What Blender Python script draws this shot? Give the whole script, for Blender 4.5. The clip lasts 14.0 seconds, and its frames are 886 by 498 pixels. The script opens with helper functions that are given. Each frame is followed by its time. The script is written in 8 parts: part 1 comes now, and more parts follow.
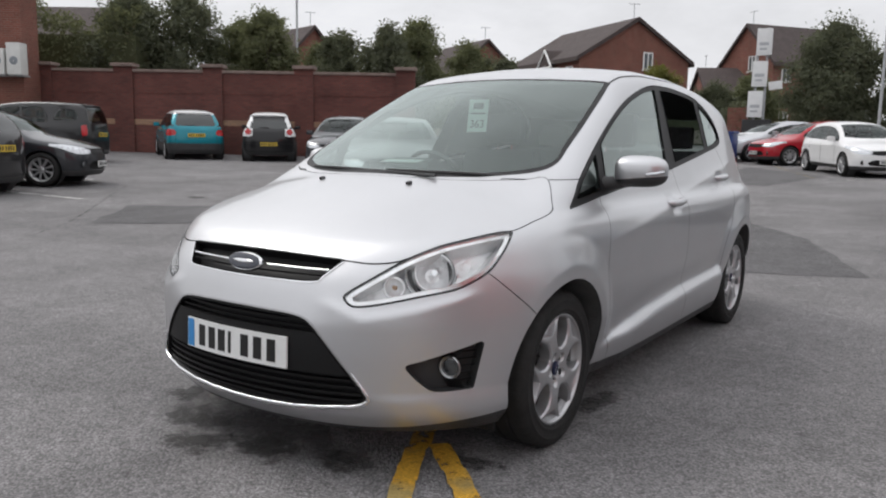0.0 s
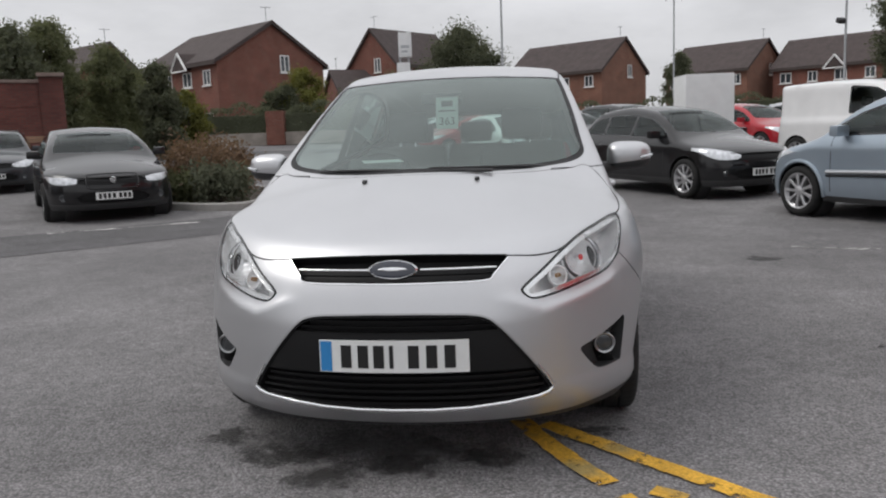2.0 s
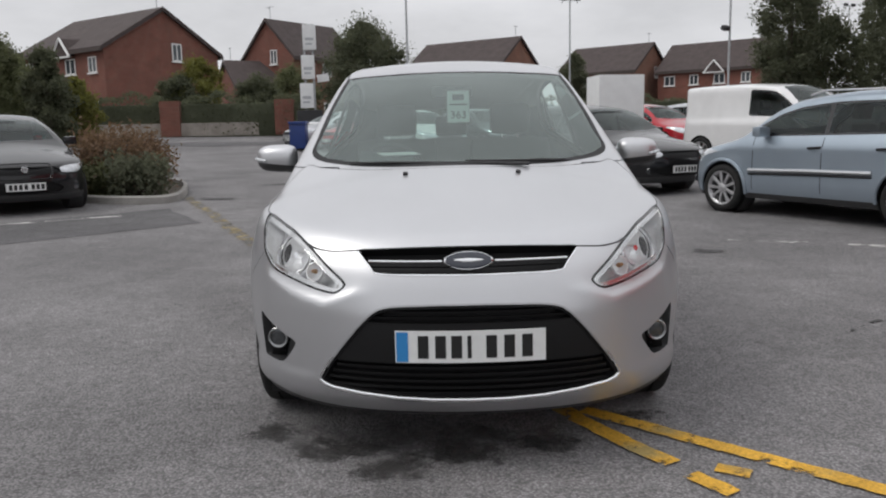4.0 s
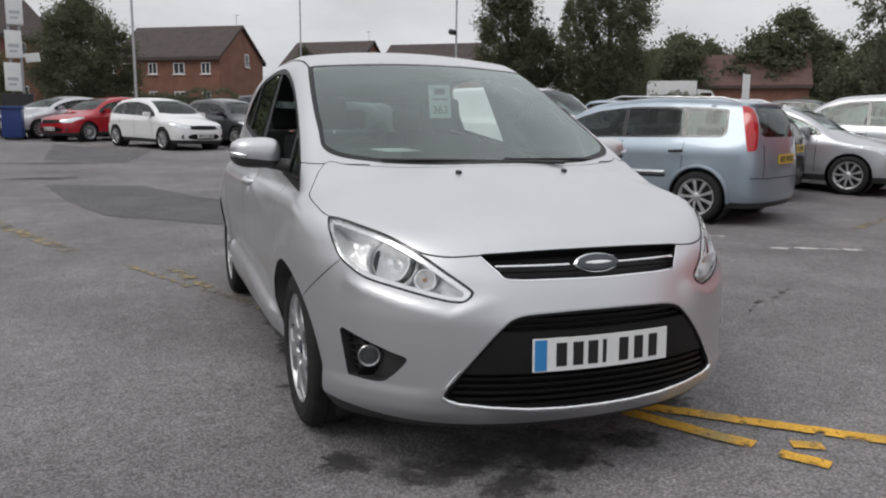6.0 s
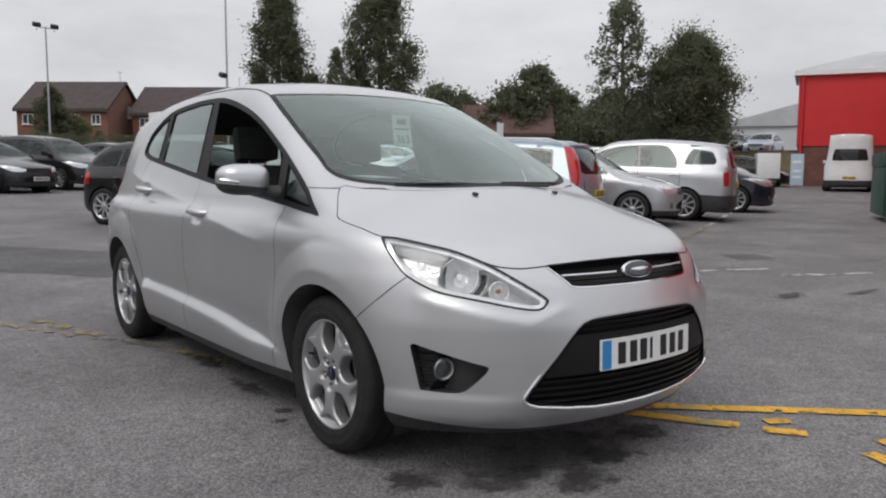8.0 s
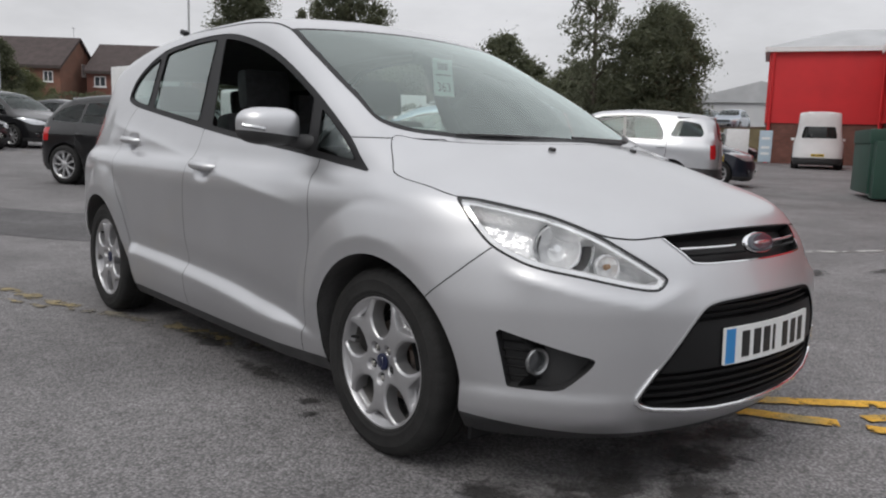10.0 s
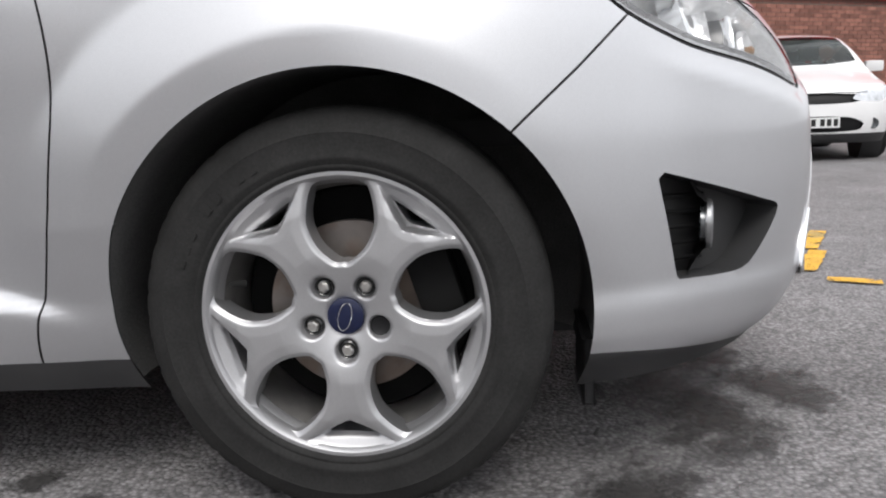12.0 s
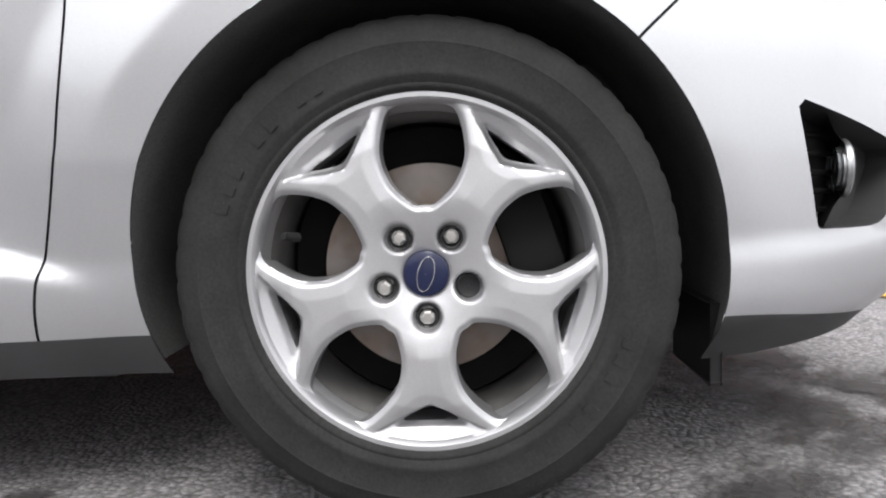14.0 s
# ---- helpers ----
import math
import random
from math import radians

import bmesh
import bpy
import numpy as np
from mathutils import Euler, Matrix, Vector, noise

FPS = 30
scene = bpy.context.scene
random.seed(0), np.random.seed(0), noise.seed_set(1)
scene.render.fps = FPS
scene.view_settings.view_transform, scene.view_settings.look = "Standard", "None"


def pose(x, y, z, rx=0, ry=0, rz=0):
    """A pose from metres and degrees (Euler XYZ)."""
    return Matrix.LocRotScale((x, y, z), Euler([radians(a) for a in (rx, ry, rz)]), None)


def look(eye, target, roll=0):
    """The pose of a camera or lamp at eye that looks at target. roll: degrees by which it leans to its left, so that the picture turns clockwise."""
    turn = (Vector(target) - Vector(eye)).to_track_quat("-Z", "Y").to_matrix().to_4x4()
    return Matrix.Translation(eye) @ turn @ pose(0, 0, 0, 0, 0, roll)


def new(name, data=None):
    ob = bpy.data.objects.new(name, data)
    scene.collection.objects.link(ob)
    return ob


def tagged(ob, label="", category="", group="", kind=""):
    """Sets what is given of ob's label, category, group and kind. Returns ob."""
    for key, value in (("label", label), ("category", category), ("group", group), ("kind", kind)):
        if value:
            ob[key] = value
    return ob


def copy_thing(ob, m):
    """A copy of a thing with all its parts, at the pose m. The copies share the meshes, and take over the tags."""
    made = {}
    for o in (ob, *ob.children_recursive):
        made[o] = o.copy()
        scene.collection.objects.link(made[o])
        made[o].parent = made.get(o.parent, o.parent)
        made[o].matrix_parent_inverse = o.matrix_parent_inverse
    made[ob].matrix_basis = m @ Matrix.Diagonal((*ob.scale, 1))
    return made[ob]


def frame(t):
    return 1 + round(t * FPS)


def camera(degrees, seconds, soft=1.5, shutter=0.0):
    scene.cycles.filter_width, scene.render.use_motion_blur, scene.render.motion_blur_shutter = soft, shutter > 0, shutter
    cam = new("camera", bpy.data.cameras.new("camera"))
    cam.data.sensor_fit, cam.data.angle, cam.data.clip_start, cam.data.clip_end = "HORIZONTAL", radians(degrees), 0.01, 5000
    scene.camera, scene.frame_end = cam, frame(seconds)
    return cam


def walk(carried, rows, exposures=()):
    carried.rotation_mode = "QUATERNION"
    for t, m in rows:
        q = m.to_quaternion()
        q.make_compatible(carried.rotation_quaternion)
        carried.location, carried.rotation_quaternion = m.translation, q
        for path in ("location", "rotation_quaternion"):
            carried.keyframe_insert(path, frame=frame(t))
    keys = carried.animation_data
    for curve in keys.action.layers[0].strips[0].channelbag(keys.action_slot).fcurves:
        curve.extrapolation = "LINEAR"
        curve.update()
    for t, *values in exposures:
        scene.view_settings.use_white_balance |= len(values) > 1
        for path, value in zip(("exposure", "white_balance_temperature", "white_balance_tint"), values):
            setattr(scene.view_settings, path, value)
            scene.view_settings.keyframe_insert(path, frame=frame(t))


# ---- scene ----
cam = camera(58.97, 14.0, soft=2.1)
# seconds, place in metres, turn in degrees
PATH = [
    (0.0, 2.1672, -2.7366, 1.2047, 81.976, -0.924, 34.247),
    (0.5, 1.9555, -2.8606, 1.2284, 84.235, -2.37, 31.295),
    (1.0, 1.5177, -3.0258, 1.2186, 81.022, -0.594, 26.279),
    (1.5, 1.0362, -3.2766, 1.2247, 80.587, 0.555, 14.998),
    (2.0, 0.5336, -3.4215, 1.1969, 81.906, 2.168, 7.496),
    (2.5, 0.1776, -3.4762, 1.1966, 82.669, 0.851, 3.376),
    (2.7, 0.0811, -3.5109, 1.2058, 81.071, 1.434, 2.078),
    (5.0, -0.3133, -3.4189, 1.2021, 81.894, -1.486, -4.743),
    (5.5, -0.8518, -3.3005, 1.204, 81.74, -0.058, -13.278),
    (6.0, -1.4201, -3.0772, 1.22, 80.81, -0.46, -20.779),
    (6.5, -1.9076, -2.8629, 1.2145, 82.199, -0.128, -29.848),
    (7.0, -2.2382, -2.6815, 1.2153, 82.245, 0.465, -32.664),
    (7.2, -2.2889, -2.6808, 1.1962, 83.316, -0.095, -36.184),
    (9.3, -2.4521, -2.5498, 1.1007, 84.638, -0.36, -38.775),
    (9.5, -2.4279, -2.4796, 1.1143, 82.639, -1.08, -38.171),
    (10.0, -2.369, -2.0079, 1.0441, 82.079, -1.771, -40.982),
    (10.5, -2.3078, -1.4878, 0.951, 81.129, -1.156, -48.802),
    (11.0, -2.2117, -0.9425, 0.8375, 79.513, 0.31, -62.413),
    (11.5, -2.1504, -0.5687, 0.728, 81.474, -2.153, -73.109),
    (12.0, -1.9879, -0.2592, 0.6025, 80.55, 1.756, -84.77),
    (12.5, -1.8572, -0.131, 0.4619, 84.168, 1.646, -86.88),
    (13.0, -1.8265, -0.0742, 0.4195, 86.353, 0.056, -87.442),
    (13.5, -1.8168, -0.0878, 0.3999, 86.138, 0.499, -88.051),
    (14.0, -1.8095, -0.058, 0.427, 84.978, 1.728, -87.955),
]
walk(cam, [(t, pose(x, y, z, rx, ry, rz)) for t, x, y, z, rx, ry, rz in PATH], exposures=[(0.0, -0.18), (0.5, -0.33), (1.5, -0.42), (9.5, -0.42), (10.5, -0.38), (11.0, -0.18), (11.5, 0.06), (12.0, 0.26), (12.5, 0.56), (13.0, 0.82), (14.0, 0.86)])

# ---- light: an overcast afternoon ----
world = bpy.data.worlds.new("overcast_sky")
world.use_nodes = True
scene.world = world
wn, wl = world.node_tree.nodes, world.node_tree.links
back = wn["Background"]
sky = wn.new("ShaderNodeTexSky")
sky.sky_type, sky.sun_disc = "NISHITA", False
sky.sun_elevation, sky.sun_rotation, sky.air_density, sky.dust_density = radians(52), radians(262), 1.0, 4.0
place = wn.new("ShaderNodeTexCoord")
split_z = wn.new("ShaderNodeSeparateXYZ")
rise = wn.new("ShaderNodeMapRange")
rise.inputs["From Min"].default_value, rise.inputs["From Max"].default_value = 0.0, 1.0
rise.inputs["To Min"].default_value, rise.inputs["To Max"].default_value = 0.90, 1.62
cloud = wn.new("ShaderNodeTexNoise")
cloud.inputs["Scale"].default_value, cloud.inputs["Detail"].default_value, cloud.inputs["Roughness"].default_value = 3.2, 6.0, 0.6
squash = wn.new("ShaderNodeMapping")
squash.inputs["Scale"].default_value = (1.0, 1.0, 2.6)
tone = wn.new("ShaderNodeMapRange")
tone.inputs["From Min"].default_value, tone.inputs["From Max"].default_value = 0.3, 0.7
tone.inputs["To Min"].default_value, tone.inputs["To Max"].default_value = 0.84, 1.10
grey = wn.new("ShaderNodeMath")
grey.operation = "MULTIPLY"
tint = wn.new("ShaderNodeMix")
tint.data_type, tint.blend_type = "RGBA", "MULTIPLY"
tint.inputs["Factor"].default_value = 1.0
tint.inputs["B"].default_value = (0.975, 0.98, 1.015, 1)
veil = wn.new("ShaderNodeMix")
veil.data_type = "RGBA"
veil.inputs["Factor"].default_value = 0.94
dim = wn.new("ShaderNodeMix")
dim.data_type, dim.blend_type = "RGBA", "MULTIPLY"
dim.inputs["Factor"].default_value = 1.0
dim.inputs["B"].default_value = (0.1, 0.1, 0.1, 1)
wl.new(place.outputs["Generated"], split_z.inputs[0])
wl.new(split_z.outputs["Z"], rise.inputs["Value"])
wl.new(place.outputs["Generated"], squash.inputs["Vector"])
wl.new(squash.outputs["Vector"], cloud.inputs["Vector"])
wl.new(cloud.outputs["Fac"], tone.inputs["Value"])
wl.new(rise.outputs["Result"], grey.inputs[0])
wl.new(tone.outputs["Result"], grey.inputs[1])
wl.new(grey.outputs[0], tint.inputs["A"])
wl.new(sky.outputs["Color"], dim.inputs["A"])
wl.new(dim.outputs["Result"], veil.inputs["A"])
wl.new(tint.outputs["Result"], veil.inputs["B"])
wl.new(veil.outputs["Result"], back.inputs["Color"])
back.inputs["Strength"].default_value = 1.0
sun = new("sun", bpy.data.lights.new("sun", "SUN"))
sun.data.energy, sun.data.angle, sun.data.color = 1.25, radians(25), (1.0, 0.97, 0.93)
sun.matrix_world = look((-14, -2, 18), (0, 0, 0))
# ---- materials ----
def mat(name, base, rough=0.5, metal=0.0, vary=0.0, scale=6.0, fine=0.0, fine_scale=120.0, bump=0.0, bump_scale=150.0, coat=0.0, second=None, patch=0.5, island=0.0, spec=0.5):
    """A surface: base colour, wandering in tone at a large and a fine scale, with an optional second colour in patches and a fine relief."""
    m = bpy.data.materials.new(name)
    m.use_nodes = True
    n, l = m.node_tree.nodes, m.node_tree.links
    b = n["Principled BSDF"]
    b.inputs["Base Color"].default_value = (*base, 1)
    b.inputs["Roughness"].default_value, b.inputs["Metallic"].default_value = rough, metal
    b.inputs["Coat Weight"].default_value, b.inputs["Coat Roughness"].default_value = coat, 0.04
    b.inputs["Specular IOR Level"].default_value = spec
    where = n.new("ShaderNodeTexCoord")
    out = None

    def noise_of(size, detail=5.0):
        t = n.new("ShaderNodeTexNoise")
        t.inputs["Scale"].default_value, t.inputs["Detail"].default_value = size, detail
        l.new(where.outputs["Object"], t.inputs["Vector"])
        return t.outputs["Fac"]

    def times(a, lo, hi, fac):
        r = n.new("ShaderNodeMapRange")
        r.inputs["From Min"].default_value, r.inputs["From Max"].default_value = 0.3, 0.7
        r.inputs["To Min"].default_value, r.inputs["To Max"].default_value = lo, hi
        l.new(fac, r.inputs["Value"])
        x = n.new("ShaderNodeMix")
        x.data_type, x.blend_type = "RGBA", "MULTIPLY"
        x.inputs["Factor"].default_value = 1.0
        if a is None:
            x.inputs["A"].default_value = (*base, 1)
        else:
            l.new(a, x.inputs["A"])
        l.new(r.outputs["Result"], x.inputs["B"])
        return x.outputs["Result"]
    if second:
        r = n.new("ShaderNodeMapRange")
        r.inputs["From Min"].default_value, r.inputs["From Max"].default_value = patch - 0.06, patch + 0.06
        l.new(noise_of(scale * 0.7), r.inputs["Value"])
        x = n.new("ShaderNodeMix")
        x.data_type = "RGBA"
        x.inputs["A"].default_value, x.inputs["B"].default_value = (*base, 1), (*second, 1)
        l.new(r.outputs["Result"], x.inputs["Factor"])
        out = x.outputs["Result"]
    if vary:
        out = times(out, 1 - vary, 1 + vary, noise_of(scale))
    if fine:
        out = times(out, 1 - fine, 1 + fine, noise_of(fine_scale, 3.0))
    if island:
        g = n.new("ShaderNodeNewGeometry")
        r = n.new("ShaderNodeMapRange")
        r.inputs["To Min"].default_value, r.inputs["To Max"].default_value = 1 - island, 1 + island
        l.new(g.outputs["Random Per Island"], r.inputs["Value"])
        x = n.new("ShaderNodeMix")
        x.data_type, x.blend_type = "RGBA", "MULTIPLY"
        x.inputs["Factor"].default_value = 1.0
        x.inputs["A"].default_value = (*base, 1)
        if out is not None:
            l.new(out, x.inputs["A"])
        l.new(r.outputs["Result"], x.inputs["B"])
        out = x.outputs["Result"]
    if out is not None:
        l.new(out, b.inputs["Base Color"])
    if bump:
        k = n.new("ShaderNodeBump")
        k.inputs["Strength"].default_value, k.inputs["Distance"].default_value = 1.0, bump
        l.new(noise_of(bump_scale, 3.0), k.inputs["Height"])
        l.new(k.outputs["Normal"], b.inputs["Normal"])
    return m


def glass(name, tint, clear=0.85, rough=0.0, gloss=1.95):
    """A thin pane: clear tinted light passes, the rest is mirrored by Fresnel."""
    m = bpy.data.materials.new(name)
    m.use_nodes = True
    n, l = m.node_tree.nodes, m.node_tree.links
    n.remove(n["Principled BSDF"])
    t, g, x, fr = n.new("ShaderNodeBsdfTransparent"), n.new("ShaderNodeBsdfGlossy"), n.new("ShaderNodeMixShader"), n.new("ShaderNodeFresnel")
    t.inputs["Color"].default_value = (*[c * clear for c in tint], 1)
    g.inputs["Roughness"].default_value = rough
    g.inputs["Color"].default_value = (*[0.4 + 0.6 * c for c in tint], 1)
    fr.inputs["IOR"].default_value = 1.52
    k = n.new("ShaderNodeMath")
    k.operation = "MULTIPLY"
    k.use_clamp = True
    k.inputs[1].default_value = gloss
    l.new(fr.outputs[0], k.inputs[0])
    l.new(k.outputs[0], x.inputs[0])
    l.new(t.outputs[0], x.inputs[1])
    l.new(g.outputs[0], x.inputs[2])
    l.new(x.outputs[0], n["Material Output"].inputs["Surface"])
    return m


SILVER = mat("silver_paint", (0.565, 0.57, 0.585), rough=0.40, metal=0.86, vary=0.03, scale=3, fine=0.07, fine_scale=900, coat=0.6)
BLACK_PLASTIC = mat("black_plastic", (0.032, 0.032, 0.033), rough=0.55, vary=0.15, scale=9, bump=0.0004, bump_scale=600)
GLOSS_BLACK = mat("gloss_black", (0.010, 0.010, 0.011), rough=0.12, coat=0.4)
WINDOW_BLACK = mat("black_window_trim", (0.012, 0.012, 0.013), rough=0.5, vary=0.1, spec=0.25)
GRILLE_BLACK = mat("grille_black", (0.009, 0.009, 0.0095), rough=0.5, vary=0.1, spec=0.22)
RUBBER = mat("tyre_rubber", (0.020, 0.0198, 0.0195), spec=0.24, rough=0.78, vary=0.25, scale=14, fine=0.2, fine_scale=220, bump=0.0006, bump_scale=260)
LINER = mat("wheel_arch_felt", (0.080, 0.079, 0.078), rough=0.9, vary=0.3, scale=8, fine=0.3, fine_scale=300)
GAP = mat("panel_gap_dark", (0.02, 0.02, 0.02), rough=0.8, vary=0.1)
CHROME = mat("chrome", (0.82, 0.83, 0.84), rough=0.08, metal=1.0, vary=0.03)
ALLOY = mat("alloy_silver", (0.49, 0.49, 0.50), rough=0.44, metal=0.85, vary=0.06, scale=16, fine=0.04, fine_scale=500, coat=0.3)
STEEL = mat("bolt_steel", (0.42, 0.41, 0.39), rough=0.4, metal=0.8, vary=0.15, scale=60)
RUSTY = mat("brake_disc_iron", (0.20, 0.178, 0.165), rough=0.5, metal=0.5, vary=0.2, scale=20, second=(0.185, 0.145, 0.12), patch=0.5)
DARK_METAL = mat("dark_metal", (0.03, 0.03, 0.032), rough=0.6, vary=0.2, scale=12)
BARREL_GREY = mat("dull_grey_barrel", (0.16, 0.155, 0.15), rough=0.6, metal=0.5, vary=0.3, scale=14)
BRAKE_DARK = mat("black_brake_parts", (0.010, 0.010, 0.010), rough=0.85, vary=0.2, scale=12, spec=0.15)
NAVY = mat("navy_enamel", (0.010, 0.014, 0.045), rough=0.3, coat=0.15, spec=0.3)
BADGE_BLUE = mat("badge_enamel_dark", (0.03, 0.035, 0.05), rough=0.2, coat=0.6)
SCREEN = glass("windscreen_glass", (0.80, 0.96, 0.91), 0.84, gloss=1.6)
PANE = glass("side_glass", (0.78, 0.92, 0.88), 0.74)
LENS = glass("lamp_lens", (0.99, 0.992, 0.992), 1.0, gloss=0.55)
REFLECTOR = mat("lamp_reflector", (0.92, 0.925, 0.93), rough=0.14, metal=0.55, vary=0.05, scale=30, bump=0.008, bump_scale=45)
LAMP_SILVER = mat("lamp_housing_silver", (0.80, 0.805, 0.81), rough=0.16, metal=0.9, vary=0.06, scale=20)
LAMP_CAVITY = mat("lamp_cavity_chrome", (0.88, 0.885, 0.89), rough=0.16, metal=0.42, vary=0.10, scale=17, bump=0.010, bump_scale=24)
LAMP_GREY = mat("lamp_bezel_grey", (0.42, 0.42, 0.43), rough=0.3, metal=0.6)
LAMP_DARK = mat("lamp_collar_dark", (0.07, 0.07, 0.072), rough=0.2, metal=0.3)
AMBER = mat("amber_bulb", (0.30, 0.17, 0.08), rough=0.25)
CLOTH = mat("dark_seat_cloth", (0.055, 0.057, 0.06), rough=0.9, vary=0.2, scale=30, fine=0.2, fine_scale=500, bump=0.0008, bump_scale=500)
TRIM_DARK = mat("dark_cabin_trim", (0.042, 0.044, 0.046), rough=0.65, vary=0.15, scale=15, bump=0.0004, bump_scale=700)
HEADLINING = mat("grey_headlining", (0.30, 0.30, 0.29), rough=0.95, vary=0.06, scale=20)
PAPER = mat("paper_pale_green", (0.80, 0.88, 0.84), rough=0.7, vary=0.04)
PAPER_WHITE = mat("paper_white", (0.75, 0.77, 0.76), rough=0.7, vary=0.03)
PRINT = mat("print_dark", (0.05, 0.07, 0.07), rough=0.7)
PRINT_BLACK = mat("plate_black", (0.012, 0.012, 0.012), rough=0.4)
PLATE_WHITE = mat("plate_white", (0.74, 0.75, 0.74), rough=0.3, vary=0.03, scale=30)
PLATE_YELLOW = mat("plate_yellow", (0.72, 0.50, 0.05), rough=0.35, vary=0.04)
PLATE_BLUE = mat("plate_blue", (0.03, 0.22, 0.52), rough=0.35)
RED_LENS = mat("red_lamp_lens", (0.42, 0.012, 0.016), rough=0.12, vary=0.1, scale=40, coat=0.5)
FOG_RIM = mat("dulled_chrome", (0.36, 0.365, 0.37), rough=0.3, metal=0.9, vary=0.15, scale=40)
FOG_GLASS = mat("fog_lamp_glass", (0.09, 0.095, 0.10), rough=0.15, metal=0.6, vary=0.3, scale=60, coat=0.5)
DARK_GLASS = mat("dark_window_glass", (0.018, 0.022, 0.022), rough=0.04, spec=0.9)
CLEAR_LAMP = mat("clear_lamp", (0.62, 0.64, 0.66), rough=0.12, metal=0.6, vary=0.25, scale=18, coat=0.6)


def tarmac(name, base, vary=0.16, stone=0.55, bump=0.004):
    """Worn asphalt: single chippings of differing tone in a dark binder, mottling a hand wide, and broad paler and darker drifts."""
    m = bpy.data.materials.new(name)
    m.use_nodes = True
    n, l = m.node_tree.nodes, m.node_tree.links
    b = n["Principled BSDF"]
    b.inputs["Roughness"].default_value, b.inputs["Specular IOR Level"].default_value = 0.88, 0.4
    where = n.new("ShaderNodeTexCoord")

    def noise_of(size, detail, rough=0.6):
        t = n.new("ShaderNodeTexNoise")
        t.inputs["Scale"].default_value, t.inputs["Detail"].default_value, t.inputs["Roughness"].default_value = size, detail, rough
        l.new(where.outputs["Object"], t.inputs["Vector"])
        return t.outputs["Fac"]

    def graded(value, lo, hi, a=0.3, c=0.7):
        r = n.new("ShaderNodeMapRange")
        r.inputs["From Min"].default_value, r.inputs["From Max"].default_value = a, c
        r.inputs["To Min"].default_value, r.inputs["To Max"].default_value = lo, hi
        l.new(value, r.inputs["Value"])
        return r.outputs["Result"]

    def product(a, c):
        k = n.new("ShaderNodeMath")
        k.operation = "MULTIPLY"
        l.new(a, k.inputs[0])
        l.new(c, k.inputs[1])
        return k.outputs[0]
    cells = n.new("ShaderNodeTexVoronoi")
    cells.inputs["Scale"].default_value = 105.0
    l.new(where.outputs["Object"], cells.inputs["Vector"])
    tone = n.new("ShaderNodeSeparateXYZ")
    l.new(cells.outputs["Color"], tone.inputs[0])
    chips = product(graded(tone.outputs["X"], 1 - stone, 1 + stone, 0.0, 1.0), graded(cells.outputs["Distance"], 1.12, 0.62, 0.25, 0.75))
    mottle = product(graded(noise_of(11.0, 6.0, 0.72), 0.80, 1.18), graded(noise_of(2.2, 6.0, 0.62), 0.86, 1.12))
    drift = product(graded(noise_of(0.33, 5.0), 1 - vary, 1 + vary), graded(noise_of(0.9, 4.0, 0.55), 0.90, 1.08, 0.36, 0.60))
    value = product(product(chips, mottle), drift)
    x = n.new("ShaderNodeMix")
    x.data_type, x.blend_type = "RGBA", "MULTIPLY"
    x.inputs["Factor"].default_value = 1.0
    x.inputs["A"].default_value = (*base, 1)
    l.new(value, x.inputs["B"])
    l.new(x.outputs["Result"], b.inputs["Base Color"])
    k = n.new("ShaderNodeBump")
    k.inputs["Strength"].default_value, k.inputs["Distance"].default_value = 1.0, bump
    k.invert = True
    l.new(cells.outputs["Distance"], k.inputs["Height"])
    l.new(k.outputs["Normal"], b.inputs["Normal"])
    return m


TARMAC = tarmac("aged_tarmac", (0.196, 0.189, 0.191), 0.2, 0.32)
TARMAC_DARK = tarmac("newer_tarmac_patch", (0.118, 0.114, 0.117), 0.12, 0.4)
CAR_PANE = glass("parked_car_glass", (0.74, 0.83, 0.81), 0.66, gloss=0.85)


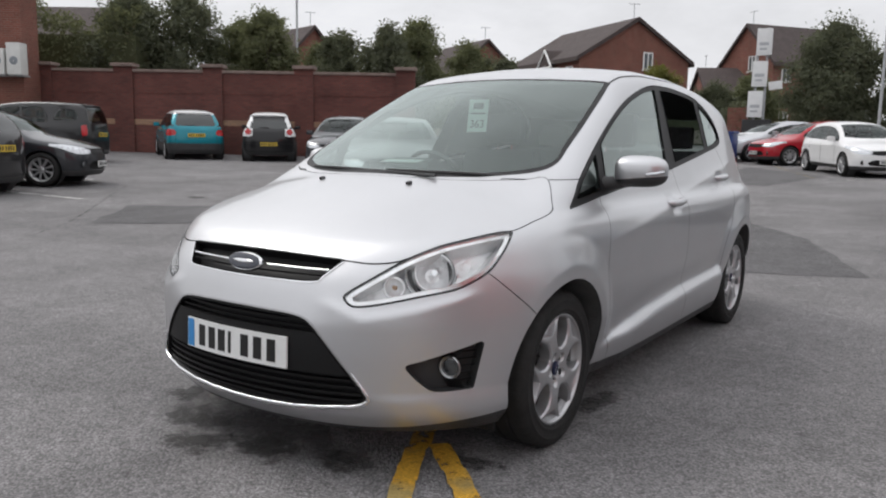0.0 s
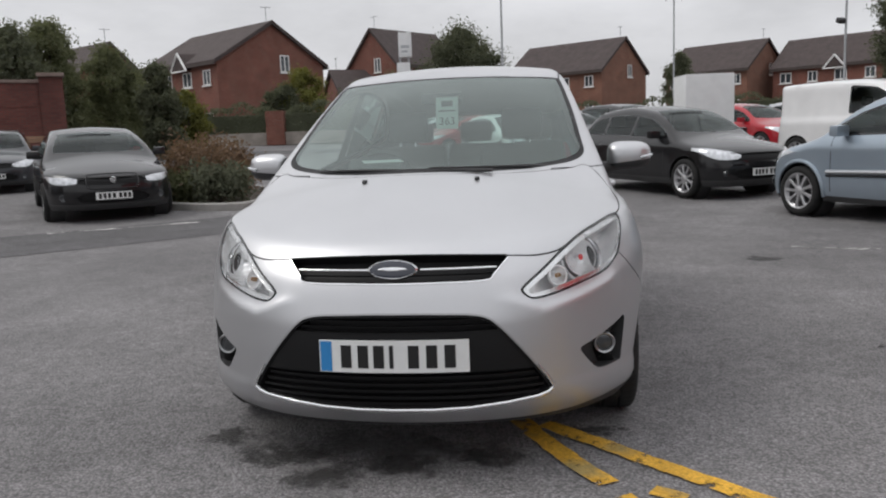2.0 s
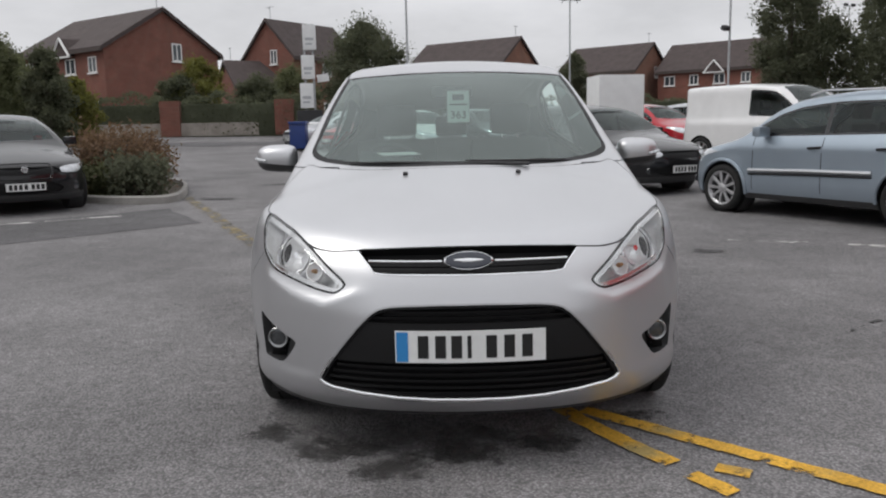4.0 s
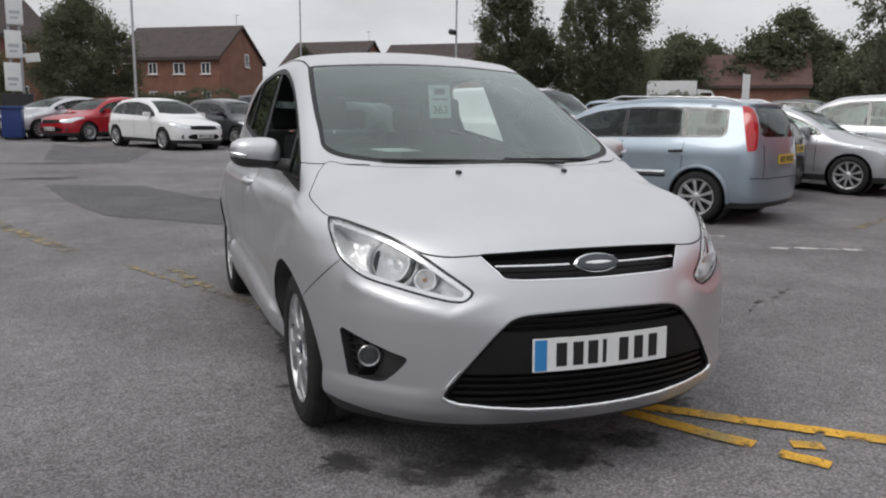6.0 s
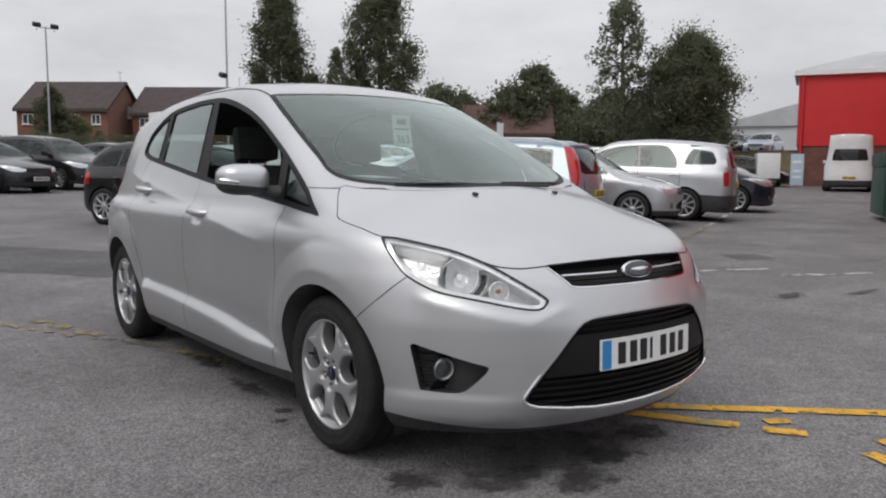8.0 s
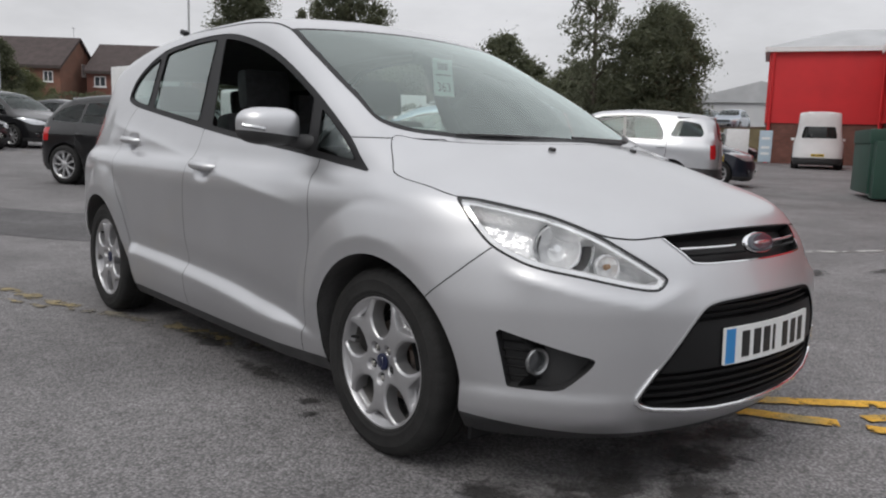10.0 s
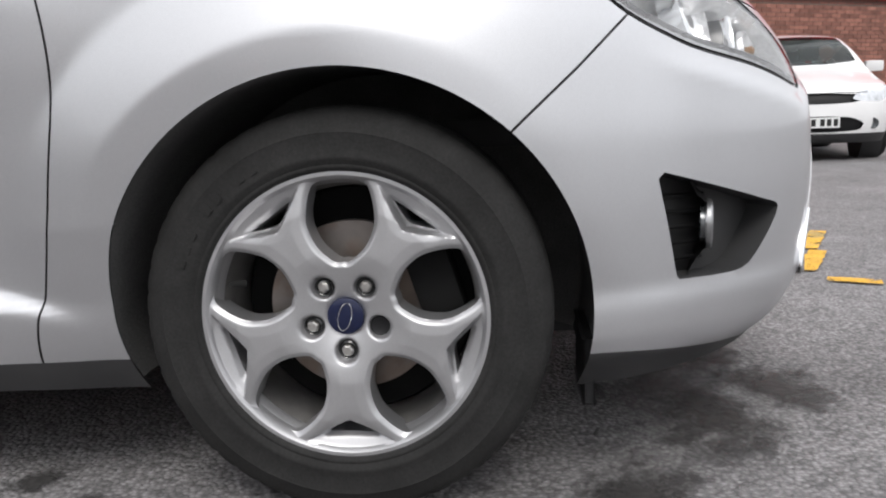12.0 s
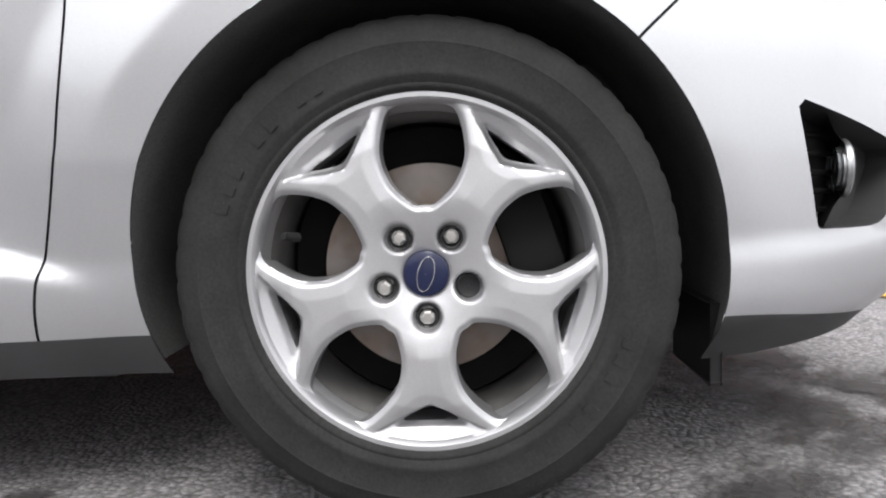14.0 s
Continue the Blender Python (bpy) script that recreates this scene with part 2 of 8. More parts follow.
def stain(name, base, thin=0.05, grain=9.0, deep=0.85):
    """A stain that thins out raggedly towards its rim."""
    m = mat(name, base, rough=0.7, vary=0.3, scale=6, fine=0.4, fine_scale=80, bump=0.004, bump_scale=85)
    n, l = m.node_tree.nodes, m.node_tree.links
    c, sub2, flat, ball = n.new("ShaderNodeTexCoord"), n.new("ShaderNodeMapping"), n.new("ShaderNodeVectorMath"), n.new("ShaderNodeTexGradient")
    sub2.inputs["Location"].default_value, sub2.inputs["Scale"].default_value = (-1, -1, 0), (2, 2, 0)
    ball.gradient_type = "SPHERICAL"
    l.new(c.outputs["Generated"], sub2.inputs["Vector"])
    l.new(sub2.outputs["Vector"], ball.inputs["Vector"])
    t = n.new("ShaderNodeTexNoise")
    t.inputs["Scale"].default_value, t.inputs["Detail"].default_value, t.inputs["Roughness"].default_value = grain, 8.0, 0.72
    l.new(c.outputs["Object"], t.inputs["Vector"])
    add, amp = n.new("ShaderNodeMath"), n.new("ShaderNodeMath")
    amp.operation, add.operation = "MULTIPLY_ADD", "ADD"
    l.new(t.outputs["Fac"], amp.inputs[0])
    amp.inputs[1].default_value, amp.inputs[2].default_value = 1.5, -1.25 - thin
    l.new(ball.outputs["Fac"], add.inputs[0])
    l.new(amp.outputs[0], add.inputs[1])
    r = n.new("ShaderNodeMapRange")
    r.inputs["From Min"].default_value, r.inputs["From Max"].default_value = 0.0, 0.34
    r.inputs["To Max"].default_value = deep
    l.new(add.outputs[0], r.inputs["Value"])
    l.new(r.outputs["Result"], n["Principled BSDF"].inputs["Alpha"])
    return m


def worn(m, grain, amount):
    """Lets the ground show through where a coat of road paint has worn away."""
    n, l = m.node_tree.nodes, m.node_tree.links
    c, t, r = n.new("ShaderNodeTexCoord"), n.new("ShaderNodeTexNoise"), n.new("ShaderNodeMapRange")
    t.inputs["Scale"].default_value, t.inputs["Detail"].default_value, t.inputs["Roughness"].default_value = grain, 8.0, 0.7
    r.inputs["From Min"].default_value, r.inputs["From Max"].default_value = amount - 0.04, amount + 0.05
    l.new(c.outputs["Object"], t.inputs["Vector"])
    l.new(t.outputs["Fac"], r.inputs["Value"])
    l.new(r.outputs["Result"], n["Principled BSDF"].inputs["Alpha"])
    return m


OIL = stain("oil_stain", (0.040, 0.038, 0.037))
# faint old stain; under the car's nose it also paints in contact shade
STAIN_SHADE = stain("old_stain_and_contact_shade", (0.085, 0.082, 0.083), 0.1, 4.0, 0.65)
CRACK = mat("crack_dark", (0.05, 0.048, 0.047), rough=0.9, vary=0.3, scale=20, fine=0.3, fine_scale=90)
worn(CRACK, 7.0, 0.51)
YELLOW_PAINT = mat("worn_yellow_road_paint", (0.62, 0.345, 0.035), rough=0.8, vary=0.18, scale=5, fine=0.25, fine_scale=90, bump=0.002, bump_scale=120, second=(0.34, 0.25, 0.09), patch=0.6)
FADED_YELLOW = mat("faded_yellow_road_paint", (0.27, 0.215, 0.11), rough=0.85, vary=0.2, scale=4, fine=0.3, fine_scale=90, second=(0.14, 0.13, 0.11), patch=0.52)
WHITE_PAINT = mat("worn_white_road_paint", (0.50, 0.49, 0.47), rough=0.85, vary=0.15, scale=3, fine=0.3, fine_scale=80, second=(0.18, 0.178, 0.175), patch=0.56)
worn(YELLOW_PAINT, 11.0, 0.40)
worn(FADED_YELLOW, 6.0, 0.50)
worn(WHITE_PAINT, 6.0, 0.45)
# ---- shapes of car bodies ----
def curve(pairs):
    """A smooth curve through (a, b) pairs, clamped at its ends."""
    a = np.array([q[0] for q in pairs], float)
    b = np.array([q[1] for q in pairs], float)
    h = np.diff(a)
    s = np.diff(b) / h
    m = np.zeros(len(a))
    m[0], m[-1] = s[0], s[-1]
    for i in range(1, len(a) - 1):
        if s[i - 1] * s[i] > 0:
            w1, w2 = 2 * h[i] + h[i - 1], h[i] + 2 * h[i - 1]
            m[i] = (w1 + w2) / (w1 / s[i - 1] + w2 / s[i])

    def value(q):
        q = np.clip(np.asarray(q, float), a[0], a[-1])
        i = np.clip(np.searchsorted(a, q, side="right") - 1, 0, len(a) - 2)
        t = (q - a[i]) / h[i]
        return ((1 + 2 * t) * (1 - t) ** 2 * b[i] + t * (1 - t) ** 2 * h[i] * m[i]
                + t * t * (3 - 2 * t) * b[i + 1] + t * t * (t - 1) * h[i] * m[i + 1])
    return value


def smooth_max(a, b, k):
    h = np.clip(0.5 + 0.5 * (a - b) / k, 0, 1)
    return b + (a - b) * h + k * h * (1 - h)


class Body:
    """A car body as the space inside its top, side, nose and tail surfaces. The front axle is at y = 0, the nose towards -y."""

    def __init__(self, top, crown, plan, side, nose, tail, bow=(0.33, 0.58), stern=(0.15, 0.45), floor=0.16, arches=(), radius=(0.07, 0.05), extra=None, soft=0.02, emboss=None):
        self.top, self.crown, self.plan, self.side = curve(top), curve(crown), curve(plan), curve(side)
        self.nose, self.tail = curve(nose), curve(tail)
        self.bow, self.stern, self.floor, self.arches, self.radius, self.extra = bow, stern, floor, arches, radius, extra
        self.soft, self.emboss = soft, emboss

    def value(self, x, y, z):
        x = np.abs(x)
        e = 0.01
        slope = (self.top(y + e) - self.top(y - e)) / (2 * e)
        top = (z - self.top(y) + self.crown(y) * x * x) / np.sqrt(1 + slope * slope)
        half = self.plan(y) - self.side(z)
        for ay, az, ar, swell in self.arches:
            r = np.hypot(y - ay, z - az)
            half = half + swell * np.exp(-np.sqrt((r - ar) ** 2 + self.soft ** 2) / 0.048)
        if self.extra:
            half = half + self.extra(y, z)
        side = x - half
        front = self.nose(z) + self.bow[0] * x ** 2 + self.bow[1] * x ** 5 - y
        front = front / np.sqrt(1 + (2 * self.bow[0] * x + 5 * self.bow[1] * x ** 4) ** 2)
        back = y - self.tail(z) + self.stern[0] * x ** 2 + self.stern[1] * x ** 5
        back = back / np.sqrt(1 + (2 * self.stern[0] * x + 5 * self.stern[1] * x ** 4) ** 2)
        g = smooth_max(top, side, self.radius[0])
        g = smooth_max(g, smooth_max(front, back, 0.01), self.radius[1])
        if self.emboss:
            g = g - self.emboss(x, y, z)
        return smooth_max(g, self.floor - z, 0.02)

    def cast(self, eye, way, reach, steps=26):
        """Where rays that start inside meet the skin."""
        lo, hi = np.zeros(len(eye)), np.full(len(eye), float(reach))
        for _ in range(steps):
            mid = 0.5 * (lo + hi)
            q = eye + way * mid[:, None]
            inside = self.value(q[:, 0], q[:, 1], q[:, 2]) < 0
            lo, hi = np.where(inside, mid, lo), np.where(inside, hi, mid)
        return eye + way * (0.5 * (lo + hi))[:, None]

    def skin(self, front, back, height, fan, run, rise, low=-42):
        """The half skin on the +x side as a grid of points: rays from a spine, turned round its ends and raised step by step."""
        cols = [(front, a) for a in np.linspace(-90, 0, fan)]
        cols += [(y, 0) for y in np.linspace(front, back, run)[1:]]
        cols += [(back, a) for a in np.linspace(0, 90, max(8, fan // 2))[1:]]
        rows = np.radians(np.concatenate([np.linspace(low, 60, rise), np.linspace(60, 90, max(6, rise // 4))[1:]]))
        eye = np.array([(0, y, height) for y, a in cols for r in rows])
        way = np.array([(math.cos(r) * math.cos(radians(a)), math.cos(r) * math.sin(radians(a)), math.sin(r)) for y, a in cols for r in rows])
        return self.cast(eye, way, 3.5).reshape(len(cols), len(rows), 3)


LEDGE = curve([(0.30, 0.316), (0.40, 0.322), (0.50, 0.345), (0.78, 0.388), (1.10, 0.420), (1.77, 0.447), (2.25, 0.455)])


def hero_creases(y, z):
    """Flared wheel arches, the shoulder line through the door handles and the sloping ledge above the sill."""
    out = 0.0
    for ay, swell in ((0.0, 0.030), (2.648, 0.027)):
        r = np.hypot(y - ay, z - 0.314)
        ramp = np.clip((0.540 - r) / 0.125, 0, 1)
        ramp = np.where(ramp < 0.16, ramp * ramp / 0.32, ramp - 0.08) / 0.92
        out = out + swell * ramp * np.clip((z - 0.30) / 0.16, 0.25, 1)
    span = np.clip((y - 0.36) / 0.40, 0, 1) * np.clip((2.85 - y) / 0.4, 0, 1)
    off = z - (0.728 + 0.130 * y)
    out = out + 0.010 * span * np.exp(-np.sqrt(off ** 2 + 0.0015 ** 2) / np.where(off > 0, 0.035, 0.085))
    sill = np.clip((y - 0.385) / 0.05, 0, 1) * np.clip((2.24 - y) / 0.06, 0, 1)
    top = LEDGE(y)
    tall = np.maximum(top - 0.312, 0.006)
    deep = sill * np.clip(tall / 0.06, 0, 1)
    t = np.clip((top + 0.012 - z) / np.maximum(np.minimum(tall, 0.075), 0.035), 0, 1)
    out = out + 0.036 * deep * t * t * (3 - 2 * t) - 0.008 * deep * np.exp(-((z - top - 0.03) / 0.06) ** 2)
    return out


def hero_emboss(x, y, z):
    """The crease that runs under the headlamp from the grille's corner to the wing."""
    way = 0.58 * x + 0.81 * y
    line = np.interp(way, (-0.42, -0.33, -0.144, 0.04, 0.12), (0.645, 0.603, 0.634, 0.672, 0.70))
    span = np.clip((way + 0.47) / 0.06, 0, 1) * np.clip((0.10 - way) / 0.10, 0, 1) * np.clip((-0.1 - y) / 0.1, 0, 1)
    under_lamp = 0.013 * span * np.exp(-np.sqrt((z - line) ** 2 + 0.002 ** 2) / np.where(z > line, 0.015, 0.075))
    # the lower lip of the bumper juts out below the ducts and the intake
    lip = np.clip((-0.24 - y) / 0.12, 0, 1) * np.clip((x - 0.50) / 0.12, 0, 1)
    # shallow dishes behind the door handles
    dish = sum(np.exp(-((y - hy) / 0.060) ** 4 - ((z - hz) / 0.040) ** 4) for hy, hz in ((1.30, 0.886), (2.335, 0.979)))
    return under_lamp - 0.016 * dish * (x > 0.55) + 0.016 * lip * np.clip((0.345 - z) / 0.075, 0, 1) * np.clip((z - 0.19) / 0.05, 0, 1)


HERO = Body(
    top=[(-1.0, 0.70), (-0.80, 0.765), (-0.70, 0.835), (-0.55, 0.898), (-0.40, 0.95), (-0.15, 1.028), (-0.02, 1.062), (0.12, 1.125), (0.45, 1.29), (0.80, 1.455),
         (1.0, 1.535), (1.2, 1.592), (1.5, 1.62), (1.9, 1.617), (2.4, 1.583), (2.8, 1.525), (3.15, 1.44), (3.3, 1.20), (3.45, 0.98), (3.6, 0.85)],
    crown=[(-0.9, 0.10), (-0.6, 0.13), (-0.25, 0.17), (0.1, 0.19), (0.8, 0.17), (1.2, 0.12), (2.6, 0.12), (3.3, 0.14)],
    plan=[(-0.9, 0.885), (-0.2, 0.893), (0.5, 0.90), (1.3, 0.905), (2.4, 0.905), (2.75, 0.893), (3.0, 0.868), (3.2, 0.825), (3.4, 0.765), (3.6, 0.69)],
    side=[(0.16, 0.10), (0.25, 0.055), (0.32, 0.036), (0.45, 0.020), (0.60, 0.004), (0.70, 0.0), (0.80, 0.003), (0.86, 0.014), (0.90, 0.034), (0.935, 0.068), (1.0, 0.092),
          (1.2, 0.16), (1.4, 0.228), (1.5, 0.265), (1.6, 0.305), (1.7, 0.36)],
    nose=[(0.14, -0.74), (0.20, -0.80), (0.27, -0.86), (0.33, -0.885), (0.45, -0.887), (0.56, -0.88), (0.65, -0.855), (0.72, -0.825), (0.78, -0.785), (0.9, -0.70), (1.2, -0.5)],
    tail=[(0.16, 3.36), (0.3, 3.45), (0.5, 3.49), (0.75, 3.48), (1.0, 3.42), (1.3, 3.30), (1.5, 3.2), (1.65, 3.0)],
    extra=hero_creases, soft=0.003, emboss=hero_emboss,
)
# ---- mesh tools ----
def mesh_of(name, V, F, material, smooth=True, sharp=40):
    me = bpy.data.meshes.new(name)
    me.from_pydata(V.tolist() if isinstance(V, np.ndarray) else [tuple(map(float, v)) for v in V], [], F.tolist() if isinstance(F, np.ndarray) else F)
    me.update()
    if material:
        me.materials.append(material)
    if smooth:
        me.polygons.foreach_set("use_smooth", [True] * len(me.polygons))
        me.set_sharp_from_angle(angle=radians(sharp))
    return me


def part(name, shape, material, parent, label="", smooth=True, sharp=40, at=None):
    """One mesh object, under a thing or a part of it."""
    ob = new(name, mesh_of(name, shape[0], shape[1], material, smooth, sharp))
    ob.parent = parent
    if at is not None:
        ob.matrix_basis = at
    if label:
        ob["label"] = label
    return ob


def thing(name, label, category, group="", kind="", at=None):
    """An empty at a thing's base, under which its parts hang."""
    ob = tagged(new(name), label, category, group, kind)
    ob.empty_display_size = 0.1
    if at is not None:
        ob.matrix_basis = at
    return ob


def solid(name, shape, material, label, category, group="", kind="", smooth=True, sharp=40, at=None):
    ob = tagged(new(name, mesh_of(name, shape[0], shape[1], material, smooth, sharp)), label, category, group, kind)
    if at is not None:
        ob.matrix_basis = at
    return ob


def joined(*shapes):
    V, F, k = [], [], 0
    for v, f in shapes:
        V.extend(list(map(tuple, v)))
        F.extend([tuple(i + k for i in q) for q in f])
        k += len(v)
    return V, F


def moved(shape, m):
    return [tuple(m @ Vector(v)) for v in shape[0]], shape[1]


def box(x0, x1, y0, y1, z0, z1, bevel=0.0):
    """A block, with chamfered edges if bevel is given."""
    if bevel <= 0:
        V = [(x, y, z) for x in (x0, x1) for y in (y0, y1) for z in (z0, z1)]
        return V, [(0, 1, 3, 2), (4, 6, 7, 5), (0, 4, 5, 1), (2, 3, 7, 6), (0, 2, 6, 4), (1, 5, 7, 3)]
    bm = bmesh.new()
    bmesh.ops.create_cube(bm, size=1.0)
    for v in bm.verts:
        v.co = ((x0 + x1) / 2 + v.co.x * (x1 - x0), (y0 + y1) / 2 + v.co.y * (y1 - y0), (z0 + z1) / 2 + v.co.z * (z1 - z0))
    bmesh.ops.bevel(bm, geom=bm.edges[:], offset=bevel, segments=2, profile=0.7, affect="EDGES")
    return drained(bm)


def drained(bm):
    bm.verts.index_update()
    out = [tuple(v.co) for v in bm.verts], [tuple(v.index for v in f.verts) for f in bm.faces]
    bm.free()
    return out


def lathe(profile, n=48, axis="x", closed=False):
    """Turns (along, radius) pairs about an axis."""
    V, F = [], []
    for i in range(n):
        a = 2 * math.pi * i / n
        for u, r in profile:
            c, s = r * math.cos(a), r * math.sin(a)
            V.append((u, c, s) if axis == "x" else (c, u, s) if axis == "y" else (c, s, u))
    k = len(profile)
    for i in range(n):
        j = (i + 1) % n
        for p in range(k if closed else k - 1):
            q = (p + 1) % k
            F.append((i * k + p, i * k + q, j * k + q, j * k + p))
    return V, F


def tube(points, radius, n=8, cap=True):
    """A round bar along points; radius may be a list."""
    pts = [Vector(p) for p in points]
    rad = radius if isinstance(radius, (list, tuple)) else [radius] * len(pts)
    V, F = [], []
    for i, p in enumerate(pts):
        d = (pts[min(i + 1, len(pts) - 1)] - pts[max(i - 1, 0)]).normalized()
        a = d.orthogonal().normalized() if i == 0 else (a - d * a.dot(d)).normalized()
        b = d.cross(a)
        for k in range(n):
            t = 2 * math.pi * k / n
            V.append(tuple(p + (a * math.cos(t) + b * math.sin(t)) * rad[i]))
    for i in range(len(pts) - 1):
        for k in range(n):
            j = (k + 1) % n
            F.append((i * n + k, i * n + j, (i + 1) * n + j, (i + 1) * n + k))
    if cap:
        F.append(tuple(range(n - 1, -1, -1)))
        F.append(tuple(range((len(pts) - 1) * n, len(pts) * n)))
    return V, F


def loop(points, steps=6, sharp=()):
    """A closed smooth outline through points; corners listed in sharp stay sharp."""
    P = [np.array(p, float) for p in points]
    n, out = len(P), []
    for i in range(n):
        p0, p1, p2, p3 = P[i - 1], P[i], P[(i + 1) % n], P[(i + 2) % n]
        m1 = 0 * p1 if i in sharp else (p2 - p0) / 2
        m2 = 0 * p1 if (i + 1) % n in sharp else (p3 - p1) / 2
        if i in sharp:
            m1 = (p2 - p1)
        if (i + 1) % n in sharp:
            m2 = (p2 - p1)
        for k in range(steps):
            t = k / steps
            out.append((2 * t ** 3 - 3 * t * t + 1) * p1 + (t ** 3 - 2 * t * t + t) * m1 + (3 * t * t - 2 * t ** 3) * p2 + (t ** 3 - t * t) * m2)
    return np.array(out)


def outline_distance(poly, a, b):
    """Signed distance of points (a, b) from an outline: negative inside."""
    poly = np.asarray(poly, float)
    q = np.stack([a, b], 1)
    best = np.full(len(q), 1e9)
    flip = np.zeros(len(q), bool)
    for i in range(len(poly)):
        p, e = poly[i], poly[i - 1] - poly[i]
        w = q - p
        t = np.clip((w @ e) / max(e @ e, 1e-12), 0, 1)
        best = np.minimum(best, ((w - t[:, None] * e) ** 2).sum(1))
        o = poly[i - 1]
        cross = (p[1] > q[:, 1]) != (o[1] > q[:, 1])
        with np.errstate(divide="ignore", invalid="ignore"):
            at = (o[0] - p[0]) * (q[:, 1] - p[1]) / (o[1] - p[1] if o[1] != p[1] else 1e-12) + p[0]
        flip ^= cross & (q[:, 0] < at)
    d = np.sqrt(best)
    return np.where(flip, -d, d)


def cut(V, F, s):
    """Splits faces where s changes sign. Returns the grown vertices, the faces with s below 0 and those above."""
    V = list(map(tuple, V))
    s = list(map(float, s))
    low, high, made = [], [], {}

    def between(i, j):
        key = (i, j) if i < j else (j, i)
        if key not in made:
            t = s[i] / (s[i] - s[j])
            made[key] = len(V)
            V.append(tuple(V[i][k] + t * (V[j][k] - V[i][k]) for k in range(3)))
            s.append(0.0)
        return made[key]
    for f in F:
        neg = [s[i] < 0 for i in f]
        if all(neg):
            low.append(f)
        elif not any(neg):
            high.append(f)
        else:
            a, b = [], []
            for k, i in enumerate(f):
                j = f[(k + 1) % len(f)]
                (a if neg[k] else b).append(i)
                if neg[k] != neg[(k + 1) % len(f)]:
                    m = between(i, j)
                    a.append(m)
                    b.append(m)
            if len(a) > 2:
                low.append(tuple(a))
            if len(b) > 2:
                high.append(tuple(b))
    return np.array(V), low, high


def tidy(V, F):
    """Drops the vertices that no face uses."""
    V = np.asarray(V)
    used = sorted({i for f in F for i in f})
    at = {i: k for k, i in enumerate(used)}
    return V[used] if used else np.zeros((0, 3)), [tuple(at[i] for i in f) for f in F]


def mirrored(shape):
    V, F = shape
    return [(-v[0], v[1], v[2]) for v in V], [tuple(reversed(f)) for f in F]


def whole(shape):
    """A half shape and its mirror image, welded on the middle plane."""
    V, F = [tuple(v) for v in shape[0]], list(shape[1])
    n = len(V)
    at = {}
    out = list(V)
    for i, v in enumerate(V):
        if abs(v[0]) < 1e-4:
            at[i] = i
        else:
            at[i] = len(out)
            out.append((-v[0], v[1], v[2]))
    return out, F + [tuple(at[i] for i in reversed(f)) for f in F]


def islands(shape, least=4):
    """The unconnected pieces of a shape, one by one."""
    V, F = np.array(shape[0]), shape[1]
    up = list(range(len(V)))

    def root(i):
        while up[i] != i:
            up[i] = up[up[i]]
            i = up[i]
        return i
    for f in F:
        for k in f[1:]:
            up[root(k)] = root(f[0])
    kinds = {}
    for f in F:
        kinds.setdefault(root(f[0]), []).append(f)
    return [tidy(V, g) for g in kinds.values() if len(g) >= least]


def rim_edges(F):
    seen = {}
    for f in F:
        for k, i in enumerate(f):
            j = f[(k + 1) % len(f)]
            if (j, i) in seen:
                del seen[(j, i)]
            else:
                seen[(i, j)] = True
    return list(seen)


def facing(body, V):
    """Outward directions of a body's skin."""
    V = np.asarray(V, float)
    e = 0.004
    g = np.stack([body.value(*(V + d).T) - body.value(*(V - d).T) for d in np.eye(3) * e], 1)
    return g / np.maximum(np.linalg.norm(g, axis=1), 1e-9)[:, None]


def sunk(body, V, F, depth, walls=True, middle=True):
    """A piece of skin pushed in by depth (out where negative), with walls along its rim."""
    V, F = tidy(V, F)
    N = facing(body, V)
    W = V - N * depth
    if not walls:
        return W, F
    n = len(V)
    G = list(F)
    for i, j in rim_edges(F):
        if middle and abs(V[i][0]) < 1e-4 and abs(V[j][0]) < 1e-4:
            continue
        G.append((n + j, n + i, i, j))
    return np.concatenate([W, V]), G
# ---- ground ----
_ter = curve([(0, 0.0), (5, 0.0), (8, 0.05), (14, 0.20), (24, 0.44), (32, 0.68), (43, 1.0), (60, 1.75), (80, 2.2), (140, 2.4), (900, 2.4)])


def ground_z(x, y):
    """The ground's height: it rises away from the car, less so towards the red building."""
    way = np.degrees(np.arctan2(x, y))
    z = _ter(np.hypot(x, y)) * (1 - 0.65 * np.clip((way - 50) / 12, 0, 1) * np.clip((150 - way) / 30, 0, 1))
    return float(z) if np.ndim(z) == 0 else z


def ground_sheet():
    V, F = [(0, 0, 0)], []
    rings = [1, 2, 3, 4, 5, 6, 7, 8, 9, 10, 12, 14, 16, 18, 21, 24, 28, 33, 40, 50, 65, 85, 120, 180, 300, 600, 1500, 4000]
    n = 180
    for r in rings:
        for k in range(n):
            a = 2 * math.pi * k / n
            V.append((r * math.cos(a), r * math.sin(a), ground_z(r * math.cos(a), r * math.sin(a))))
    F += [(0, 1 + k, 1 + (k + 1) % n) for k in range(n)]
    for i in range(len(rings) - 1):
        for k in range(n):
            j = (k + 1) % n
            F.append((1 + i * n + k, 1 + (i + 1) * n + k, 1 + (i + 1) * n + j, 1 + i * n + j))
    return V, F


ground = solid("ground", ground_sheet(), TARMAC, "aged grey tarmac of the car park", "ground", kind="structure")
# ---- the silver car ----
GAP_HALF = 0.0019
AXLES, HUB_Z = (0.0, 2.648), 0.314


def lean(V):
    """The way along the lamp and the duct, from the nose round to the side."""
    return 0.58 * V[:, 0] + 0.81 * V[:, 1]


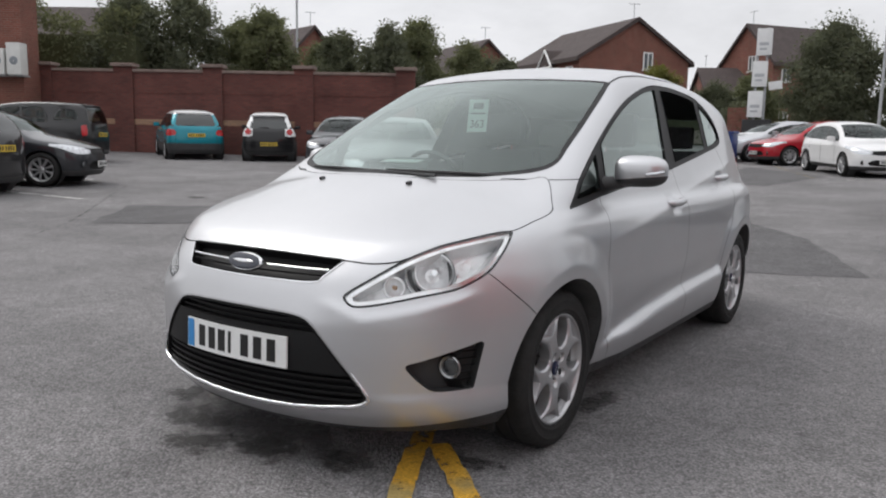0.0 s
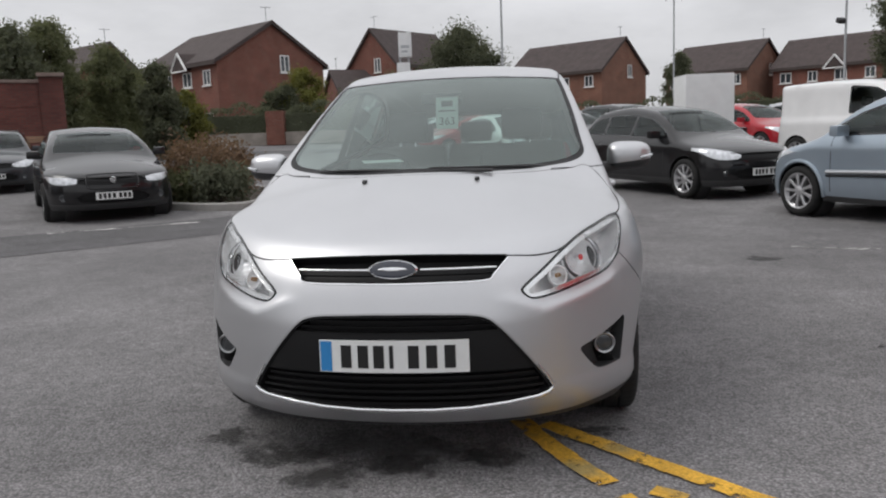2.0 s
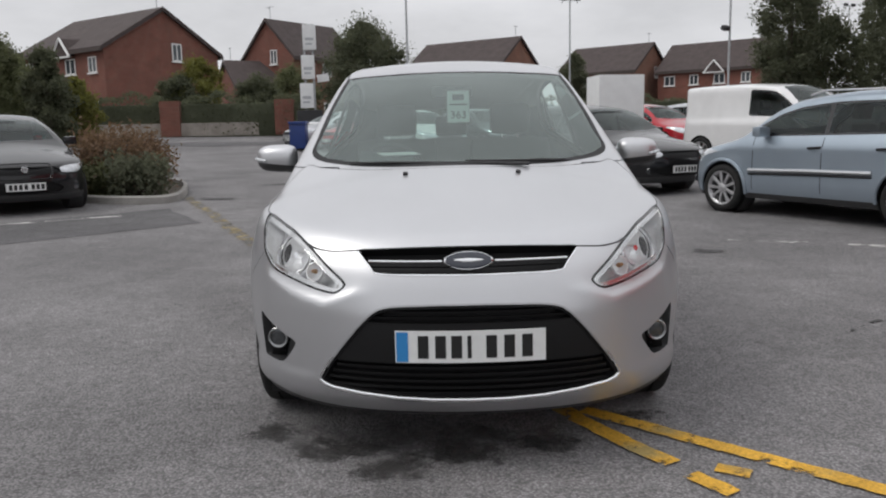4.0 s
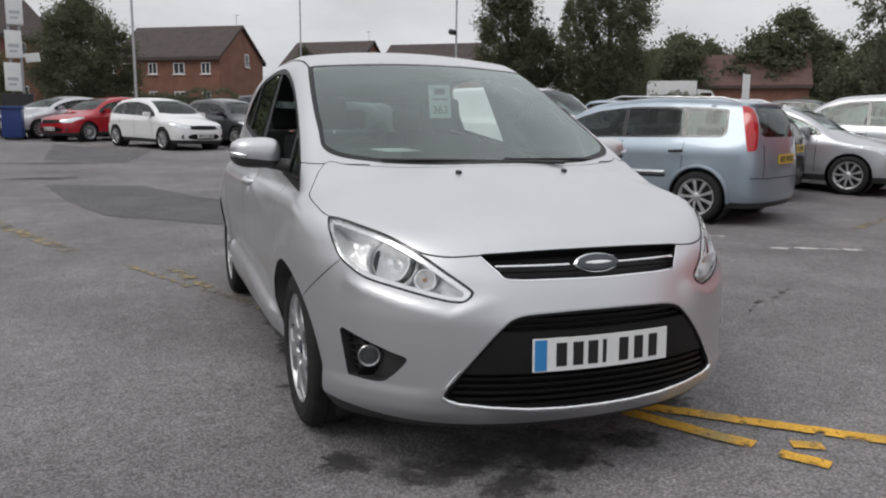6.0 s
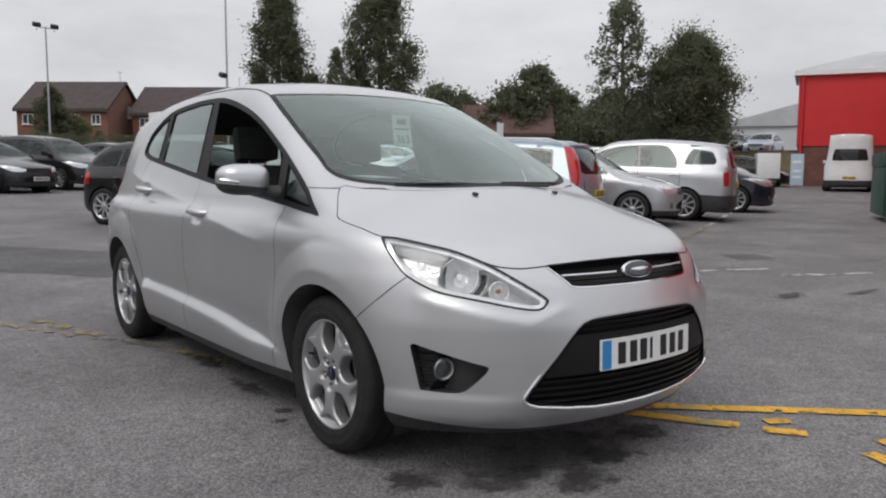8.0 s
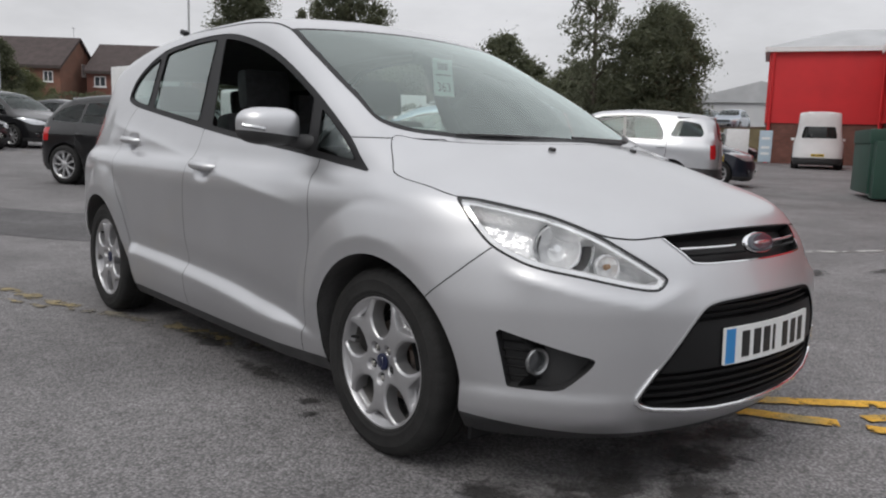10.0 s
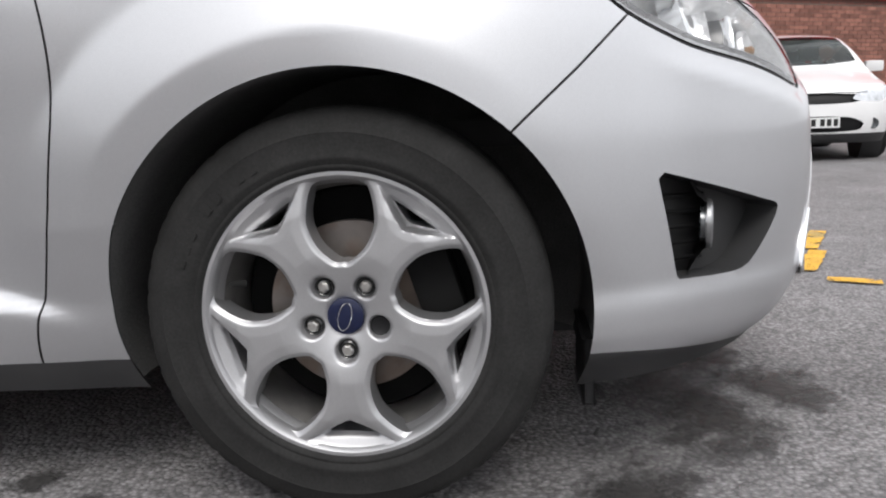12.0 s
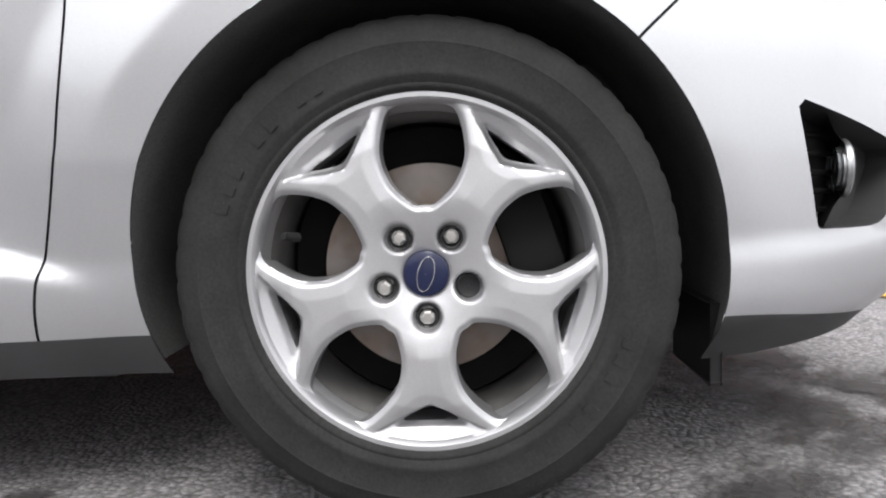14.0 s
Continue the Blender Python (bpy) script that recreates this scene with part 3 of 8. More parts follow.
def hero_pieces():
    """Cuts the half skin of the silver car along its panel lines."""
    grid = HERO.skin(0.42, 2.85, 0.56, 130, 190, 190)
    nc, nr = grid.shape[:2]
    V = grid.reshape(-1, 3)
    V[np.abs(V[:, 0]) < 2e-4, 0] = 0.0
    F = [(i * nr + j, (i + 1) * nr + j, (i + 1) * nr + j + 1, i * nr + j + 1) for i in range(nc - 1) for j in range(nr - 1)]
    out, bands = {}, []

    def take(name, distance, gap=False):
        nonlocal V, F
        if gap:
            V, inside, rest = cut(V, F, distance(V) + GAP_HALF)
            V, band, rest = cut(V, rest, distance(V) - GAP_HALF)
            bands.append((tidy(V, band)))
        else:
            V, inside, rest = cut(V, F, distance(V))
        out[name] = tidy(V, inside)
        F = rest

    def part_off(name, made, distance):
        """Splits a piece already taken: what lies inside the distance becomes a piece of its own."""
        v, inside, rest = cut(*out[name], distance(out[name][0]))
        out[made], out[name] = tidy(v, inside), tidy(v, rest)

    low = curve([(-1.0, 0.20), (-0.72, 0.205), (-0.60, 0.223), (-0.37, 0.25), (0.37, 0.243), (1.1, 0.236), (2.2, 0.236), (2.9, 0.26), (3.5, 0.30)])
    for ay in AXLES:
        take("arch", lambda q: np.where(q[:, 0] > 0.3, np.hypot(q[:, 1] - ay + 0.006, q[:, 2] - HUB_Z) - 0.364, 1.0))
    take("under", lambda q: q[:, 2] - 0.188)
    take("valance", lambda q: q[:, 2] - low(q[:, 1]))
    lamp = loop([(0.250, 0.881), (0.175, 0.876), (0.065, 0.859), (-0.050, 0.836), (-0.169, 0.794), (-0.285, 0.734), (-0.371, 0.680), (-0.373, 0.655), (-0.330, 0.637),
                 (-0.144, 0.670), (-0.026, 0.689), (0.040, 0.708), (0.125, 0.748), (0.190, 0.810)], sharp=(0,))
    take("lamp_ring", lambda q: np.where(q[:, 1] < 0.2, outline_distance(lamp, lean(q), q[:, 2]), 1.0))
    part_off("lamp_ring", "lamp_inner", lambda q: outline_distance(lamp, lean(q), q[:, 2]) + 0.0075)
    part_off("lamp_inner", "lamp_middle", lambda q: outline_distance(lamp, lean(q), q[:, 2]) + 0.021)
    duct = loop([(0.095, 0.518), (-0.022, 0.489), (-0.142, 0.459), (-0.190, 0.446), (-0.180, 0.420), (-0.123, 0.366), (-0.087, 0.350), (-0.029, 0.348), (0.053, 0.350), (0.072, 0.430)], sharp=(0, 8))
    take("duct", lambda q: np.where(q[:, 1] < 0.2, outline_distance(duct, lean(q), q[:, 2]), 1.0))
    lower = loop([(0.545, 0.328), (0.470, 0.437), (0.372, 0.553), (0.300, 0.600), (0.15, 0.611), (0.0, 0.613), (-0.15, 0.611), (-0.300, 0.600), (-0.372, 0.553), (-0.470, 0.437), (-0.545, 0.328),
                  (-0.490, 0.293), (-0.255, 0.268), (0.0, 0.262), (0.255, 0.268), (0.490, 0.293)], sharp=(0, 10))
    def from_lower(q):
        return np.where(q[:, 1] < 0.0, outline_distance(lower, q[:, 0], q[:, 2]), 1.0)
    take("lower_edge", from_lower)
    part_off("lower_edge", "lower_grille", lambda q: from_lower(q) + 0.006)
    part_off("lower_grille", "lower_mid", lambda q: from_lower(q) + 0.014)
    out["lower_chrome"] = out.pop("lower_grille")
    out["lower_grille"] = out.pop("lower_mid")
    part_off("lower_chrome", "lower_black", lambda q: 0.372 - q[:, 2])
    part_off("lower_edge", "lower_edge_top", lambda q: 0.372 - q[:, 2])
    part_off("lower_grille", "lower_low", lambda q: q[:, 2] - 0.405)
    part_off("lower_grille", "lower_panel", lambda q: q[:, 2] - 0.548)
    upper = loop([(0.402, 0.787), (0.350, 0.732), (0.318, 0.708), (0.15, 0.705), (0.0, 0.704), (-0.15, 0.705), (-0.318, 0.708), (-0.350, 0.732), (-0.402, 0.787), (-0.2, 0.794), (0.0, 0.796), (0.2, 0.794)], sharp=(0, 8))
    def from_upper(q):
        return np.where(q[:, 1] < -0.3, outline_distance(upper, q[:, 0], q[:, 2]), 1.0)
    take("upper_edge", from_upper)
    part_off("upper_edge", "upper_grille", lambda q: from_upper(q) + 0.004)
    part_off("upper_edge", "upper_edge_top", lambda q: 0.779 - q[:, 2])
    screen = loop([(0.0, -0.062), (0.2, -0.045), (0.40, 0.02), (0.55, 0.10), (0.655, 0.185), (0.700, 0.275), (0.690, 0.40), (0.665, 0.65), (0.612, 1.00), (0.578, 1.035), (0.3, 0.985), (0.0, 0.965),
                   (-0.3, 0.985), (-0.578, 1.035), (-0.612, 1.00), (-0.665, 0.65), (-0.690, 0.40), (-0.700, 0.275), (-0.655, 0.185), (-0.55, 0.10), (-0.40, 0.02), (-0.2, -0.045)])
    inner = loop([(0.0, -0.022), (0.2, -0.006), (0.40, 0.052), (0.540, 0.128), (0.640, 0.212), (0.682, 0.300), (0.665, 0.42), (0.641, 0.65), (0.590, 0.975), (0.558, 1.005), (0.3, 0.96), (0.0, 0.94),
                  (-0.3, 0.96), (-0.558, 1.005), (-0.590, 0.975), (-0.641, 0.65), (-0.665, 0.42), (-0.682, 0.300), (-0.640, 0.212), (-0.540, 0.128), (-0.40, 0.052), (-0.2, -0.006)])
    take("screen", lambda q: np.where((q[:, 2] > 0.98) & (q[:, 1] < 1.3), outline_distance(inner, q[:, 0], q[:, 1]), 1.0))
    take("screen_edge", lambda q: np.where((q[:, 2] > 0.9) & (q[:, 1] < 1.3), outline_distance(screen, q[:, 0], q[:, 1]), 1.0))
    windows = loop([(0.128, 0.930), (0.35, 0.951), (0.571, 0.975), (1.25, 1.034), (2.2, 1.142), (2.55, 1.192), (2.635, 1.245), (2.57, 1.355), (2.33, 1.468), (2.05, 1.505), (1.77, 1.519), (1.457, 1.502),
                    (1.06, 1.405), (0.684, 1.247), (0.339, 1.066), (0.20, 0.973)], sharp=(0,))

    def pane(a0, z0, a1, z1):
        """Glass between two slanted uprights, (along, slope) at the belt."""
        def f(q):
            d = outline_distance(windows, q[:, 1], q[:, 2]) + 0.026
            zz = q[:, 2] - 1.0
            return np.where(q[:, 0] > 0.4, np.maximum(d, np.maximum(a0 + z0 * zz - q[:, 1], q[:, 1] - a1 - z1 * zz)), 1.0)
        return f
    take("pane_wing", pane(-1.0, 0.0, 0.50, 0.28))
    take("pane_front", pane(0.575, 0.28, 1.40, 0.36))
    take("pane_rear", pane(1.575, 0.20, 2.185, 0.16))
    take("pane_quarter", pane(2.275, 0.12, 9.0, 0.0))
    take("window_trim", lambda q: np.where(q[:, 0] > 0.4, outline_distance(windows, q[:, 1], q[:, 2]), 1.0))
    rear = loop([(0.0, 1.02), (0.45, 1.03), (0.58, 1.07), (0.50, 1.35), (0.3, 1.385), (0.0, 1.395), (-0.3, 1.385), (-0.50, 1.35), (-0.58, 1.07), (-0.45, 1.03)])
    take("rear_screen", lambda q: np.where(q[:, 1] > 3.0, outline_distance(rear, q[:, 0], q[:, 2]), 1.0))
    tail = loop([(0.58, 0.86), (0.74, 0.85), (0.765, 0.98), (0.72, 1.12), (0.62, 1.12), (0.60, 0.98)])
    take("tail_lamp", lambda q: np.where(q[:, 1] > 2.95, outline_distance(tail, q[:, 0], q[:, 2]), 1.0))
    bonnet = loop([(0.0, -0.752), (0.25, -0.741), (0.42, -0.712), (0.52, -0.672), (0.60, -0.60), (0.72, -0.42), (0.802, -0.262), (0.818, -0.132), (0.813, 0.007), (0.79, 0.056), (0.705, 0.165), (0.62, 0.10), (0.40, -0.01), (0.2, -0.07), (0.0, -0.09),
                   (-0.2, -0.07), (-0.40, -0.01), (-0.62, 0.10), (-0.705, 0.165), (-0.79, 0.056), (-0.813, 0.007), (-0.818, -0.132), (-0.802, -0.262), (-0.72, -0.42), (-0.60, -0.60), (-0.52, -0.672), (-0.42, -0.712), (-0.25, -0.741)])
    take("bonnet", lambda q: np.where((q[:, 2] > 0.76) & (q[:, 1] < 0.4), outline_distance(bonnet, q[:, 0], q[:, 1]), 1.0), gap=True)
    bumper = np.array([(-1.4, 0.0), (-0.225, 0.0), (-0.225, 0.545), (-0.256, 0.585), (-0.347, 0.668), (-0.425, 0.746), (-0.50, 0.90), (-1.4, 0.90)])
    take("bumper", lambda q: outline_distance(bumper, q[:, 1], q[:, 2]), gap=True)
    edge = curve([(0.20, 0.49), (0.25, 0.487), (0.50, 0.425), (0.69, 0.403), (0.85, 0.425), (0.953, 0.455), (1.0, 0.47)])
    take("wing", lambda q: np.maximum(q[:, 1] - edge(q[:, 2]), np.maximum(q[:, 2] - 1.045, 0.55 - q[:, 0])), gap=True)
    front = np.array([(0.1, 0.1), (1.49, 0.1), (1.49, 0.55), (1.50, 1.065), (0.2, 0.94)])
    take("front_door", lambda q: np.where(q[:, 0] > 0.5, outline_distance(front, q[:, 1], q[:, 2]), 1.0), gap=True)
    hind = loop([(1.3, 0.1), (2.16, 0.1), (2.20, 0.43), (2.26, 0.60), (2.40, 0.76), (2.50, 0.92), (2.50, 1.10), (2.42, 1.19), (1.3, 1.05)], sharp=(0, 1, 7, 8))
    take("rear_door", lambda q: np.where(q[:, 0] > 0.5, outline_distance(hind, q[:, 1], q[:, 2]), 1.0), gap=True)
    ditch = curve([(0.98, 0.600), (1.3, 0.604), (1.8, 0.600), (2.4, 0.580), (2.95, 0.535)])
    V, roof, rest = cut(V, F, np.where((V[:, 1] > 0.995) & (V[:, 1] < 2.95) & (V[:, 2] > 1.35), V[:, 0] - ditch(V[:, 1]) + 0.0045, 1.0))
    V, moulding, rest = cut(V, rest, np.where((V[:, 1] > 0.995) & (V[:, 1] < 2.95) & (V[:, 2] > 1.35), V[:, 0] - ditch(V[:, 1]) - 0.0045, 1.0))
    out["moulding"] = tidy(V, moulding)
    F = roof + rest
    out["shell"] = tidy(V, F)
    out["bands"] = [sunk(HERO, v, f, 0.004, walls=False) for v, f in bands if len(f)]
    return out


hero = thing("car", "silver metallic five-door people carrier parked across yellow lines on tarmac", "car")
H = hero_pieces()
bonnet = part("bonnet", whole(H["bonnet"]), SILVER, hero)
bumper = part("front_bumper", whole(H["bumper"]), SILVER, hero)
shell = part("body_shell", whole(H["shell"]), SILVER, hero)
screen = part("windscreen", whole(H["screen"]), SCREEN, hero, "tinted laminated windscreen")
part("windscreen_border", whole(H["screen_edge"]), WINDOW_BLACK, hero, "black glazed border of the windscreen")
part("rear_screen", whole(H["rear_screen"]), PANE, hero, "tinted rear window")
for i, band in enumerate(H["bands"]):
    for shape in ((whole(band),) if i < 2 else (band, mirrored(band))):
        for piece in islands(shape):
            part("panel_gap", piece, GAP, hero, "dark shut line between panels")
for sign in (1, -1):
    side = (lambda s: s) if sign > 0 else mirrored
    part("roof_moulding", side(sunk(HERO, *H["moulding"], 0.002)), WINDOW_BLACK, hero, "black roof moulding")
    part("valance", side(H["valance"]), BLACK_PLASTIC, hero, "black plastic sill and lower lip")
    part("front_wing", side(H["wing"]), SILVER, hero)
    part("front_door", side(H["front_door"]), SILVER, hero)
    part("rear_door", side(H["rear_door"]), SILVER, hero)
    part("window_trim", side(sunk(HERO, *H["window_trim"], 0.004)), WINDOW_BLACK, hero, "black window surround and pillar covers")
    part("tail_lamp", side(H["tail_lamp"]), RED_LENS, hero, "red tail lamp lens")
    for n in ("pane_wing", "pane_front", "pane_rear", "pane_quarter"):
        # two windows are wound down
        if (sign, n) in ((-1, "pane_front"), (1, "pane_rear")):
            continue
        part("window_pane", side(sunk(HERO, *H[n], 0.008, walls=False)), PANE, hero, "tinted side window")
# ---- lamps, grilles and fittings of the silver car ----
def skin_y(x, z):
    """The nose's y at (x, z)."""
    q = HERO.cast(np.array([(x, 0.3, z)]), np.array([(0.0, -1.0, 0.0)]), 2.0)
    return float(q[0, 1])


def bowed_bar(x0, x1, z, height, depth, back, n=24):
    """A bar that follows the nose's curve from x0 to x1, set back from the skin."""
    V, F = [], []
    for i in range(n + 1):
        x = x0 + (x1 - x0) * i / n
        y = skin_y(x, z) + back
        for dy, dz in ((0, -height / 2), (0, height / 2), (depth, height / 2), (depth, -height / 2)):
            V.append((x, y + dy + (0.3 * height if dy == 0 and dz < 0 else 0), z + dz))
    for i in range(n):
        for k in range(4):
            F.append((4 * i + k, 4 * i + (k + 1) % 4, 4 * i + 4 + (k + 1) % 4, 4 * i + 4 + k))
    F += [(3, 2, 1, 0), (4 * n, 4 * n + 1, 4 * n + 2, 4 * n + 3)]
    return V, F


def oval(a, b, depth, n=48, dome=0.0):
    """An upright oval plate that faces -y, slightly domed."""
    V, F = [(0, -depth - dome, 0)], []
    for ring, (k, y) in enumerate(((0.6, -depth - dome * 0.7), (0.93, -depth), (1.0, -depth * 0.6), (1.0, 0))):
        for i in range(n):
            t = 2 * math.pi * i / n
            V.append((a * k * math.cos(t), y, b * k * math.sin(t)))
    F += [(0, 1 + i, 1 + (i + 1) % n) for i in range(n)]
    for r in range(3):
        for i in range(n):
            j = (i + 1) % n
            F.append((1 + r * n + i, 1 + (r + 1) * n + i, 1 + (r + 1) * n + j, 1 + r * n + j))
    return V, F


def aim(x, y, z, dx, dy, dz):
    """A pose at a point whose local -y looks along (dx, dy, dz)."""
    return Matrix.Translation((x, y, z)) @ Vector((-dx, -dy, -dz)).to_track_quat("Y", "Z").to_matrix().to_4x4()


def within(shape, margin=0.008):
    """What of a shape lies inside the car's skin."""
    v = np.array(shape[0], float)
    v, inner, outer = cut(v, shape[1], HERO.value(v[:, 0], v[:, 1], v[:, 2]) + margin)
    return tidy(v, inner)


def on_nose(points, lift):
    """Points (x, z) brought onto the nose, lifted off the skin."""
    out = []
    for x, z in points:
        y = skin_y(x, z)
        g = facing(HERO, np.array([(x, y, z)]))[0]
        out.append((x + g[0] * lift, y + g[1] * lift, z + g[2] * lift))
    return out


# lower grille: black mesh behind slats, a solid middle panel, a chrome strip along the lower rim
part("lower_intake", whole(sunk(HERO, *H["lower_low"], 0.045)), GRILLE_BLACK, hero, "black recessed lower air intake")
part("upper_intake", whole(sunk(HERO, *H["lower_grille"], 0.04)), GRILLE_BLACK, hero, "black recessed slot above the plate")
part("intake_rim", whole(sunk(HERO, *H["lower_black"], 0.003)), GRILLE_BLACK, hero, "black rim of the intake")
part("grille_panel", whole(sunk(HERO, *H["lower_panel"], 0.004)), GRILLE_BLACK, hero, "smooth black panel behind the number plate")
part("strip_base", whole(sunk(HERO, *H["lower_chrome"], 0.0)), GRILLE_BLACK, hero, "black base of the chrome strip")
strip_line = [(0.486, 0.418), (0.515, 0.374), (0.536, 0.338), (0.538, 0.324), (0.520, 0.311), (0.486, 0.300), (0.38, 0.287), (0.255, 0.275), (0.13, 0.270)]
strip_line = strip_line + [(0.0, 0.269)] + [(-x, z) for x, z in reversed(strip_line)]
part("chrome_strip", tube(on_nose(strip_line, 0.003), [0.003, 0.005, 0.007] + [0.008] * (len(strip_line) - 6) + [0.007, 0.005, 0.003], 10), CHROME, hero, "chrome strip along the lower intake")
part("strip_seat", whole(sunk(HERO, *H["lower_edge"], 0.002)), GRILLE_BLACK, hero, "dark seat of the chrome strip")
part("intake_edge", whole(sunk(HERO, *H["lower_edge_top"], -0.002)), LAMP_GREY, hero, "bright edge of the lower intake")
for z, half in ((0.290, 0.40), (0.314, 0.49), (0.338, 0.505), (0.362, 0.49), (0.386, 0.475)):
    part("grille_slat", bowed_bar(-half, half, z, 0.010, 0.02, 0.012), GRILLE_BLACK, hero)
for z, half in ((0.562, 0.335), (0.582, 0.30)):
    part("grille_slat", bowed_bar(-half, half, z, 0.008, 0.02, 0.010), GRILLE_BLACK, hero)
# upper grille
part("upper_grille_back", whole(sunk(HERO, *H["upper_grille"], 0.04)), GRILLE_BLACK, hero, "black recessed upper grille")
part("upper_grille_edge", whole(sunk(HERO, *H["upper_edge"], -0.003)), CHROME, hero, "thin chrome edge of the upper grille")
part("upper_grille_lip", whole(sunk(HERO, *H["upper_edge_top"], 0.002)), GRILLE_BLACK, hero, "black lip under the bonnet")
for s in (1, -1):
    part("chrome_bar", tube(on_nose([(s * x, 0.751) for x in np.linspace(0.092, 0.352, 10)], -0.004), 0.005, 10), CHROME, hero, "chrome bar across the upper grille")
    part("grille_slat", bowed_bar(s * 0.06, s * 0.34, 0.730, 0.006, 0.012, 0.006), GRILLE_BLACK, hero)
badge = part("badge", moved(oval(0.086, 0.035, 0.014), aim(0, -0.808, 0.751, 0, -0.93, 0.36)), CHROME, hero, "oval chrome badge with a dark face")
part("badge_face", moved(oval(0.080, 0.0305, 0.004, dome=0.002), aim(0, -0.8205, 0.7557, 0, -0.93, 0.36)), BADGE_BLUE, badge, "dark enamel badge face")
part("badge_bar", moved(oval(0.050, 0.0065, 0.002, dome=0.001), aim(0, -0.826, 0.7578, 0, -0.93, 0.36)), CHROME, badge, "raised bright mark")
# number plate, bent to the bumper; its characters are plain bars
def bent(x0, x1, y0, y1, z0, z1, n=12):
    V = [(x, y + 0.31 * x * x, z) for x in np.linspace(x0, x1, n + 1) for y, z in ((y0, z0), (y0, z1), (y1, z1), (y1, z0))]
    F = [(4 * i + k, 4 * i + (k + 1) % 4, 4 * i + 4 + (k + 1) % 4, 4 * i + 4 + k) for i in range(n) for k in range(4)]
    return V, F + [(3, 2, 1, 0), (4 * n, 4 * n + 1, 4 * n + 2, 4 * n + 3)]


plate = part("number_plate", moved(bent(-0.26, 0.26, -0.004, 0.004, -0.0555, 0.0555), pose(0, -0.889, 0.467, -1.5)), PLATE_WHITE, hero, "white number plate with a blue end band", sharp=30)
part("blue_band", moved(bent(-0.256, -0.215, -0.0056, 0.0, -0.052, 0.052, 3), pose(0, -0.889, 0.467, -1.5)), PLATE_BLUE, plate, "blue band", smooth=False)
for i, cx in enumerate((-0.163, -0.103, -0.048, -0.004, 0.072, 0.134, 0.196)):
    w = 0.007 if i == 3 else 0.0185
    part("plate_bar", moved(bent(cx - w, cx + w, -0.0056, 0.0, -0.0395, 0.0395, 3), pose(0, -0.889, 0.467, -1.5)), PRINT_BLACK, plate, "plain black bar", smooth=False)


def bowl(radius, depth, n=40):
    """A round lamp reflector open towards -y, with a rolled rim."""
    prof = [(-depth * (1 - (r / radius) ** 2) * -1.0, r) for r in [radius * k / 10 for k in range(1, 11)]]
    prof = [(p[0], p[1]) for p in prof] + [(-0.006, radius + 0.002), (-0.006, radius + 0.007), (0.004, radius + 0.009)]
    return lathe(prof, n, axis="y")


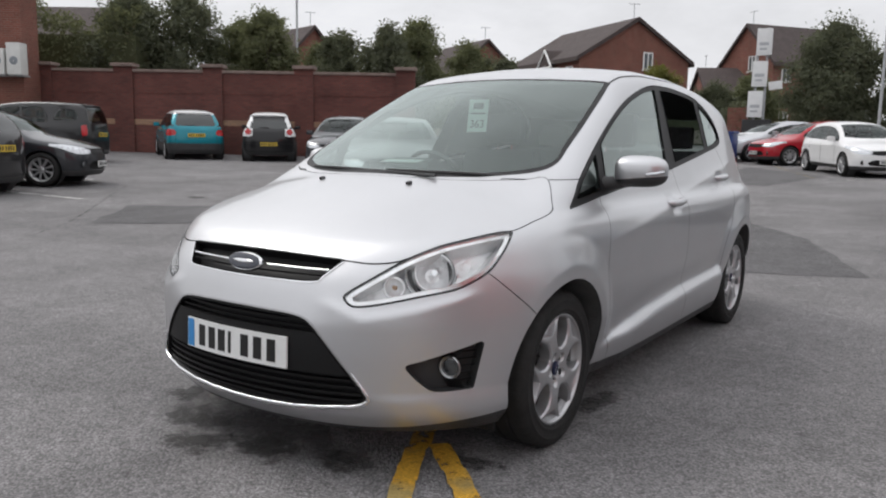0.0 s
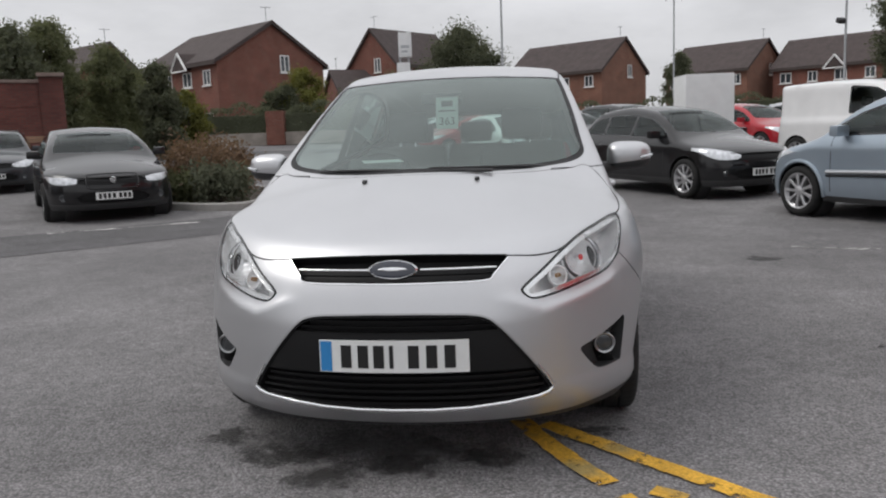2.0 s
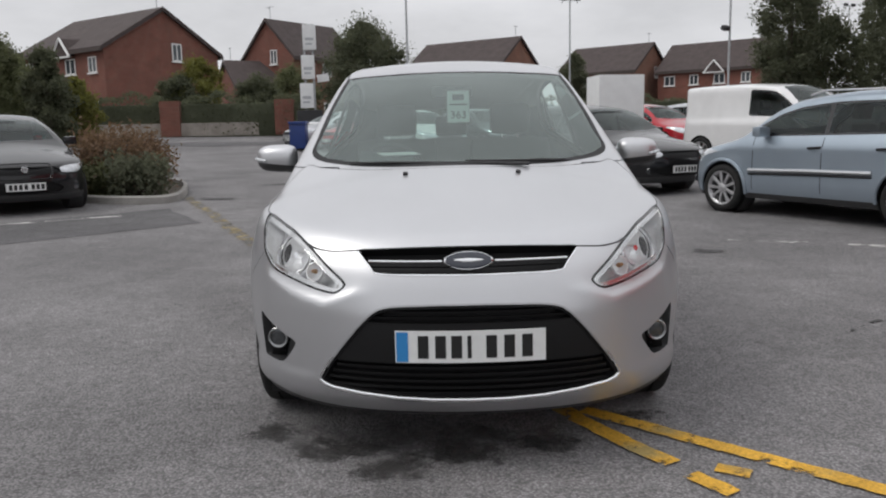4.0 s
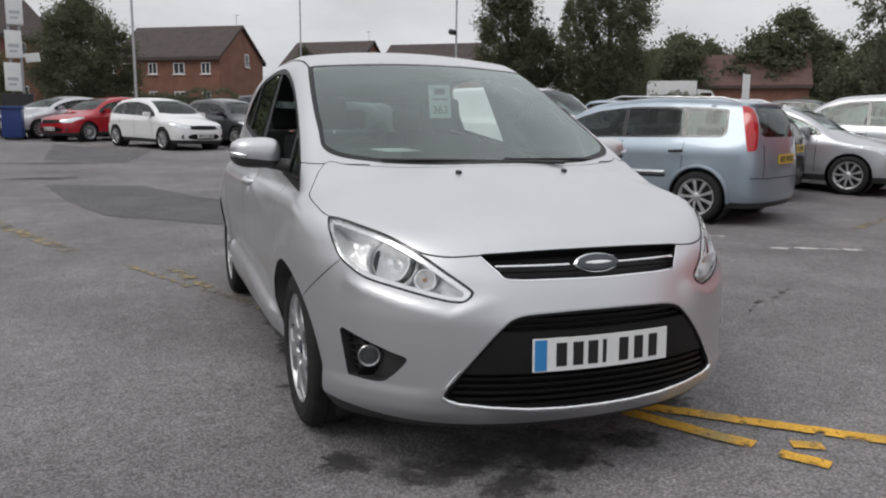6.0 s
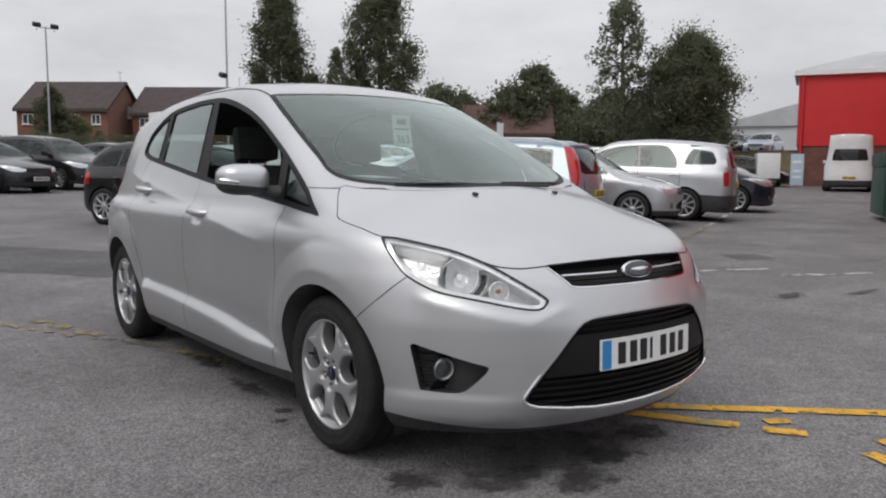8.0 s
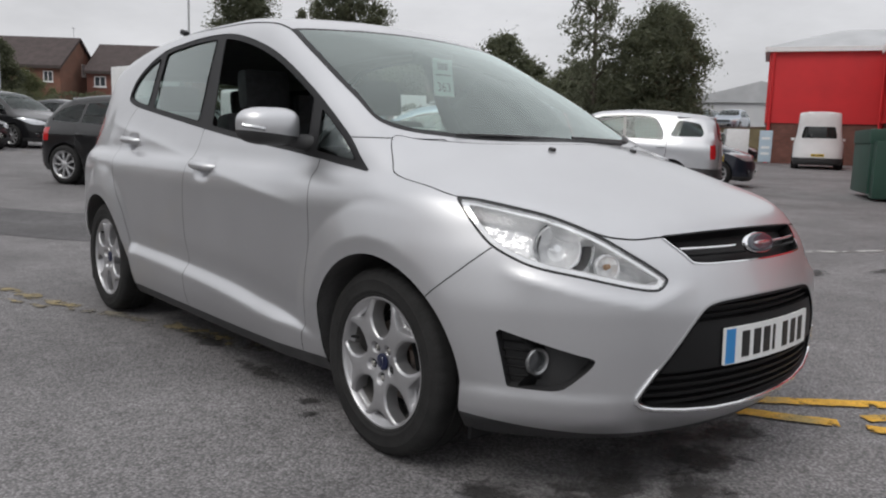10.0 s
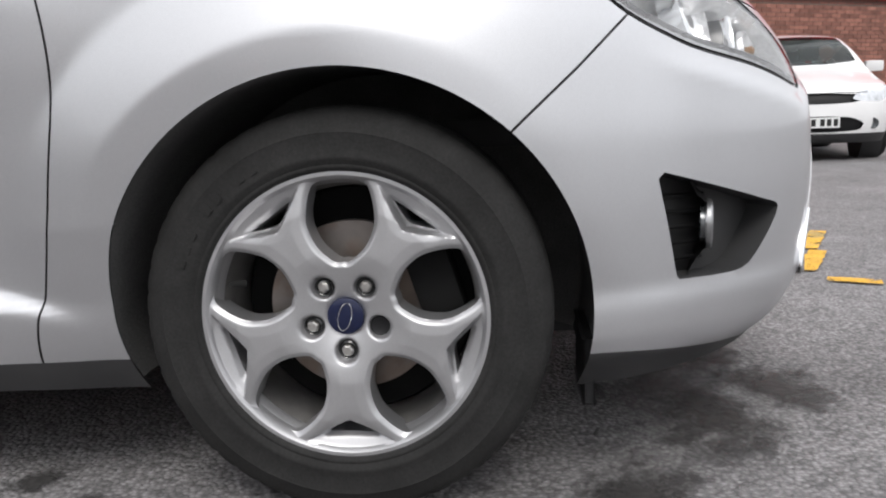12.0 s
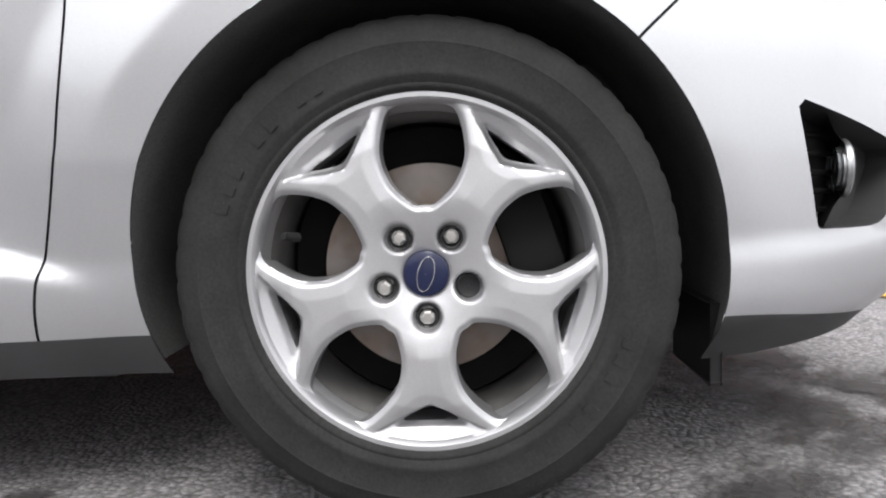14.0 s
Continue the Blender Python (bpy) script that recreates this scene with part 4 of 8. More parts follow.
for s in (1, -1):
    side = (lambda q: q) if s > 0 else mirrored
    lamp = part("headlamp", side(sunk(HERO, *H["lamp_middle"], 0.085)), LAMP_CAVITY, hero, "clear headlamp with a round chrome reflector")
    part("lamp_bezel", side(sunk(HERO, *H["lamp_inner"], 0.006)), LAMP_SILVER, lamp, "bright bezel inside the lens")
    part("lens_rim", side(H["lamp_inner"]), LENS, lamp, "clear lamp lens")
    part("lamp_seal", side(sunk(HERO, *H["lamp_ring"], 0.003)), GLOSS_BLACK, lamp, "black seal round the lamp")
    part("lens", side(H["lamp_middle"]), LENS, lamp, "clear lamp lens")
    bowl_at, ring_at = aim(s * 0.645, -0.540, 0.744, s * 0.52, -0.78, 0.24), aim(s * 0.645, -0.563, 0.747, s * 0.545, -0.74, 0.29)
    part("reflector", moved(bowl(0.062, 0.05), bowl_at), REFLECTOR, lamp, "round chrome main reflector")
    part("bulb", moved(lathe([(-0.004, 0.001), (-0.004, 0.011), (0.01, 0.014), (0.04, 0.014)], 20, "y"), bowl_at), CHROME, lamp, "capped bulb")
    # stepped chrome ribs between the reflector and the outer corner, and dark wedges beside it
    for k in range(5):
        u = 0.20 - 0.030 * k
        line = []
        for z in np.linspace(0.735 + 0.012 * (4 - k), 0.845 - 0.006 * k, 5):
            q = HERO.cast(np.array([(0.0, 0.30, z)]), np.array([(math.cos(radians(-9 - 7.0 * k)), math.sin(radians(-9 - 7.0 * k)), 0.0)]), 2.0)[0]
            g = facing(HERO, q[None])[0]
            line.append(q - g * (0.030 + 0.006 * k))
        part("lamp_rib", tube([(s * q[0], q[1], q[2]) for q in line], 0.0035, 6), CHROME if k % 2 else LAMP_GREY, lamp, "stepped rib of the lamp")
    part("reflector_collar", moved(lathe([(0.034, 0.064), (0.018, 0.072), (0.004, 0.083)], 44, "y"), ring_at), LAMP_DARK, lamp, "grey collar round the reflector")
    part("bezel_ring", within(moved(lathe([(0.006, 0.082), (-0.006, 0.084), (-0.010, 0.088), (-0.006, 0.093), (0.03, 0.095)], 44, "y"), ring_at), 0.003), CHROME, lamp, "chrome ring round the reflector")
    part("indicator_reflector", within(moved(bowl(0.030, 0.03), aim(s * 0.560, -0.655, 0.698, s * 0.45, -0.85, 0.25))), REFLECTOR, lamp, "small chrome indicator reflector")
    part("indicator_bulb", moved(lathe([(-0.012, 0.001), (-0.01, 0.007), (0.01, 0.009)], 16, "y"), aim(s * 0.562, -0.657, 0.700, s * 0.45, -0.85, 0.25)), AMBER, lamp, "amber indicator bulb")
    duct = part("fog_lamp_duct", side(sunk(HERO, *H["duct"], 0.055)), BLACK_PLASTIC, hero, "black recessed fog lamp surround")
    for z in (0.375, 0.40, 0.425, 0.45, 0.475):
        a = HERO.cast(np.array([(0.0, 0.1, z)] * 2), np.array([(math.sin(radians(52)), -math.cos(radians(52)), 0.0), (math.sin(radians(46)), -math.cos(radians(46)), 0.0)]), 2.0)
        part("duct_rib", tube([(s * (a[0][0] - 0.012), a[0][1] + 0.05, z), (s * (a[1][0] - 0.02), a[1][1] + 0.045, z - 0.004)], 0.004, 6), GRILLE_BLACK, duct)
    fog_at = aim(s * 0.728, -0.556, 0.4265, s * 0.16, -0.985, 0.0)
    fog = part("fog_lamp", within(moved(lathe([(0.030, 0.085), (0.016, 0.058), (0.004, 0.042), (-0.002, 0.0385)], 36, "y"), fog_at), 0.012), GRILLE_BLACK, duct, "round fog lamp with a chrome rim")
    part("fog_rim", moved(lathe([(0.001, 0.0395), (-0.005, 0.040), (-0.008, 0.037), (-0.005, 0.031), (0.004, 0.029)], 36, "y"), fog_at), FOG_RIM, fog, "thin chrome rim")
    part("fog_lens", moved(lathe([(-0.002, 0.0005), (-0.0015, 0.016), (0.001, 0.029), (0.01, 0.030)], 32, "y"), fog_at), FOG_GLASS, fog, "glass fog lamp lens")
    # washer jets
    part("washer_jet", moved(box(-0.010, 0.010, -0.009, 0.011, -0.006, 0.007, 0.003), pose(s * 0.24, -0.15, 1.022, 14)), BLACK_PLASTIC, hero, "black washer jet on the bonnet")
    # door mirror: arm, housing with silver cap, black lower half
    mx, my, mz = s * 0.935, 0.655, 1.075
    mirror = thing("door_mirror", "", "")
    mirror.parent = hero
    bm = bmesh.new()
    bmesh.ops.create_uvsphere(bm, u_segments=28, v_segments=18, radius=1.0)
    V, F = drained(bm)
    V = np.array([(mx + 0.110 * np.sign(v[0]) * abs(v[0]) ** 0.62 + s * 0.004, my - 0.02 + 0.085 * v[1] * (1.0 if v[1] < 0 else 0.35) + s * 0.25 * 0.112 * v[0], mz + 0.070 * np.sign(v[2]) * abs(v[2]) ** 0.62 * (1 - 0.10 * s * v[0])) for v in V])
    V2, lowf, highf = cut(V, F, np.array([v[2] - (mz - 0.028 + 0.10 * (v[0] - mx) * s) for v in V]))
    part("mirror_cap", tidy(V2, highf), SILVER, mirror, "silver mirror cap")
    part("mirror_base", tidy(V2, lowf), BLACK_PLASTIC, mirror, "black lower mirror housing")
    part("mirror_arm", tube([(s * 0.775, 0.565, 1.015), (s * 0.84, 0.60, 1.022), (s * 0.90, 0.635, 1.030), (s * 0.97, 0.645, 1.036)], [0.034, 0.027, 0.024, 0.016], 14), BLACK_PLASTIC, mirror, "black mirror arm")
    part("mirror_glass", moved(oval(0.096, 0.055, 0.002), aim(mx + s * 0.004, my + 0.012, mz + 0.004, s * -0.22, 1, 0.0)), CHROME, mirror, "mirror glass")
    part("side_repeater", tube([(mx + s * 0.05, my - 0.098 + s * 0.0, mz - 0.012), (mx + s * 0.085, my - 0.08, mz - 0.006), (mx + s * 0.112, my - 0.045, mz)], 0.007, 8), CLEAR_LAMP, mirror, "clear indicator strip")
    # handles
    for hy, hz, hx in ((1.31, 0.893, 0.877), (2.345, 0.986, 0.820)):
        part("door_handle", tube([(s * (hx - 0.004), hy - 0.10, hz + 0.002), (s * (hx + 0.022), hy - 0.075, hz + 0.002), (s * (hx + 0.034), hy, hz + 0.005), (s * (hx + 0.022), hy + 0.085, hz + 0.008), (s * (hx - 0.004), hy + 0.105, hz + 0.008)], [0.013, 0.018, 0.019, 0.018, 0.013], 12), SILVER, hero, "body-coloured door handle")
    # lining of doors and roof
    for n in ("front_door", "rear_door"):
        part("door_lining", side(sunk(HERO, *H[n], 0.035, walls=False)), TRIM_DARK, hero, "dark door lining")
# wheel arch liners
for ay in AXLES:
    for s in (1, -1):
        V, F = [], []
        for i in range(41):
            t = radians(-17 + 214 * i / 40)
            edge = HERO.cast(np.array([(0.5, ay - 0.006 + 0.3665 * math.cos(t), HUB_Z + 0.3665 * math.sin(t))]), np.array([(1.0, 0.0, 0.0)]), 0.6)[0, 0] - 0.006
            for x, r in ((edge, 0.3655), (0.80, 0.372), (0.52, 0.372), (0.52, 0.05)):
                V.append((s * x, ay - 0.006 + r * math.cos(t), HUB_Z + r * math.sin(t)))
        for i in range(40):
            for k in range(3):
                F.append((4 * i + k, 4 * i + k + 1, 4 * i + 4 + k + 1, 4 * i + 4 + k))
        part("arch_liner", (V, F), LINER, hero, "black wheel arch liner")
    for s in (1, -1):
        part("mud_flap", box(s * 0.62, s * 0.80, ay - 0.375, ay - 0.360, 0.155, 0.26, 0.004) if ay == 0.0 else box(s * 0.70, s * 0.84, ay + 0.37, ay + 0.382, 0.13, 0.27, 0.004), WINDOW_BLACK, hero, "black rubber deflector")
part("floor_pan", joined(box(-0.50, 0.50, -0.60, 3.2, 0.19, 0.23), box(-0.80, 0.80, 0.42, 2.22, 0.18, 0.23), box(-0.45, 0.45, -0.70, -0.40, 0.19, 0.22)), DARK_METAL, hero, "dark underbody", smooth=False)
part("bulkhead", joined(box(-0.50, 0.50, 0.05, 0.09, 0.20, 0.98), box(-0.56, 0.56, -0.55, 0.05, 0.55, 0.60)), DARK_METAL, hero, "dark bulkhead", smooth=False)
v, f = H["shell"]
v, f_low, f_top = cut(v, f, v[:, 2] - 1.38)
part("headlining", whole(sunk(HERO, v, f_top, 0.03, walls=False)), HEADLINING, hero, "light grey roof lining")
for piece in islands(whole(sunk(HERO, v, f_low, 0.03, walls=False)), 12):
    part("boot_lining", piece, TRIM_DARK, hero, "dark pillar and boot lining")

# wipers
for s, pts in ((1, [(0.30, -0.045, 1.052), (0.05, -0.03, 1.058), (-0.30, 0.015, 1.066), (-0.50, 0.075, 1.066)]), (-1, [(0.62, 0.15, 1.05), (0.45, 0.055, 1.062), (0.15, -0.015, 1.066), (0.02, -0.02, 1.07)])):
    arm = part("wiper", tube([(p[0], p[1], p[2] - 0.001) for p in pts], [0.008, 0.007, 0.006, 0.004], 8), BLACK_PLASTIC, hero, "black wiper arm and blade")

# cabin
def dash_shape():
    prof = curve([(0.22, 0.90), (0.35, 1.0), (0.5, 1.035), (0.72, 1.03), (0.82, 0.98), (0.86, 0.86), (0.87, 0.60)])
    ys = (0.22, 0.30, 0.40, 0.50, 0.62, 0.72, 0.78, 0.83, 0.86, 0.87)
    V = [(x, y - 0.10 * (x / 0.7) ** 2 + 0.06, float(prof(y)) - 0.03 * (x / 0.7) ** 2) for x in np.linspace(-0.70, 0.70, 21) for y in ys]
    n = len(ys)
    return V, [(i * n + k, (i + 1) * n + k, (i + 1) * n + k + 1, i * n + k + 1) for i in range(20) for k in range(n - 1)]


dash = part("dashboard", dash_shape(), TRIM_DARK, hero, "dark moulded dashboard")
part("dash_hood", moved(lathe([(-0.15, 0.02), (-0.14, 0.10), (0.14, 0.10), (0.15, 0.02)], 24, "x"), pose(-0.37, 0.72, 1.0)), TRIM_DARK, dash, "instrument hood")
wheel_rim = lathe([(0.0, 0.180), (0.014, 0.186), (0.016, 0.196), (0.0, 0.204), (-0.014, 0.196), (-0.012, 0.186)], 40, "y", closed=True)
steering = part("steering_wheel", moved(joined(wheel_rim, box(-0.18, 0.18, -0.012, 0.012, -0.03, 0.02, 0.008), box(-0.03, 0.03, -0.012, 0.012, -0.18, 0.0, 0.008), lathe([(-0.02, 0.001), (-0.03, 0.07), (0.03, 0.075), (0.1, 0.03)], 24, "y")), pose(-0.37, 0.93, 0.96, 28)), TRIM_DARK, hero, "dark steering wheel")


def seat(x, y, wide, label):
    s = part("seat", moved(box(-wide / 2, wide / 2, -0.25, 0.27, 0.30, 0.52, 0.06), pose(x, y, 0.02)), CLOTH, hero, label)
    part("backrest", moved(box(-wide / 2, wide / 2, -0.07, 0.08, 0.0, 0.66, 0.06), pose(x, y + 0.24, 0.50, -14)), CLOTH, s)
    return s


for x in (-0.37, 0.37):
    s = seat(x, 1.28, 0.52, "dark cloth front seat")
    part("headrest", moved(box(-0.13, 0.13, -0.05, 0.05, 0.0, 0.20, 0.045), pose(x, 1.70, 1.17, -8)), CLOTH, s)
    for k in (-0.05, 0.05):
        part("headrest_post", tube([(x + k, 1.685, 1.10), (x + k, 1.70, 1.20)], 0.007, 8), CHROME, s)
for x in (-0.45, 0.0, 0.45):
    s = seat(x, 2.18, 0.42, "dark cloth rear seat")
    part("headrest", moved(box(-0.12, 0.12, -0.04, 0.04, 0.0, 0.15, 0.04), pose(x, 2.58, 1.16, -8)), CLOTH, s)
part("parcel_shelf", box(-0.60, 0.60, 2.75, 3.22, 0.96, 0.99, 0.008), TRIM_DARK, hero, "dark parcel shelf")
part("interior_mirror", moved(box(-0.11, 0.11, -0.015, 0.02, -0.03, 0.03, 0.012), pose(-0.02, 0.78, 1.405, 6)), TRIM_DARK, hero, "black interior mirror")
tag = solid("hanging_tag", moved(box(-0.059, 0.059, -0.0008, 0.0008, -0.085, 0.085), pose(0.012, 0.745, 1.325, -9)), PAPER, "pale green printed stock tag hanging behind the windscreen", "tag", smooth=False)
for x0, x1, z0, z1 in ((-0.03, 0.03, 0.035, 0.065), (-0.045, 0.045, 0.008, 0.014)):
    part("print_bar", moved(box(x0, x1, -0.0016, 0.0, z0, z1), pose(0.012, 0.745, 1.325, -9)), PRINT, tag, smooth=False)
text = bpy.data.curves.new("number", "FONT")
text.body, text.size, text.align_x = "363", 0.058, "CENTER"
number = new("number", text)
number.matrix_basis = pose(0.012, 0.7352, 1.2628, 81) @ pose(0, 0, 0.0018)
text.materials.append(PRINT)
number.parent = tag
loose = solid("paper_sheet", moved(box(-0.10, 0.10, -0.07, 0.07, 0, 0.001), pose(-0.30, 0.52, 1.088, 4, 0, 20)), PAPER_WHITE, "white sheet of paper on the dashboard", "paper", smooth=False)


# ---- wheels ----
def wheel_face():
    """The cast five-spoke face, its wide openings cut through; it lies in the (a, b) plane and looks along -x."""
    nr, na = 92, 480
    V, F = [], []
    for i in range(nr + 1):
        r = 0.0285 + (0.2095 - 0.0285) * i / nr
        for k in range(na):
            t = 2 * math.pi * k / na
            V.append((0.0, -r * math.cos(t), r * math.sin(t)))
    for i in range(nr):
        for k in range(na):
            j = (k + 1) % na
            F.append((i * na + k, (i + 1) * na + k, (i + 1) * na + j, i * na + j))
    V = np.array(V)
    wide = loop([(0.0, 0.0835), (0.013, 0.0850), (0.036, 0.106), (0.048, 0.130), (0.0515, 0.150), (0.048, 0.178), (0.040, 0.198), (0.022, 0.2055), (0.0, 0.2065), (-0.022, 0.2055), (-0.040, 0.198), (-0.048, 0.178), (-0.0515, 0.150), (-0.048, 0.130), (-0.036, 0.106), (-0.013, 0.0850)])
    dish = loop([(0.0, 0.160), (0.020, 0.1685), (0.044, 0.181), (0.072, 0.1955), (0.036, 0.2085), (0.0, 0.2115), (-0.036, 0.2085), (-0.072, 0.1955), (-0.044, 0.181), (-0.020, 0.1685)], sharp=(0, 3, 7))
    small = loop([(0.0, 0.170), (0.018, 0.176), (0.040, 0.1865), (0.015, 0.187), (0.0, 0.1868), (-0.015, 0.187), (-0.040, 0.1865), (-0.018, 0.176)], sharp=(2, 6))
    gapd = np.full(len(V), 1.0)
    sink = np.zeros(len(V))
    a, b = -V[:, 1], V[:, 2]

    def to_local(d):
        c, s = math.cos(radians(90 - d)), math.sin(radians(90 - d))
        return c * a - s * b, s * a + c * b
    for k in range(5):
        p, q = to_local(90 + 72 * k)
        gapd = np.minimum(gapd, outline_distance(wide, p, q))
        p, q = to_local(54 + 72 * k)
        gapd = np.minimum(gapd, outline_distance(small, p, q))
        sink = np.maximum(sink, np.clip(-outline_distance(dish, p, q) / 0.0035, 0, 1))
    # proud spokes, rounded towards the openings; shallow pockets round the bolts
    r = np.hypot(a, b)
    h = 0.010 - 0.024 * np.clip((0.11 - r) / 0.10, 0, 1) ** 2 - 0.006 * np.clip((r - 0.165) / 0.04, 0, 1)
    # each spoke is crowned along its middle, and its flanks fall away to the openings
    h += 0.0025 * np.clip(gapd / 0.022, 0, 1) * np.clip((r - 0.072) / 0.03, 0, 1)
    h -= 0.0065 * np.clip(1 - gapd / 0.007, 0, 1) ** 1.5 + 0.022 * sink * np.clip((0.213 - r) / 0.040, 0.0, 1.0)
    fall = np.zeros(len(V))
    for k in range(5):
        t = radians(54 + 72 * k)
        d = np.hypot(a - 0.0545 * math.cos(t), b - 0.0545 * math.sin(t))
        fall = np.maximum(fall, 1 / (1 + np.exp((d - 0.0165) / 0.0012)))
    V[:, 0] = -(h - 0.014 * fall)
    V, hole, keep = cut(V, F, gapd)
    V, F = tidy(V, keep)
    n = len(V)
    back = V.copy()
    rr = np.hypot(V[:, 1], V[:, 2])
    back[:, 0] = V[:, 0] + 0.046
    G = list(F)
    for i, j in rim_edges(F):
        G.append((j, i, n + i, n + j))
    return np.concatenate([V, back]), [tuple(reversed(f)) for f in G]


def tyre_shape():
    """A tyre with a rounded sidewall, a raised rim guard, and sipes across its shoulders."""
    prof = [(-0.098, 0.2185), (-0.1035, 0.223), (-0.1045, 0.2265), (-0.1035, 0.2285), (-0.1075, 0.236), (-0.1090, 0.2405), (-0.1080, 0.2425), (-0.1100, 0.258), (-0.1092, 0.272), (-0.1100, 0.2745), (-0.1078, 0.2775), (-0.1045, 0.290), (-0.098, 0.301), (-0.088, 0.3085), (-0.078, 0.3115),
            (-0.040, 0.3140), (-0.036, 0.307), (-0.030, 0.307), (-0.026, 0.3142), (0.0, 0.3142), (0.026, 0.3142), (0.030, 0.307), (0.036, 0.307), (0.040, 0.3140), (0.078, 0.3115), (0.098, 0.301), (0.1085, 0.276), (0.110, 0.258), (0.104, 0.226), (0.098, 0.2185)]
    n = 288
    V, F = lathe(prof, n)
    k = len(prof)
    V = [list(v) for v in V]
    for i in range(n):
        if i % 6 == 0:
            for p in (12, 13, 14, 24, 25):
                v = V[i * k + p]
                c = 1 - 0.0022 / prof[p][1]
                v[1], v[2] = v[1] * c, v[2] * c
                v[0] *= 0.998
    return V, F


def barrel_shape():
    return lathe([(0.012, 0.2035), (-0.004, 0.2075), (-0.010, 0.2130), (-0.010, 0.2195), (-0.004, 0.2215), (0.004, 0.2200), (0.010, 0.2080), (0.016, 0.2040), (0.030, 0.1990)], 120)


FACE, TYRE, BARREL = wheel_face(), tyre_shape(), barrel_shape()


def road_wheel(parent, m, dull=342):
    """A road wheel that looks along -x, about its hub."""
    w = thing("wheel", "", "")
    w.parent, w.matrix_basis = parent, m
    tyre = part("tyre", ([(v[0] + 0.088, v[1], v[2]) for v in TYRE[0]], TYRE[1]), RUBBER, w, "black road tyre", sharp=50)
    bars = [math.radians(20 + 180 * h + 5.2 * k) for h in (0, 1) for k in range(9) if k not in (3, 6)]
    for t in bars:
        c, q = math.cos(t), math.sin(t)
        V = [(x, rr * c - e * q, rr * q + e * c) for rr, e in ((0.248, -0.0062), (0.248, 0.0062), (0.266, 0.0066), (0.266, -0.0066)) for x in (-0.0226, -0.0205)]
        part("sidewall_bar", (V, [(0, 2, 4, 6), (7, 5, 3, 1), (0, 1, 3, 2), (2, 3, 5, 4), (4, 5, 7, 6), (6, 7, 1, 0)]), RUBBER, tyre, "faint raised bar", smooth=False)
    part("rim", ([(v[0], v[1], v[2]) for v in BARREL[0]], BARREL[1]), ALLOY, w, "silver alloy rim")
    face = part("spokes", FACE, ALLOY, w, "five forked silver alloy spokes", sharp=32)
    cap = part("hub_cap", lathe([(-0.004, 0.0005), (-0.0035, 0.015), (-0.0015, 0.0245), (0.0, 0.0275), (0.012, 0.0288), (0.03, 0.03)], 40), NAVY, face, "navy blue hub cap")
    ring = [(-0.0052, 0.0215 * math.cos(t) * 0.46, 0.0215 * math.sin(t)) for t in np.linspace(0, 2 * math.pi, 41)]
    part("cap_mark", moved(tube(ring, 0.0006, 6, cap=False), pose(0.0006, 0, 0, 14)), CHROME, cap, "thin bright oval")
    for k in range(5):
        d = 54 + 72 * k
        t = radians(d)
        y, z = -0.0545 * math.cos(t), 0.0545 * math.sin(t)
        if d == dull:
            part("bolt_hole", moved(lathe([(0.0070, 0.0005), (0.0068, 0.0112), (0.0055, 0.0132), (0.0075, 0.0155), (0.014, 0.0158)], 28), pose(0, y, z)), WINDOW_BLACK, face, "dark bolt hole without its cap")
            continue
        part("bolt_seat", moved(lathe([(0.0075, 0.0095), (0.0055, 0.0125), (0.0075, 0.0150), (0.014, 0.0155)], 28), pose(0, y, z)), GLOSS_BLACK, face, "dark bolt seat")
        part("wheel_bolt", moved(lathe([(0.001, 0.0005), (0.0012, 0.0062), (0.0032, 0.0088), (0.014, 0.0092)], 6), pose(0, y, z, 20 * k)), STEEL, face, "steel hexagon wheel bolt", sharp=25)
    part("valve", tube([(0.022, 0.160, 0.047), (0.006, 0.170, 0.050), (-0.004, 0.172, 0.051)], [0.006, 0.0055, 0.004], 10), RUBBER, w, "black rubber valve")
    part("brake_disc", lathe([(0.075, 0.03), (0.068, 0.07), (0.075, 0.078), (0.075, 0.136), (0.095, 0.136), (0.095, 0.06)], 60), RUSTY, w, "worn iron brake disc")
    # behind the rim the barrel goes on in a darker grey
    part("barrel", lathe([(0.0302, 0.1989), (0.05, 0.1945), (0.10, 0.1900), (0.17, 0.196), (0.18, 0.21)], 96), BARREL_GREY, w, "inner barrel in a darker grey than the rim")
    part("brake_caliper", moved(box(0.055, 0.12, -0.055, 0.055, 0.10, 0.17, 0.012), pose(0, 0, 0, 72)), BRAKE_DARK, w, "dark brake caliper")
    part("backplate", lathe([(0.115, 0.02), (0.12, 0.185), (0.13, 0.19)], 40), BRAKE_DARK, w, "dark brake backplate")
    return w


first = road_wheel(hero, pose(-0.862, 0.0, HUB_Z))
for x, y, turn, spin in ((-0.862, 2.648, 0, 31), (0.862, 0.0, 180, 12), (0.862, 2.648, 180, 50)):
    copy_thing(first, pose(x, y, HUB_Z, 0, 0, turn) @ pose(0, 0, 0, spin))
# ---- parked cars ----
def paint(name, colour, metal=0.4, rough=0.3):
    return mat(name, colour, rough=max(rough, 0.4), metal=metal, vary=0.04, scale=3, coat=0.9, spec=0.15)


